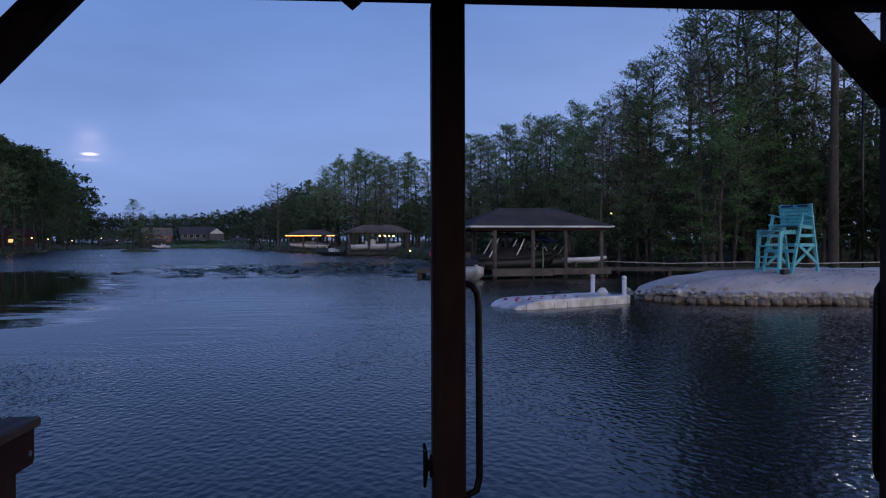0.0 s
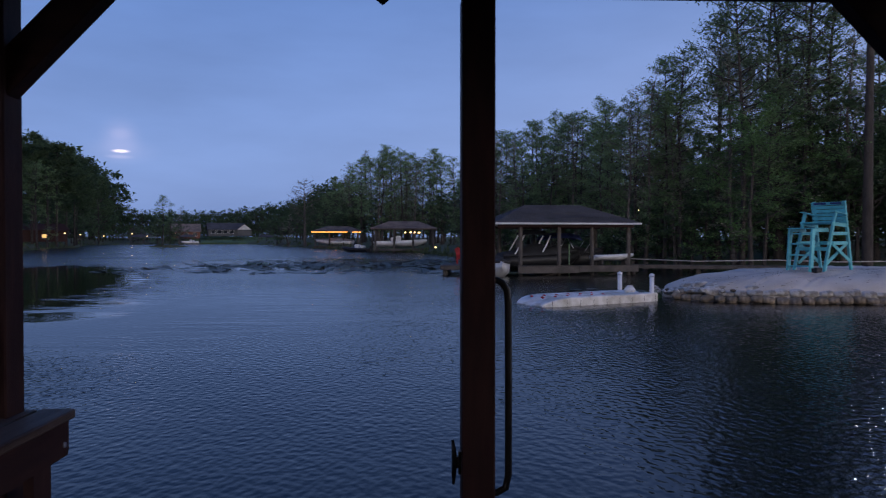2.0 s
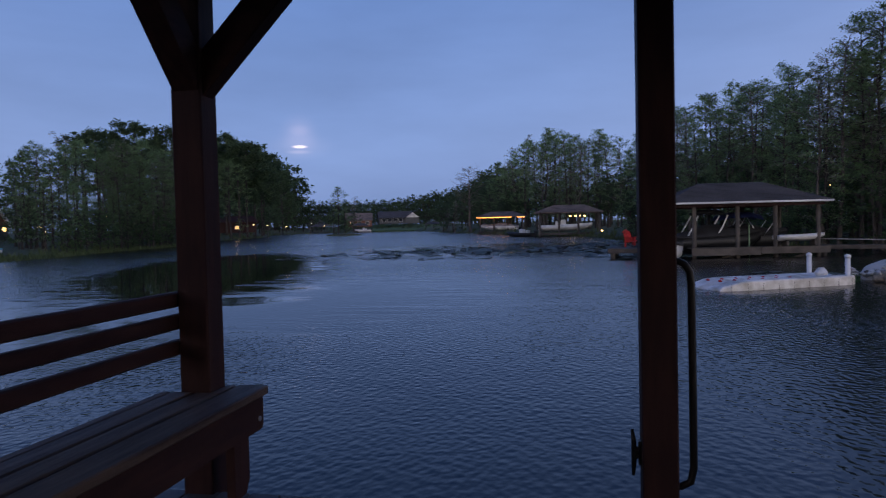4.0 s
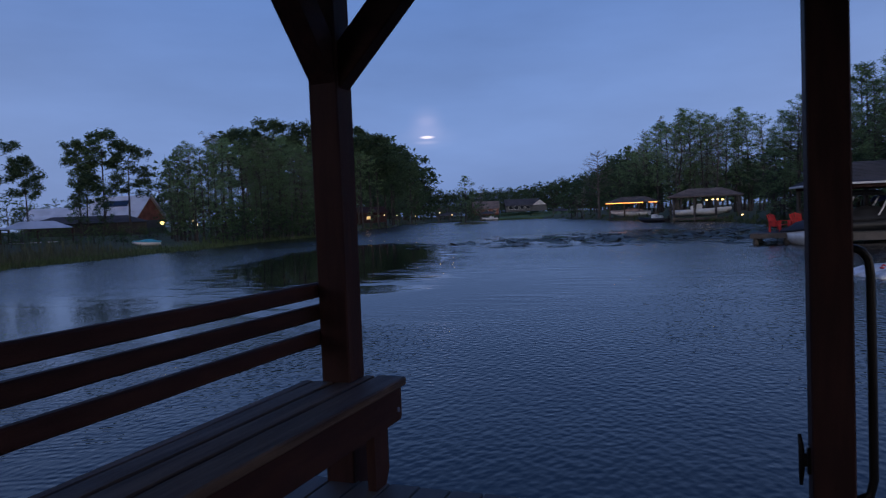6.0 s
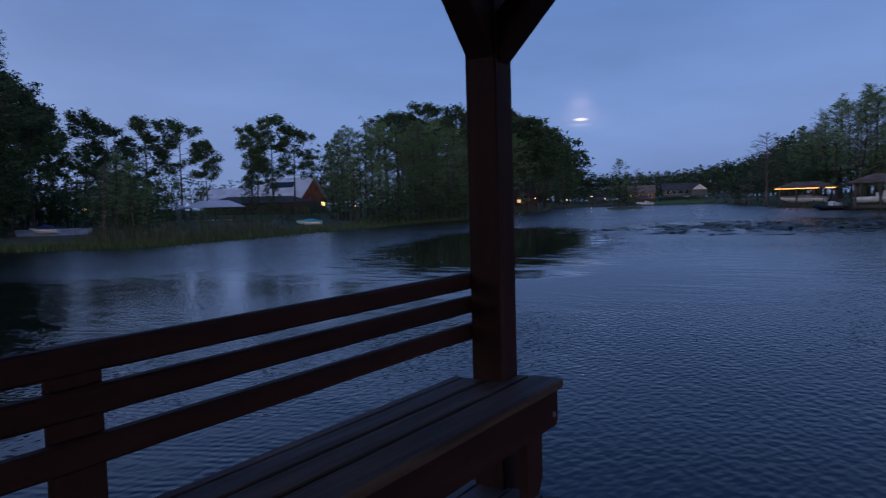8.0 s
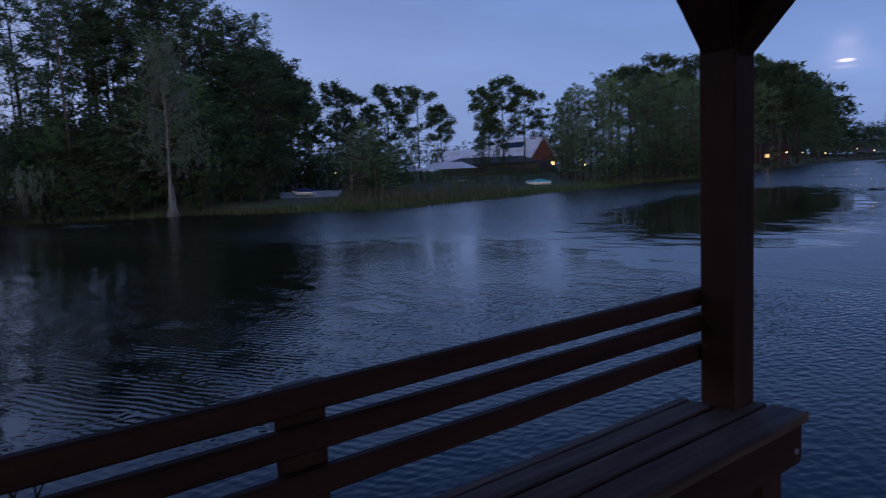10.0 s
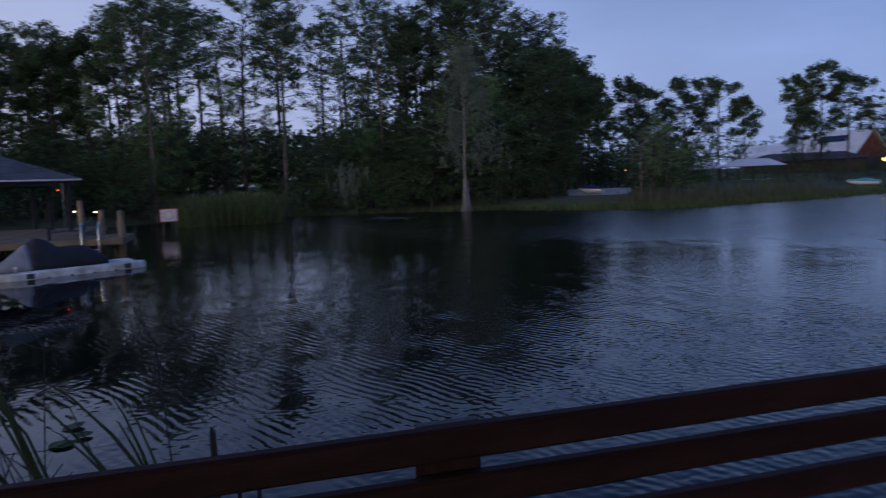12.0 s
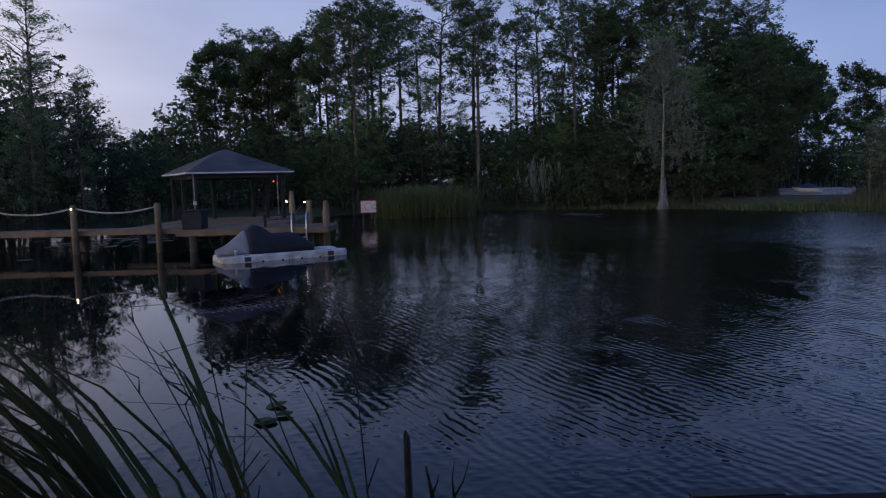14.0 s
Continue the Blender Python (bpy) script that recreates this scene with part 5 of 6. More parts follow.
part("pole_tube", tube(bmesh.new(), [(0, 0, -0.8), (0, 0, 1.75)], 0.035, 8), M["lawnpaint"], p)
d = boat(IN @ pose(8.3, 0.66, 0.80, 0, -3, -88) @ Matrix.Diagonal((1, 1, 0.34, 1)), 2.5, 0.85, "dinghy", "small white dinghy resting on chocks on the boathouse deck", "white", console=False)
for y in (-0.8, 0.6):
    part("chock", box(bmesh.new(), (-0.3, y, -0.68), (0.3, y + 0.1, 0.16)), M["greywood"], d)


def boathouse_far(m, w, dpt, roof, lit):
    h = thing("boathouse", "open boathouse with brown hipped roof and lit lamps" if not lit else "open boathouse with a glowing amber light strip along its eave", "boathouse", m)
    hip_roof(h, 0.0, w, 0.0, dpt, 3.65, 4.75, 2.8, roof, M["brownroof"])
    pilings(h, [(x * w, y) for x in (0.08, 0.36, 0.64, 0.94) for y in (0.4, dpt - 0.4)], 3.5, 0.16)
    planks(h, 0.6, w - 0.3, 0.2, 1.2, 0.55, 0.3)
    part("edge_board", box(bmesh.new(), (0.55, 0.12, 0.25), (w - 0.25, 0.19, 0.54)), M["greywood"], h)
    if lit:
        part("light_strip", box(bmesh.new(), (0.1, -0.10, 3.38), (w * 0.72, -0.02, 3.52)), M["strip"], h, "glowing amber light strip")
        part("light_strip", box(bmesh.new(), (w * 0.83, -0.10, 3.38), (w - 0.1, -0.02, 3.52)), M["strip"], h, "glowing amber light strip")
    else:
        for x, y, z in ((0.52, 4.0, 3.05), (0.60, 4.0, 3.05), (0.66, 4.0, 3.05), (0.73, 4.0, 3.0), (0.82, 4.2, 1.6)):
            part("lamp", box(bmesh.new(), (x * w - 0.14, y, z - 0.11), (x * w + 0.14, y + 0.1, z + 0.11), 0.04), M["lamp"], h, "glowing warm lamp")
    return h


boathouse_far(pose(-6.9, 108, 0), 10.2, 6.5, M["brownroof"], False)
boathouse_far(pose(-21.7, 150, 0), 10.4, 7.0, M["brownroof"], True)
boat(pose(-2.3, 109.9, 0.75, 0, 0, -90), 8.0, 2.6, label="large white centre-console boat on a lift")
boat(pose(-17.0, 151.8, 0.7, 0, 0, 82), 8.0, 2.6, label="white boat with a pale cover on a lift", console=False, cover="greycanvas")


boat(pose(-9.3, 112.5, -0.12, 0, 0, 62) @ Matrix.Diagonal((1, 1, 0.75, 1)), 5.0, 1.9, label="dark open motor boat moored beside the boathouse", colour="dark")


# ---- sand spit with sandbags and the lifeguard chair ----
def spit():
    """Outline of the sand spit, front edge first."""
    front = [(8.6, 24.6), (8.9, 23.5), (9.5, 22.4), (10.8, 21.75), (12.2, 21.5), (14.0, 21.2), (17.0, 20.8), (21.0, 20.4)]
    back = [(26.0, 21.5), (27.0, 27.0), (22.0, 30.5), (17.0, 29.5), (12.5, 27.6), (9.6, 25.8)]
    return front, back


def make_spit():
    front, back = spit()
    loop = front + back
    cx, cy = 16.0, 24.6
    rings = ((1.0, -0.8), (0.985, 0.20), (0.97, 0.40), (0.91, 0.56), (0.80, 0.74), (0.65, 0.87), (0.5, 0.93), (0.35, 0.96), (0.15, 0.97))
    verts, faces = [], []
    fine = []
    for i in range(len(loop)):
        p, q = Vector(loop[i]), Vector(loop[(i + 1) % len(loop)])
        fine += [p.lerp(q, k / 14) for k in range(14)]
    n = len(fine)
    for s, z in rings:
        for p in fine:
            x, y = cx + (p.x - cx) * s, cy + (p.y - cy) * s
            verts.append((x, y, z + (0.07 * noise.noise((x * 0.9, y * 0.9, 0)) + 0.05 * noise.noise((x * 3, y * 3, 2)) + 0.035 * noise.noise((x * 6, y * 6, 4)) if z > 0.3 else 0)))
    verts.append((cx, cy, 0.97))
    for i in range(len(rings) - 1):
        for k in range(n):
            faces.append((i * n + k, i * n + (k + 1) % n, (i + 1) * n + (k + 1) % n, (i + 1) * n + k))
    for k in range(n):
        faces.append(((len(rings) - 1) * n + k, (len(rings) - 1) * n + (k + 1) % n, len(verts) - 1))
    ob = ob_sand = arrays("sand_spit", verts, faces, M["sand"], smooth=True)
    tagged(ob, "pale sand bank built out into the lake", "beach", kind="structure")
    # rows of sandbags along the front
    path = [Vector((8.85, 23.4, 0)), Vector((9.5, 22.35, 0))] + [Vector((*p, 0)) for p in front[3:]]
    w = thing("sandbag_wall", "low wall of worn sandbags edging the sand bank", "sandbags")
    bag = None
    r = random.Random(5)
    for rowz, inset, step in ((-0.10, 0.02, 0.40), (0.12, 0.04, 0.37), (0.33, 0.20, 0.44), (0.46, 0.46, 0.50)):
        left = 0.0
        for a, b in zip(path, path[1:]):
            d = (b - a).length
            nrm = Vector((-(b - a).y, (b - a).x, 0)).normalized()
            s = left
            while s < d:
                q = a.lerp(b, s / d) + nrm * inset
                bm = None
                if bag is None:
                    bm = bmesh.new()
                    bmesh.ops.create_icosphere(bm, subdivisions=2, radius=1.0)
                    for v in bm.verts:
                        v.co = Vector([math.copysign(abs(k) ** 0.6, k) for k in v.co])
                        v.co.x *= 0.30
                        v.co.y *= 0.24
                        v.co.z *= 0.125
                    for f in bm.faces:
                        f.smooth = True
                    bag = mesh_from(bm, "sandbag", M["bag"])
                    wet = bag.copy()
                    wet.materials[0] = M["wetbag"]
                    dry = bag.copy()
                    dry.materials[0] = M["drybag"]
                ob = new("sandbag", bag if rowz > 0.3 else dry if rowz > 0 else wet)
                ob.parent = w
                turn = math.atan2((b - a).y, (b - a).x)
                low_row = rowz < 0.3
                lie = Euler((r.uniform(-0.1, 0.25) if low_row else r.uniform(0.15, 0.40), r.uniform(-0.14, 0.14), turn + r.uniform(-0.2, 0.2)))
                size = (r.uniform(0.56, 0.70), r.uniform(1.0, 1.4), r.uniform(0.80, 1.10)) if low_row else (r.uniform(0.66, 0.88), r.uniform(0.95, 1.25), r.uniform(0.62, 0.92))
                ob.matrix_basis = Matrix.LocRotScale(q + Vector((0, 0, rowz + 0.035 * r.uniform(-1, 1))), lie, size)
                s += step * r.uniform(0.9, 1.1)
            left = s - d
    # broken stones and torn bags at the spit's end
    stones = thing("rubble", "heap of pale broken stones at the end of the sand bank", "rubble")
    for i in range(80):
        k = r.random()
        x, y = 8.5 + 1.5 * k + r.gauss(0, 0.25), 24.6 - 2.2 * k + r.gauss(0, 0.3)
        bm = bmesh.new()
        bmesh.ops.create_icosphere(bm, subdivisions=1, radius=r.uniform(0.05, 0.15))
        for v in bm.verts:
            v.co = Vector((v.co.x * 1.3, v.co.y, v.co.z * 0.7)) * r.uniform(0.75, 1.2)
        part("stone", bm, M["bag" if i % 5 else "wetbag"], stones, m=pose(x, y, 0.14 + 0.22 * max(0, min(1, x - 8.4)) + r.uniform(-0.06, 0.06), 0, 0, r.uniform(0, 360)))
    # dry leaf litter on the sand
    vs, fs = [], []
    deps = bpy.context.evaluated_depsgraph_get()
    deps.update()
    for i in range(520):
        x, y = r.uniform(9.2, 22), r.gauss(22.7, 0.8)
        hit, p, nrm, k = ob_sand.ray_cast((x, y, 3.0), (0, 0, -1))
        if not hit or p.z < 0.3:
            continue
        a, n, q = r.uniform(0, 6.283), len(vs), r.uniform(0.02, 0.055)
        for j in range(4):
            b = a + 1.571 * j
            vs.append((x + math.cos(b) * q * (1.6 if j % 2 else 0.7), y + math.sin(b) * q, p.z + 0.008 + 0.015 * r.random()))
        fs.append((n, n + 1, n + 2, n + 3))
    tagged(arrays("leaf_litter", vs, fs, M["bark"]), "dry brown leaf litter scattered on the sand", "leaf litter", kind="stuff")


make_spit()


def lifeguard_chair():
    """A tall chair facing -x of its own, built on four raked legs, with a step ladder on its front."""
    c = thing("lifeguard_chair", "tall turquoise painted wooden lifeguard chair standing on the sand", "lifeguard chair", pose(13.62, 23.75, 0.93, 0, 0, 28))
    t = M["teal"]
    for s in (-1, 1):
        y = s * 0.55
        part("front_leg", board(bmesh.new(), (-0.20, y, -0.05), (0.42, y, 2.0), 0.09, 0.09, (1, 0, 0)), t, c)
        part("back_leg", board(bmesh.new(), (1.38, y, -0.05), (0.92, y, 2.40), 0.09, 0.09, (1, 0, 0)), t, c)
        part("arm_rest", board(bmesh.new(), (0.25, y + s * 0.02, 2.03), (1.0, y + s * 0.02, 1.93), 0.14, 0.035), t, c)
        part("seat_rail", board(bmesh.new(), (0.2, y, 1.62), (1.15, y, 1.55), 0.045, 0.12), t, c)
        part("side_rail", board(bmesh.new(), (-0.05, y, 0.95), (1.22, y, 0.95), 0.04, 0.11), t, c)
        part("side_rail", board(bmesh.new(), (0.15, y, 1.28), (1.18, y, 1.28), 0.04, 0.11), t, c)
        part("diagonal", board(bmesh.new(), (0.2, y + s * 0.045, 0.92), (1.30, y + s * 0.045, 0.28), 0.035, 0.11), t, c)
        part("diagonal", board(bmesh.new(), (0.0, y - s * 0.045, 0.25), (1.18, y - s * 0.045, 0.95), 0.035, 0.11), t, c)
        part("ladder_stile", board(bmesh.new(), (-0.72, y * 0.75, -0.05), (-0.60, y * 0.75, 1.42), 0.07, 0.16, (1, 0, 0)), t, c)
        part("platform_rail", board(bmesh.new(), (-0.65, y * 0.75, 1.38), (0.25, y * 0.75, 1.38), 0.05, 0.10), t, c)
    for z in (0.15, 0.52, 0.90, 1.25):
        part("step", box(bmesh.new(), (-0.76 + z * 0.08, -0.38, z), (-0.56 + z * 0.08, 0.38, z + 0.045), 0.006), t, c)
    for k in range(4):
        part("platform_board", box(bmesh.new(), (-0.66 + k * 0.2, -0.5, 1.435), (-0.48 + k * 0.2, 0.5, 1.47), 0.006), t, c)
    for k in range(4):
        part("seat_slat", box(bmesh.new(), (0.20 + k * 0.19, -0.60, 1.64 - k * 0.015), (0.37 + k * 0.19, 0.60, 1.675 - k * 0.015), 0.006), t, c)
    for k in range(6):
        z = 1.68 + k * 0.128
        part("back_slat", board(bmesh.new(), (1.02 - 0.18 * (z - 1.5), -0.62, z), (1.02 - 0.18 * (z - 1.5), 0.62, z), 0.11, 0.03, (1, 0, 0.15)), t, c)
    for y0, y1 in ((-0.5, -0.1), (0.05, 0.5)):
        part("lettering_bar", board(bmesh.new(), (0.838, y0, 2.325), (0.838, y1, 2.325), 0.07, 0.004, (1, 0, 0.15), 0), M["bluecanvas"], c, "faded lettering on the top slat")
    part("cross_board", board(bmesh.new(), (-0.02, -0.6, 0.75), (-0.02, 0.6, 0.75), 0.03, 0.12), t, c)
    part("cross_board", board(bmesh.new(), (1.24, -0.6, 0.95), (1.24, 0.6, 0.95), 0.03, 0.12), t, c)
    return c


lifeguard_chair()
t = thing("black_bin", "low black plastic box on the sand at the chair's foot", "box", pose(13.35, 23.05, 0.86, 0, 0, 30) @ Matrix.Scale(0.7, 4))
part("tub", slab(bmesh.new(), [(-0.2, -0.15, -0.06), (0.2, -0.15, -0.06), (0.2, 0.15, -0.06), (-0.2, 0.15, -0.06)], [(-0.24, -0.18, 0.26), (0.24, -0.18, 0.26), (0.24, 0.18, 0.26), (-0.24, 0.18, 0.26)]), M["dark"], t)
part("rim", box(bmesh.new(), (-0.26, -0.2, 0.265), (0.26, 0.2, 0.29), 0.008), M["dark"], t)


# ---- floating watercraft docks ----
def float_dock(m, length, wide, label, seams=9, high=0.27, ramp=0.20):
    f = thing("floating_dock", label, "floating dock", m)
    bm = bmesh.new()
    secs = []
    for k in (0, 0.012, 0.06, 0.12, 0.2, 0.35, 0.5, 0.65, 0.8, 0.88, 0.95, 0.988, 1):
        x = (k - 0.5) * length
        e = min(k, 1 - k) * length
        w = wide / 2 * (1 - 0.22 * max(0, 1 - e / 0.45) ** 2)
        top = high - (ramp * max(0, 1 - k * length / 0.9) ** 2) - 0.03 * max(0, 1 - e / 0.05)
        secs.append([(x, -w, -0.12), (x, -w, top - 0.04), (x, -w + 0.035, top), (x, -0.25, top - 0.01), (x, 0, top - 0.07), (x, 0.25, top - 0.01), (x, w - 0.035, top), (x, w, top - 0.04), (x, w, -0.12)])
    hull(bm, secs)
    for face in bm.faces:
        face.smooth = False
    part("deck_shell", bm, M["plastic"], f)
    for k in range(seams):
        x = (k + 0.5) / seams * length - length / 2
        for s in (-1, 1):
            e = min(k + 0.5, seams - 0.5 - k) / seams * length
            w = wide / 2 * (1 - 0.22 * max(0, 1 - e / 0.45) ** 2)
            part("side_seam", box(bmesh.new(), (x - 0.005, s * w - 0.003, -0.1), (x + 0.005, s * w + 0.003, high - 0.08)), M["greywood"], f)
    return f


fd = float_dock(pose(5.55, 22.35, 0, 0, 0, 27), 4.7, 1.7, "white moulded plastic floating dock with red rollers")
for i in range(6):
    for s in (-1, 1):
        x = -2.05 + i * 0.48
        part("roller", tube(bmesh.new(), [(x, s * 0.28 - 0.07, 0.248), (x, s * 0.28, 0.253), (x, s * 0.28 + 0.07, 0.248)], [0.02, 0.04, 0.02], 10), M["red"], fd, "small red keel roller")
part("bow_stop", box(bmesh.new(), (1.55, -0.2, 0.17), (1.95, 0.2, 0.48), 0.14), M["plastic"], fd)
for x, y in ((7.05, 24.1), (7.72, 22.75)):
    p = thing("mooring_pole", "white capped plastic mooring pole standing in the lake", "pole", pose(x, y, 0), group="white mooring poles")
    part("pole_tube", tube(bmesh.new(), [(0, 0, -1), (0, 0, 0.78)], 0.075, 14), M["white"], p)
    part("cap", tube(bmesh.new(), [(0, 0, 0.78), (0, 0, 0.86), (0, 0, 0.90)], [0.088, 0.088, 0.03], 14), M["white"], p)


# ---- dock with the gazebo ----
def gazebo_dock():
    z0 = 0.78
    g = thing("gazebo_dock", "timber dock platform on pilings with pale board edges", "dock")
    planks(g, -28.3, -25.8, -8.2, -3.1, z0, 0.2, "timber")
    planks(g, -36.2, -28.34, -11.0, -5.2, z0, 0.2, "timber")
    part("edge_board", box(bmesh.new(), (-25.76, -8.25, z0 - 0.20), (-25.7, -3.05, z0 - 0.005)), M["timber"], g)
    part("edge_board", box(bmesh.new(), (-28.3, -3.08, z0 - 0.20), (-25.77, -3.02, z0 - 0.005)), M["timber"], g)
    part("edge_board", box(bmesh.new(), (-36.2, -5.17, z0 - 0.20), (-28.34, -5.11, z0 - 0.005)), M["timber"], g)
    part("edge_board", box(bmesh.new(), (-28.3, -11.0, z0 - 0.20), (-28.24, -8.26, z0 - 0.005)), M["timber"], g)
    planks(g, -27.85, -26.58, -25.1, -8.28, z0 + 0.04, 0.16, "timber", "y")
    part("edge_board", box(bmesh.new(), (-26.57, -25.1, z0 - 0.14), (-26.52, -8.28, z0 + 0.035)), M["timber"], g)
    pilings(g, [(-26.2, -7.8), (-26.2, -5.4), (-27, -3.4), (-28.6, -10.5), (-27.5, -12.2), (-27.5, -15.3), (-27.5, -18.4), (-30, -7.8), (-34, -7.8), (-35.5, -5.6), (-28.6, -5.6)], z0 - 0.05, 0.15)
    ys = (-9.07, -12.00, -15.00, -18.00)
    for y in ys:
        part("rail_post", tube(bmesh.new(), [(-26.40, y, -1), (-26.40, y, 1.69), (-26.40, y, 1.74)], [0.115, 0.115, 0.08], 8), M["timber"], g)
    for a, b in zip(ys, ys[1:]):
        pts = [(-26.40, a + (b - a) * k, 1.63 - 0.21 * (1 - (2 * k - 1) ** 2)) for k in np.linspace(0, 1, 9)]
        part("rope", tube(bmesh.new(), pts, 0.032, 6), M["rope"], g, "pale sagging rope")
    for x, y, z in ((-26.6, -3.2, 1.66), (-28.2, -4.05, 1.66), (-30.4, -5.1, 2.0)):
        part("mooring_post", tube(bmesh.new(), [(x, y, -1), (x, y, z - 0.34), (x, y, z - 0.32), (x, y, z - 0.03), (x, y, z)], [0.125, 0.125, 0.095, 0.095, 0.07], 8), M["timber"], g)
    for x, y in ((-28.12, -4.18), (-30.3, -5.26), (-26.41, -12.00)):
        part("post_lamp", tube(bmesh.new(), [(x + 0.15, y, 1.58), (x + 0.15, y, 1.62)], 0.032, 8), M["bulb"], g, "small glowing lamp on a post")
    lad = part("ladder", tube(bmesh.new(), [(-25.6, -4.25, -0.3), (-25.6, -4.25, 1.2), (-25.75, -4.25, 1.3), (-25.9, -4.25, 1.2), (-25.9, -4.25, z0)], 0.03, 8), M["steel"], g, "bright metal ladder")
    part("ladder_rail", tube(bmesh.new(), [(-25.6, -3.75, -0.3), (-25.6, -3.75, 1.2), (-25.75, -3.75, 1.3), (-25.9, -3.75, 1.2), (-25.9, -3.75, z0)], 0.03, 8), M["steel"], lad)
    for z in (-0.05, 0.2, 0.45):
        part("rung", tube(bmesh.new(), [(-25.6, -4.25, z), (-25.6, -3.75, z)], 0.025, 6), M["steel"], lad)
    z = thing("gazebo", "square open gazebo with grey hipped roof on the dock", "gazebo", pose(-29.88, -9.14, 0, 0, 0, 120))
    hip_roof(z, 0.0, 4.46, 0.0, 5.15, 2.87, 3.90, 2.15, M["slate"], M["fascia"], 0.07)
    for x in (0.4, 2.2, 4.06):
        for y in (0.4, 2.6, 4.75):
            if x != 2.2 or y > 4:
                part("post", box(bmesh.new(), (x - 0.08, y - 0.08, z0), (x + 0.08, y + 0.08, 2.69), 0.01), M["dark"], z)
    for lo, hi in (((0.3, 0.32, 2.60), (4.16, 0.48, 2.775)), ((0.3, 4.67, 2.60), (4.16, 4.83, 2.775)), ((0.32, 0.49, 2.60), (0.48, 4.66, 2.775)), ((3.98, 0.49, 2.60), (4.14, 4.66, 2.775))):
        part("beam", box(bmesh.new(), lo, hi, 0.01), M["dark"], z)
    part("red_lamp", tube(bmesh.new(), [(3.62, 0.2, 2.40), (3.62, 0.2, 2.46)], 0.03, 8), M["redglow"], z, "small glowing red lamp")
    part("switch_box", box(bmesh.new(), (0.26, 0.14, 1.55), (0.38, 0.20, 1.70), 0.008), M["fascia"], z)
    for x in (0.32, 3.78):
        part("lamp_pole", tube(bmesh.new(), [(x, 0.2, z0), (x, 0.2, 2.76)], 0.018, 8), M["greycanvas"], z)
    return g


gazebo_dock()
s = thing("storage_box", "black square storage box on the dock", "box", pose(-26.6, -7.85, 0.781))
part("body", box(bmesh.new(), (-0.33, -0.36, 0), (0.33, 0.36, 0.62), 0.03), M["canvas"], s)
part("lid", box(bmesh.new(), (-0.345, -0.375, 0.624), (0.345, 0.375, 0.67), 0.02), M["canvas"], s)
s = thing("deck_chair", "dark slatted deck chair standing on the dock", "chair", pose(-26.9, -5.0, 0.781, 0, 0, 12) @ Matrix.Diagonal((1.2, 1.45, 0.66, 1)))
for k in range(5):
    part("seat_slat", board(bmesh.new(), (-0.3, -0.30 + 0.14 * k, 0.38), (0.3, -0.30 + 0.14 * k, 0.38), 0.11, 0.025), M["canvas"], s)
    part("back_slat", board(bmesh.new(), (-0.3, 0.34 + 0.06 * k, 0.46 + 0.13 * k), (0.3, 0.34 + 0.06 * k, 0.46 + 0.13 * k), 0.11, 0.025, (0, -1, 0.4)), M["canvas"], s)
for sx in (-1, 1):
    part("arm", board(bmesh.new(), (sx * 0.34, -0.36, 0.6), (sx * 0.34, 0.42, 0.6), 0.09, 0.025), M["canvas"], s)
    for y in (-0.3, 0.34):
        part("leg", box(bmesh.new(), (sx * 0.34 - 0.025, y - 0.03, 0), (sx * 0.34 + 0.025, y + 0.03, 0.585)), M["canvas"], s)

fd = float_dock(pose(-23.29, -4.19, 0, 0, 0, 119.6), 3.9, 1.5, "weathered white floating dock carrying a covered watercraft", 3, 0.20, 0.02)
# dark raised plates stand in for the shade in the float's recesses
for x in (-1.25, 1.35):
    for s in (-1, 1):
        part("connector_pocket", box(bmesh.new(), (x - 0.10, s * 0.752 - 0.006, 0.02), (x + 0.10, s * 0.752 + 0.006, 0.16), 0.004), M["greywood"], fd, "dark plate standing in for a shaded connector pocket")
        part("connector_slot", box(bmesh.new(), (x - 0.08, s * 0.65 - 0.05, 0.194), (x + 0.08, s * 0.65 + 0.05, 0.204), 0.003), M["greywood"], fd)
for x in (-0.8, -0.2, 0.4, 1.0):
    part("drain_hole", box(bmesh.new(), (x - 0.03, -0.757, -0.02), (x + 0.03, -0.748, 0.03), 0.002), M["dark"], fd)
part("bollard", tube(bmesh.new(), [(-1.55, -0.58, 0.19), (-1.55, -0.58, 0.31), (-1.55, -0.58, 0.315), (-1.55, -0.58, 0.36)], [0.045, 0.045, 0.06, 0.05], 12), M["white"], fd, "small white capped bollard")


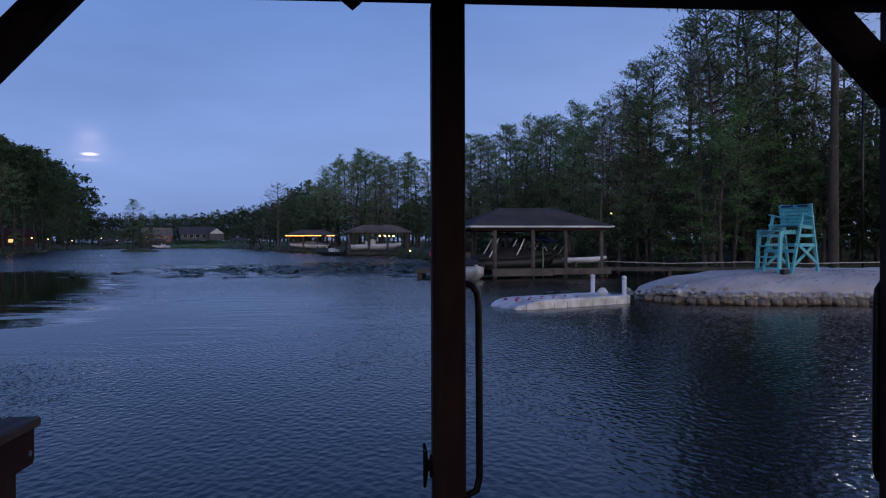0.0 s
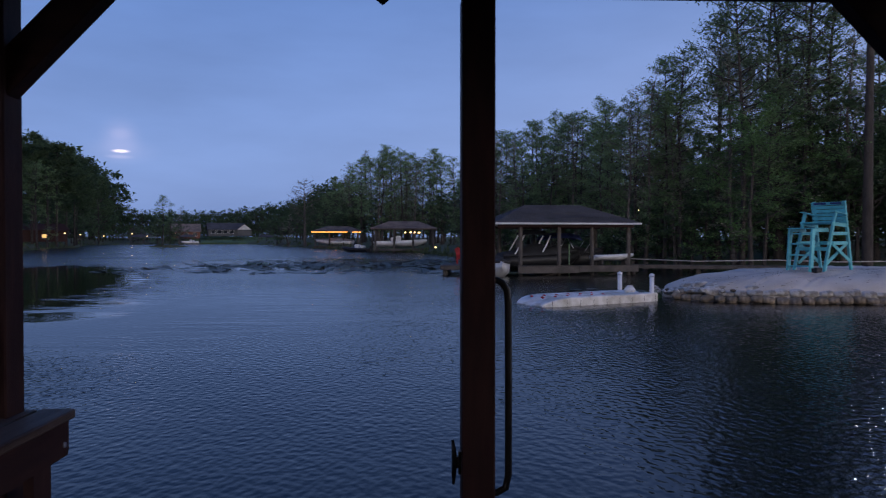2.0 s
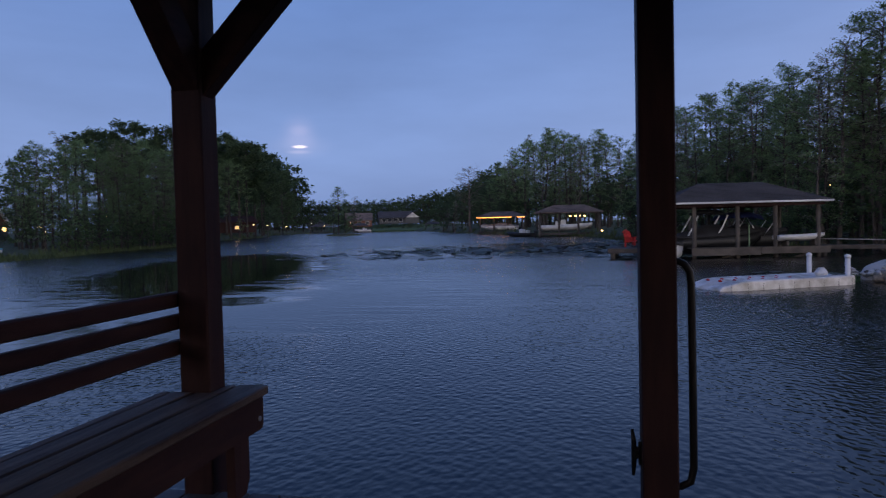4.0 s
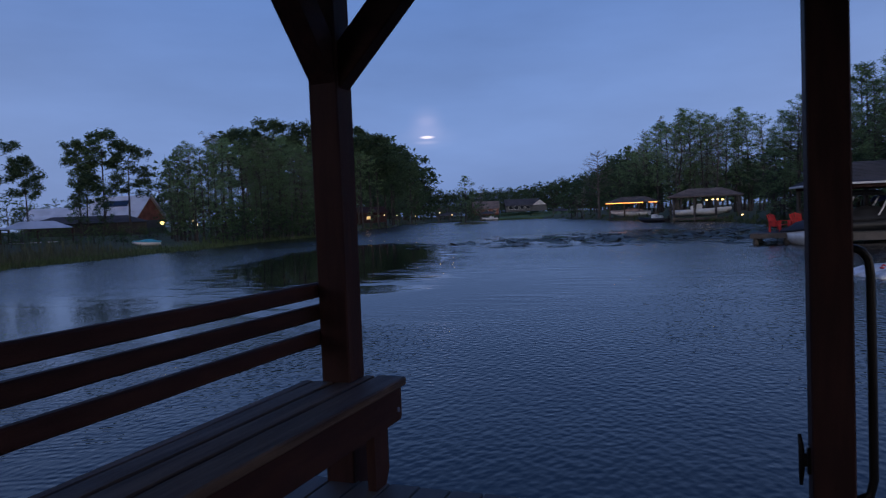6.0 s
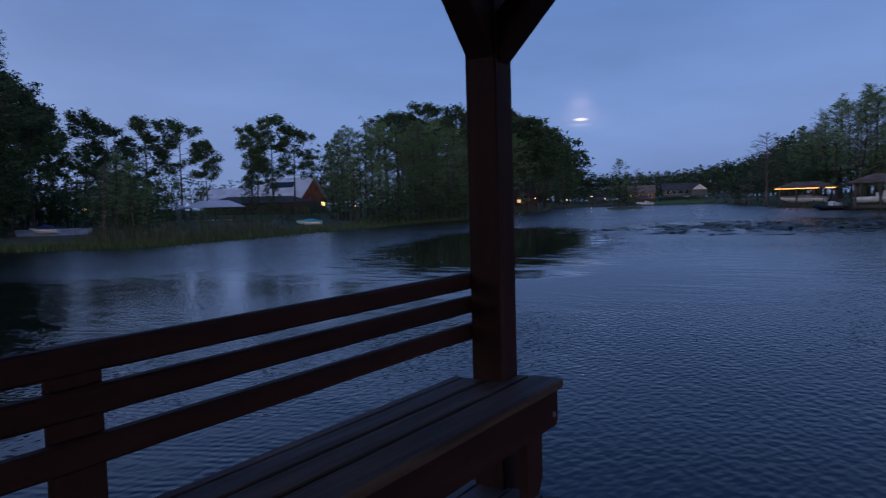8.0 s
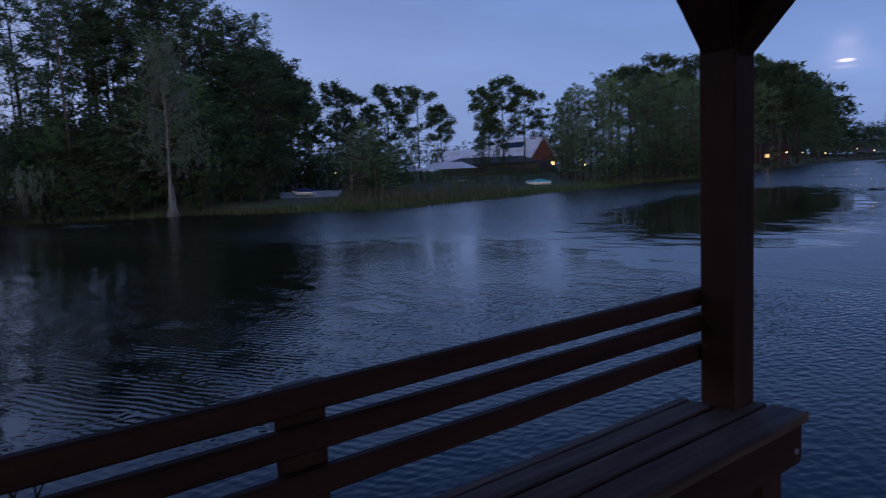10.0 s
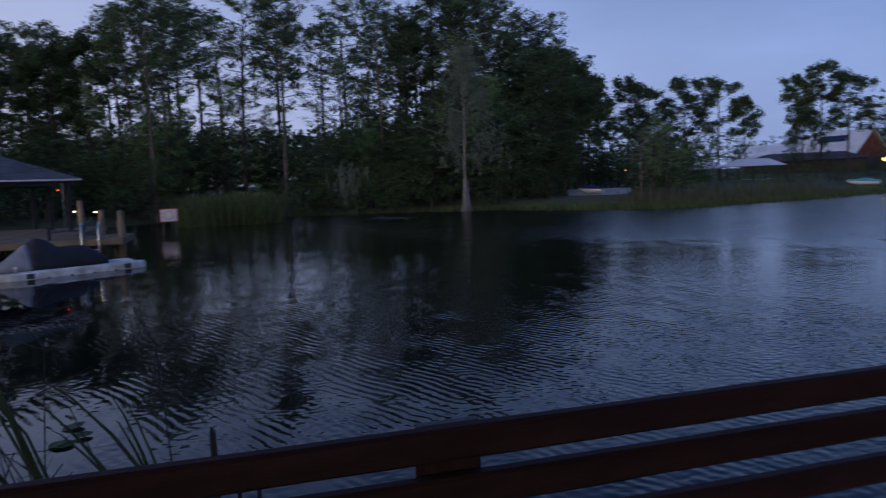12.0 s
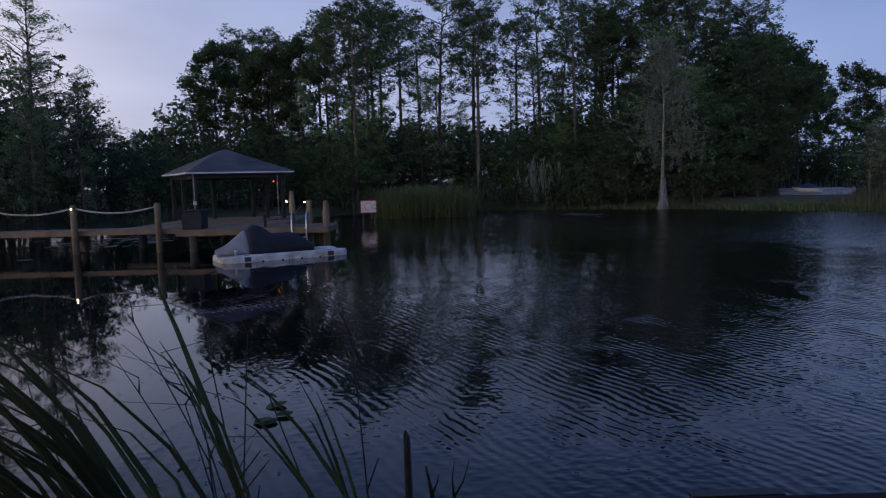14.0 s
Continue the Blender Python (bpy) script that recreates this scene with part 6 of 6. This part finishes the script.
def watercraft(m):
    w = thing("jet_ski", "jet ski under a black and grey fitted cover", "jet ski", m)
    secs = []
    for n, k in enumerate(np.linspace(0, 1, 31)):
        x = (k - 0.5) * 3.2
        half = float(np.interp(k, (0, 0.12, 0.38, 0.8, 1), (0.16, 0.40, 0.56, 0.56, 0.44)))
        top = float(np.interp(k, (0, 0.10, 0.36, 0.41, 0.46, 0.56, 0.64, 0.78, 0.88, 1), (0.16, 0.30, 0.90, 0.93, 0.88, 0.64, 0.62, 0.64, 0.52, 0.22)))
        rim = min(0.22, top * 0.8)
        fold = [0.018 * noise.noise((k * 9, c * 1.9, 2.0)) for c in range(8)]
        secs.append([(x, -half, 0.02), (x, -half - fold[0], rim), (x, -half * 0.62, rim + (top - rim) * 0.62 + fold[1]), (x, -0.13, top + fold[2]), (x, 0.13, top + fold[3]), (x, half * 0.62, rim + (top - rim) * 0.62 + fold[4]), (x, half + fold[5], rim), (x, half, 0.02)])
    part("cover", hull(bmesh.new(), secs[9:]), M["canvas"], w, "black fitted cover")
    part("bow_cover", hull(bmesh.new(), secs[:10]), M["greycanvas"], w, "grey front of the cover")
    return w


watercraft(pose(-23.22, -4.68, 0.172, 0, 0, 117) @ Matrix.Diagonal((0.92, 0.95, 0.94, 1)))

s = thing("warning_sign", "white square sign with red border and ring on posts", "sign", pose(-39, -2.68, 0, 0, 0, 87))
part("panel", box(bmesh.new(), (-0.43, -0.02, 0.70), (0.43, 0.02, 1.36), 0.006), M["fascia"], s)
for lo, hi in (((-0.43, -0.03, 1.325), (0.43, -0.022, 1.36)), ((-0.43, -0.03, 0.70), (0.43, -0.022, 0.735)), ((-0.43, -0.03, 0.737), (-0.395, -0.022, 1.323)), ((0.395, -0.03, 0.737), (0.43, -0.022, 1.323))):
    part("border", box(bmesh.new(), lo, hi), M["red"], s, "red painted border")
for x in (-0.32, 0.32):
    for z in (0.92, 1.14):
        part("mark", box(bmesh.new(), (x - 0.05, -0.028, z - 0.012), (x + 0.05, -0.0215, z + 0.012)), M["barn"], s, "short dark line of unreadable writing")
part("ring", tube(bmesh.new(), [(0.20 * math.cos(a), -0.026, 1.03 + 0.20 * math.sin(a)) for a in np.linspace(0, 6.2832, 25)], 0.012, 6, False), M["red"], s, "red painted ring")
for x in (-0.3, 0.3):
    part("post", box(bmesh.new(), (x - 0.04, 0.022, -1), (x + 0.04, 0.10, 1.3)), M["greywood"], s)


# ---- buildings on the shore ----
def gable_house(name, label, m, w, d, wall_h, roof_h, wall, roof, ends=None, over=0.5):
    """A house with a ridge along x: walls, two roof slopes with thickness, gable ends."""
    h = thing(name, label, "house", m)
    part("wall", box(bmesh.new(), (-w / 2, -d / 2, 0), (w / 2, d / 2, wall_h)), M[wall], h)
    for s in (-1, 1):
        bm = bmesh.new()
        slab(bm, [(s * w / 2, -d / 2, wall_h + 0.004), (s * w / 2, d / 2, wall_h + 0.004), (s * w / 2, 0, wall_h + roof_h)], [(s * (w / 2 - 0.2), -d / 2, wall_h + 0.004), (s * (w / 2 - 0.2), d / 2, wall_h + 0.004), (s * (w / 2 - 0.2), 0, wall_h + roof_h)])
        part("gable", bm, M[ends or wall], h)
        bm = bmesh.new()
        y1, z1 = s * (d / 2 + over), wall_h - over * roof_h / (d / 2)
        slab(bm, [(-w / 2 - over, y1, z1), (w / 2 + over, y1, z1), (w / 2 + over, 0, wall_h + roof_h), (-w / 2 - over, 0, wall_h + roof_h)], [(-w / 2 - over, y1, z1 + 0.2), (w / 2 + over, y1, z1 + 0.2), (w / 2 + over, 0, wall_h + roof_h + 0.2), (-w / 2 - over, 0, wall_h + roof_h + 0.2)])
        part("roof", bm, M[roof], h)
    return h


def window(parent, x, y, z, w, h, lit=False, side="y"):
    fr = part("window", box(bmesh.new(), (x - w / 2 - 0.08, y - 0.05, z - 0.08), (x + w / 2 + 0.08, y + 0.02, z + h + 0.08)), M["fascia"], parent)
    part("pane", box(bmesh.new(), (x - w / 2, y - 0.08, z), (x + w / 2, y - 0.053, z + h)), M["amber" if lit else "glass"], fr)


def at(a, d, z=None, turn=0):
    x, y = polar(a, d)
    return pose(x, y, land(x, y) if z is None else z, 0, 0, a + turn)


# barn-like house with a white metal roof, and its dark screened terrace
b = gable_house("metal_roof_house", "house with a steep white metal roof and red gable", at(44.9, 126, 0.8, -38), 9.6, 8.0, 2.7, 3.8, "stucco", "metalroof", "barn")
part("solar_panel", board(bmesh.new(), (-2.8, -1.45, 5.46), (2.2, -1.45, 5.46), 1.3, 0.06, (0, -0.7, 0.72)), M["glass"], b, "dark solar panels on the roof")
window(b, 3.0, -4.0, 0.9, 1.2, 1.3, True)
b = gable_house("house_wing", "low wing of the house with a white metal roof", at(48.3, 131, 0.8, -20), 11, 9, 2.4, 2.6, "stucco", "metalroof")
b = thing("screened_terrace", "long low dark screened terrace with a shallow grey roof", "terrace", at(46.6, 119, 0.7))
part("screen_wall", box(bmesh.new(), (-9, -3, 0), (6.5, 3, 2.5)), M["dark"], b)
part("roof", slab(bmesh.new(), [(-9.5, -3.6, 2.51), (7, -3.6, 2.51), (7, 3.6, 2.51), (-9.5, 3.6, 2.51)], [(-6.0, -0.5, 3.6), (4.0, -0.5, 3.6), (4.0, 0.5, 3.6), (-6.0, 0.5, 3.6)]), M["shingle"], b)
for k in range(9):
    part("post", box(bmesh.new(), (-8.9 + k * 1.9, -3.08, 0), (-8.78 + k * 1.9, -3.01, 2.5)), M["greywood"], b)
b = thing("dock_shelter", "low shelter with a pale flat metal roof on posts", "shelter", at(50.5, 88, 0.5))
part("roof", slab(bmesh.new(), [(-3.4, -2.2, 2.06), (3.4, -2.2, 2.06), (3.4, 2.2, 2.06), (-3.4, 2.2, 2.06)], [(-1.6, -0.2, 2.85), (1.6, -0.2, 2.85), (1.6, 0.2, 2.85), (-1.6, 0.2, 2.85)]), M["metalroof"], b)
for x in (-3.3, 0, 3.3):
    part("post", box(bmesh.new(), (x - 0.08, -1.8, -0.5), (x + 0.08, -1.64, 2.04)), M["stain_z"], b)
for x in (-2.6, -1.0, 0.9):
    part("bench_top", box(bmesh.new(), (x, -1.6, 0.55), (x + 1.3, -1.2, 0.65)), M["fascia"], b)
b = thing("dock_shelter", "small pale-roofed shelter beside the reeds", "shelter", at(53.4, 90, 0.5))
part("roof", slab(bmesh.new(), [(-2, -2, 1.95), (2, -2, 1.95), (2, 2, 1.95), (-2, 2, 1.95)], [(-0.3, -0.3, 2.7), (0.3, -0.3, 2.7), (0.3, 0.3, 2.7), (-0.3, 0.3, 2.7)]), M["metalroof"], b)
for x in (-1.8, 1.8):
    part("post", box(bmesh.new(), (x - 0.08, -1.8, -0.5), (x + 0.08, -1.64, 1.94)), M["stain_z"], b)
flat = Matrix.Diagonal((1, 1, 0.42, 1))
boat(at(43.55, 72, None, 84) @ flat, 2.5, 1.1, "rowing_boat", "small white and turquoise boat lying on the grass bank", "white", console=False, cover="teal")
boat(at(62.0, 61.5, None, 70) @ pose(0, 0, 0.12) @ flat, 2.1, 0.9, "small_boat", "small white and blue boat drawn up on pale sand", "white", console=False, cover="bluecanvas")
bm = bmesh.new()
ring = [(*polar(a, 58.5 + 0.5 * math.sin(a * 9)), 0.48) for a in np.linspace(59.3, 63.6, 14)] + [(*polar(a, 67), 1.0) for a in np.linspace(63.8, 59.0, 14)]
slab(bm, [(x, y, -0.3) for x, y, z in ring], ring)
tagged(part("sand_patch", bm, M["sand"]), "pale sandy landing on the bank among the trees", "beach", kind="structure")


def glow(a, d, z, size, label="small warm lamp glowing among the trees"):
    t = thing("outdoor_lamp", label, "lamp", pose(*polar(a, d), z, 0, 0, a), group="outdoor lamps on the shore")
    part("bulb", tube(bmesh.new(), [(0, 0, -size), (0, 0, -size * 0.5), (0, 0, size * 0.5), (0, 0, size)], [size * 0.4, size, size, size * 0.4], 10), M["lamp"], t)
    part("bracket", box(bmesh.new(), (-0.05, size * 1.05, -z), (0.05, size * 1.05 + 0.1, size)), M["bronze"], t)


for a, d, z, sz in ((42.3, 118, 2.9, 0.30), (40.2, 112, 3.0, 0.16), (39.9, 112, 2.4, 0.14), (36.0, 105, 4.2, 0.12), (59.4, 74, 2.6, 0.10), (28.9, 160, 3.6, 0.28), (28.2, 160, 2.2, 0.15), (-17.5, 64, 4.5, 0.08), (-26.9, 62, 5.4, 0.08), (-33.0, 66, 6.5, 0.08), (-1.6, 107.6, 0.7, 0.16), (21.2, 296, 4.0, 0.17), (20.2, 288, 3.0, 0.14), (18.2, 316, 4.2, 0.15), (23.1, 286, 3.0, 0.15), (25.6, 176, 3.2, 0.12), (24.6, 186, 3.0, 0.10)):
    glow(a, d, z, sz)

f = thing("flood_lamp", "bright white flood lamp on a tall post at the bank", "lamp", pose(*polar(-34.8, 44.2), 1.7, 0, 0, -34.8))
part("pole", tube(bmesh.new(), [(0, 0, -2.2), (0, 0, 10.1)], 0.06, 8), M["bronze"], f)
part("head", box(bmesh.new(), (-0.16, -0.18, 10.1), (0.16, 0.02, 10.38), 0.03), M["bronze"], f)
part("lens", box(bmesh.new(), (-0.13, -0.2, 10.17), (0.13, -0.184, 10.32)), M["flood"], f, "glowing white lens")

# far shore: lawn, houses, docks
bm = bmesh.new()
ring = [(*polar(a, 297), 0.55) for a in np.linspace(9.5, 17.5, 14)] + [(*polar(a, 340), 3.0) for a in np.linspace(17.5, 9.5, 14)]
slab(bm, [(x, y, -1.0) for x, y, z in ring], ring)
tagged(part("lawn", bm, M["lawn"]), "mown green lawn sloping to the far shore", "lawn", kind="structure")
h = gable_house("far_house", "single-storey house with dark roof and white gable wing", at(14.7, 325, 3.4, 4), 14, 11, 2.6, 2.7, "stucco", "shingle")
for x in (-5, -2.5, 0, 2.5):
    window(h, x, -5.5, 0.9, 1.6, 1.4)
h = gable_house("far_house_wing", "white gable end of a house beside the lawn", at(13.3, 322, 3.4, 94), 7, 6, 2.6, 2.2, "stucco", "shingle", "fascia")
h = gable_house("far_house", "peach stucco house with a brown hipped roof", at(17.5, 322, 2.2, 2), 11, 9, 3.0, 3.0, "peach", "brownroof")
for x in (-3.5, 0, 3.5):
    window(h, x, -4.5, 1.0, 1.5, 1.3)
h = gable_house("far_house", "small pale house half hidden by trees", at(20.9, 330, 1.5, 60), 5, 5, 3.0, 2.4, "stucco", "shingle")
h = gable_house("far_house", "low house among the trees on the point", at(28.0, 186, 1.4, 10), 15, 9, 2.5, 1.4, "stain", "stain")
for x in (-5, -2, 3):
    window(h, x, -4.5, 0.9, 1.0, 0.7, x == 3)
for a, d, w in ((20.4, 290, 10.0), (11.6, 292, 7.0), (17.4, 290, 6.5)):
    h = thing("far_dock", "small roofed dock on the far shore", "dock", at(a, d, 0))
    part("roof", slab(bmesh.new(), [(-w / 2, -2.5, 2.7), (w / 2, -2.5, 2.7), (w / 2, 2.5, 2.7), (-w / 2, 2.5, 2.7)], [(-w / 4, -0.2, 3.7), (w / 4, -0.2, 3.7), (w / 4, 0.2, 3.7), (-w / 4, 0.2, 3.7)]), M["shingle"], h)
    pilings(h, [(x * w / 2, y) for x in (-0.9, 0, 0.9) for y in (-2.2, 2.2)], 2.69, 0.15)
    part("platform", box(bmesh.new(), (-w / 2, -2.4, 0.4), (w / 2, 2.4, 0.6)), M["greywood"], h)
boat(at(17.2, 288, 0.1, 85), 6.5, 2.3, label="white motor boat moored at the far dock")

# islet with cypresses
bm = bmesh.new()
bmesh.ops.create_icosphere(bm, subdivisions=3, radius=1.0)
for v in bm.verts:
    v.co = Vector((v.co.x * 5.0, v.co.y * 2.4, v.co.z * 0.55 + 0.1 * noise.noise(v.co * 3)))
tagged(part("islet", bm, M["soil"], m=pose(*polar(18.7, 189), 0)), "tiny overgrown islet in the lake", "islet", kind="structure")


# ---- small dock with red chairs ----
def small_dock():
    d = thing("small_dock", "low grey timber dock on short posts", "dock", pose(1.4, 39.6, 0, 0, 0, -6))
    planks(d, 0.0, 3.4, 0.0, 3.2, 0.55)
    part("edge_board", box(bmesh.new(), (0, -0.05, 0.30), (3.4, -0.005, 0.545)), M["greywood"], d)
    pilings(d, [(0.25, 0.2), (1.7, 0.2), (3.2, 0.2), (0.25, 3.0), (3.2, 3.0)], 0.50, 0.14)
    pilings(d, [(2.95, -0.25)], 1.45, 0.14)
    c = thing("red_chair", "red slatted garden armchair on the dock", "chair", pose(2.9, 41.3, 0.555, 0, 0, 50), group="red garden chairs")
    for k in range(5):
        part("back_slat", board(bmesh.new(), (-0.24 + k * 0.12, 0.28, 0.30), (-0.26 + k * 0.13, 0.55, 0.98 - 0.04 * abs(k - 2)), 0.105, 0.02, (0, -1, 0.3)), M["red"], c)
        part("seat_slat", board(bmesh.new(), (-0.30, -0.28 + k * 0.13, 0.40 - k * 0.03), (0.30, -0.28 + k * 0.13, 0.40 - k * 0.03), 0.11, 0.02), M["red"], c)
    for s in (-1, 1):
        part("arm", board(bmesh.new(), (s * 0.36, -0.38, 0.58), (s * 0.36, 0.38, 0.56), 0.13, 0.025), M["red"], c)
        part("leg", box(bmesh.new(), (s * 0.34 - 0.02, -0.34, 0), (s * 0.34 + 0.02, -0.24, 0.565)), M["red"], c)
        part("leg", box(bmesh.new(), (s * 0.34 - 0.02, 0.28, 0), (s * 0.34 + 0.02, 0.38, 0.545)), M["red"], c)
    copy_thing(c, pose(3.9, 41.6, 0.555, 0, 0, 20))


small_dock()
w = thing("walkway", "long low timber walkway from the boathouse to the bank", "dock", pose(11.9, 40.2, 0, 0, 0, -18))
planks(w, 0.0, 15.0, 0.0, 1.1, 0.55, 0.3)
part("edge_board", box(bmesh.new(), (0, -0.05, 0.36), (15, -0.005, 0.545)), M["greywood"], w)
pilings(w, [(x, 0.2) for x in (0.5, 4, 7.5, 11, 14.5)], 0.5, 0.12)
part("hand_rail", tube(bmesh.new(), [(0, 0.05, 0.9), (4, 0.05, 0.78), (8, 0.05, 0.88), (11, 0.05, 0.8), (15, 0.05, 0.9)], 0.03, 6), M["rope"], w)


# ---- grasses and stems beside the dock ----
def blade(name, label, pts, wide, mat, group):
    """One arching grass blade, folded along its middle, through four points."""
    t = thing(name, label, "grass", group=group)
    bm = bmesh.new()
    rows = []
    P = [Vector(p) for p in pts]
    for k in np.linspace(0, 1, 9):
        a = P[0] * (1 - k) ** 3 + P[1] * 3 * k * (1 - k) ** 2 + P[2] * 3 * k * k * (1 - k) + P[3] * k ** 3
        w = wide * (1 - k ** 1.6) + 0.001
        side = (P[3] - P[0]).cross(Vector((1, 0, 0.15))).normalized()
        rows.append([bm.verts.new(a - side * w), bm.verts.new(a + Vector((-w * 0.5, 0, 0))), bm.verts.new(a + side * w)])
    for p, q in zip(rows, rows[1:]):
        for i in (0, 1):
            bm.faces.new((p[i], p[i + 1], q[i + 1], q[i]))
    part("leaf", bm, M[mat], t)



def stem(label, pts, radii, mat, twigs=()):
    t = thing("dead_stem", label, "stem", group="dead stems beside the dock")
    part("stalk", tube(bmesh.new(), pts, radii, 7), M[mat], t)
    for tw in twigs:
        part("twig", tube(bmesh.new(), tw, [0.005, 0.003, 0.001][: len(tw)], 5), M[mat], t)


BLADES = (
    (-2.95, 0.00, -0.46, 2.01, -0.45, 1.92, 0.017), (-2.95, 0.02, -0.36, 1.64, -0.44, 1.73, 0.010), (-2.95, -0.20, -0.02, 1.46, -0.54, 1.77, 0.010), (-2.95, 0.21, 0.11, 1.36, -0.03, 1.60, 0.012), (-2.96, 0.25, 0.12, 1.34, 0.02, 1.56, 0.010),
    (-2.95, 0.40, 0.03, 1.50, -0.23, 1.65, 0.013), (-2.94, 0.37, -0.20, 1.62, -0.23, 1.55, 0.011), (-2.97, 0.42, -0.20, 1.52, -0.20, 1.46, 0.008), (-2.95, -0.05, -0.29, 1.72, -0.43, 1.64, 0.008), (-2.93, 0.33, -0.02, 1.56, 0.00, 1.48, 0.009),
    (-2.50, 0.08, -0.04, 1.66, -0.60, 1.81, 0.013), (-2.50, -0.18, -0.01, 1.62, -0.51, 1.66, 0.010))
rb = random.Random(33)
more = [(-2.40 - 0.35 * rb.random(), -0.20 + 0.16 * rb.random(), -0.30 - 0.22 * rb.random(), 1.48 + 0.24 * rb.random(), -0.75 - 0.25 * rb.random(), 1.55 + 0.32 * rb.random(), 0.012 + 0.013 * rb.random()) for i in range(34)]
for x, y0, y1, z1, y2, z2, w in BLADES + tuple(more):
    blade("grass_blade", "long arching green grass blade beside the dock", [(x + 0.05, y0 + 0.10, -0.2), (x + 0.02, y0, 0.8), (x, y1 + 0.02, z1), (x - 0.05, y2, z2)], w, "blade", "grass blades beside the dock")
stem("broken brown stalk standing in the water", [(-3.6, 0.28, -0.3), (-3.6, 0.275, 0.7), (-3.6, 0.27, 1.19), (-3.6, 0.265, 1.22)], [0.020, 0.018, 0.014, 0.004], "bark")
stem("forked dead twig in the water", [(-3.4, 0.43, -0.3), (-3.4, 0.44, 0.8), (-3.4, 0.445, 1.03)], [0.012, 0.011, 0.009], "bark", [[(-3.4, 0.445, 1.03), (-3.4, 0.44, 1.10), (-3.4, 0.45, 1.17)], [(-3.4, 0.445, 1.03), (-3.4, 0.48, 1.09), (-3.4, 0.505, 1.17)]])
stem("bent dead twig in the water", [(-3.4, 0.39, -0.3), (-3.4, 0.375, 0.8), (-3.4, 0.365, 1.04), (-3.4, 0.345, 1.15)], [0.011, 0.010, 0.009, 0.004], "bark", [[(-3.4, 0.365, 1.04), (-3.4, 0.385, 1.09), (-3.4, 0.39, 1.12)]])
# loose brushwood hanging over the water behind the blades
r = random.Random(12)
for i in range(16):
    y, z, x = r.uniform(-1.3, 0.0), r.uniform(0.9, 1.55), -3.5 - r.random()
    a = (x, y + 0.2, z - 0.7)
    b = (x - 0.1, y + r.uniform(-0.25, 0.25), z)
    c = (x - 0.15, y + r.uniform(-0.45, 0.35), z + r.uniform(-0.05, 0.25))
    base = (x + 0.05, y + 0.3, -0.25)
    stem("thin bare brushwood twig beside the dock", [base, a, b, c], [0.006, 0.004, 0.003, 0.001], "bark", [[b, (b[0], b[1] + r.uniform(-0.12, 0.12), b[2] + 0.08), (b[0], b[1] + r.uniform(-0.25, 0.25), b[2] + r.uniform(-0.02, 0.2))], [a, (a[0], a[1] + r.uniform(-0.15, 0.15), a[2] + 0.15)]])
# small leaves and broken stems adrift on the still water
r = random.Random(41)
vs, fs = [], []
for i in range(110):
    cx, cy, sp = ((-6.6, -1.6, 0.9), (-5.4, -1.2, 0.5), (-9.0, -2.4, 1.4))[i % 3]
    x, y, q, a, n = r.gauss(cx, sp), r.gauss(cy, sp * 0.6), r.uniform(0.007, 0.024), r.uniform(0, 6.283), len(vs)
    long = r.choice((1.0, 1.3, 2.2))
    for j in range(5):
        b = 1.2566 * j
        u, w = math.cos(b) * q * long, math.sin(b) * q * 0.5
        vs.append((x + u * math.cos(a) - w * math.sin(a), y + u * math.sin(a) + w * math.cos(a), 0.006 + 0.006 * r.random()))
    fs.append(tuple(range(n, n + 5)))
tagged(arrays("floating_leaves", vs, fs, M["bark"]), "small dead leaves and stems adrift on still water", "leaves", kind="stuff")
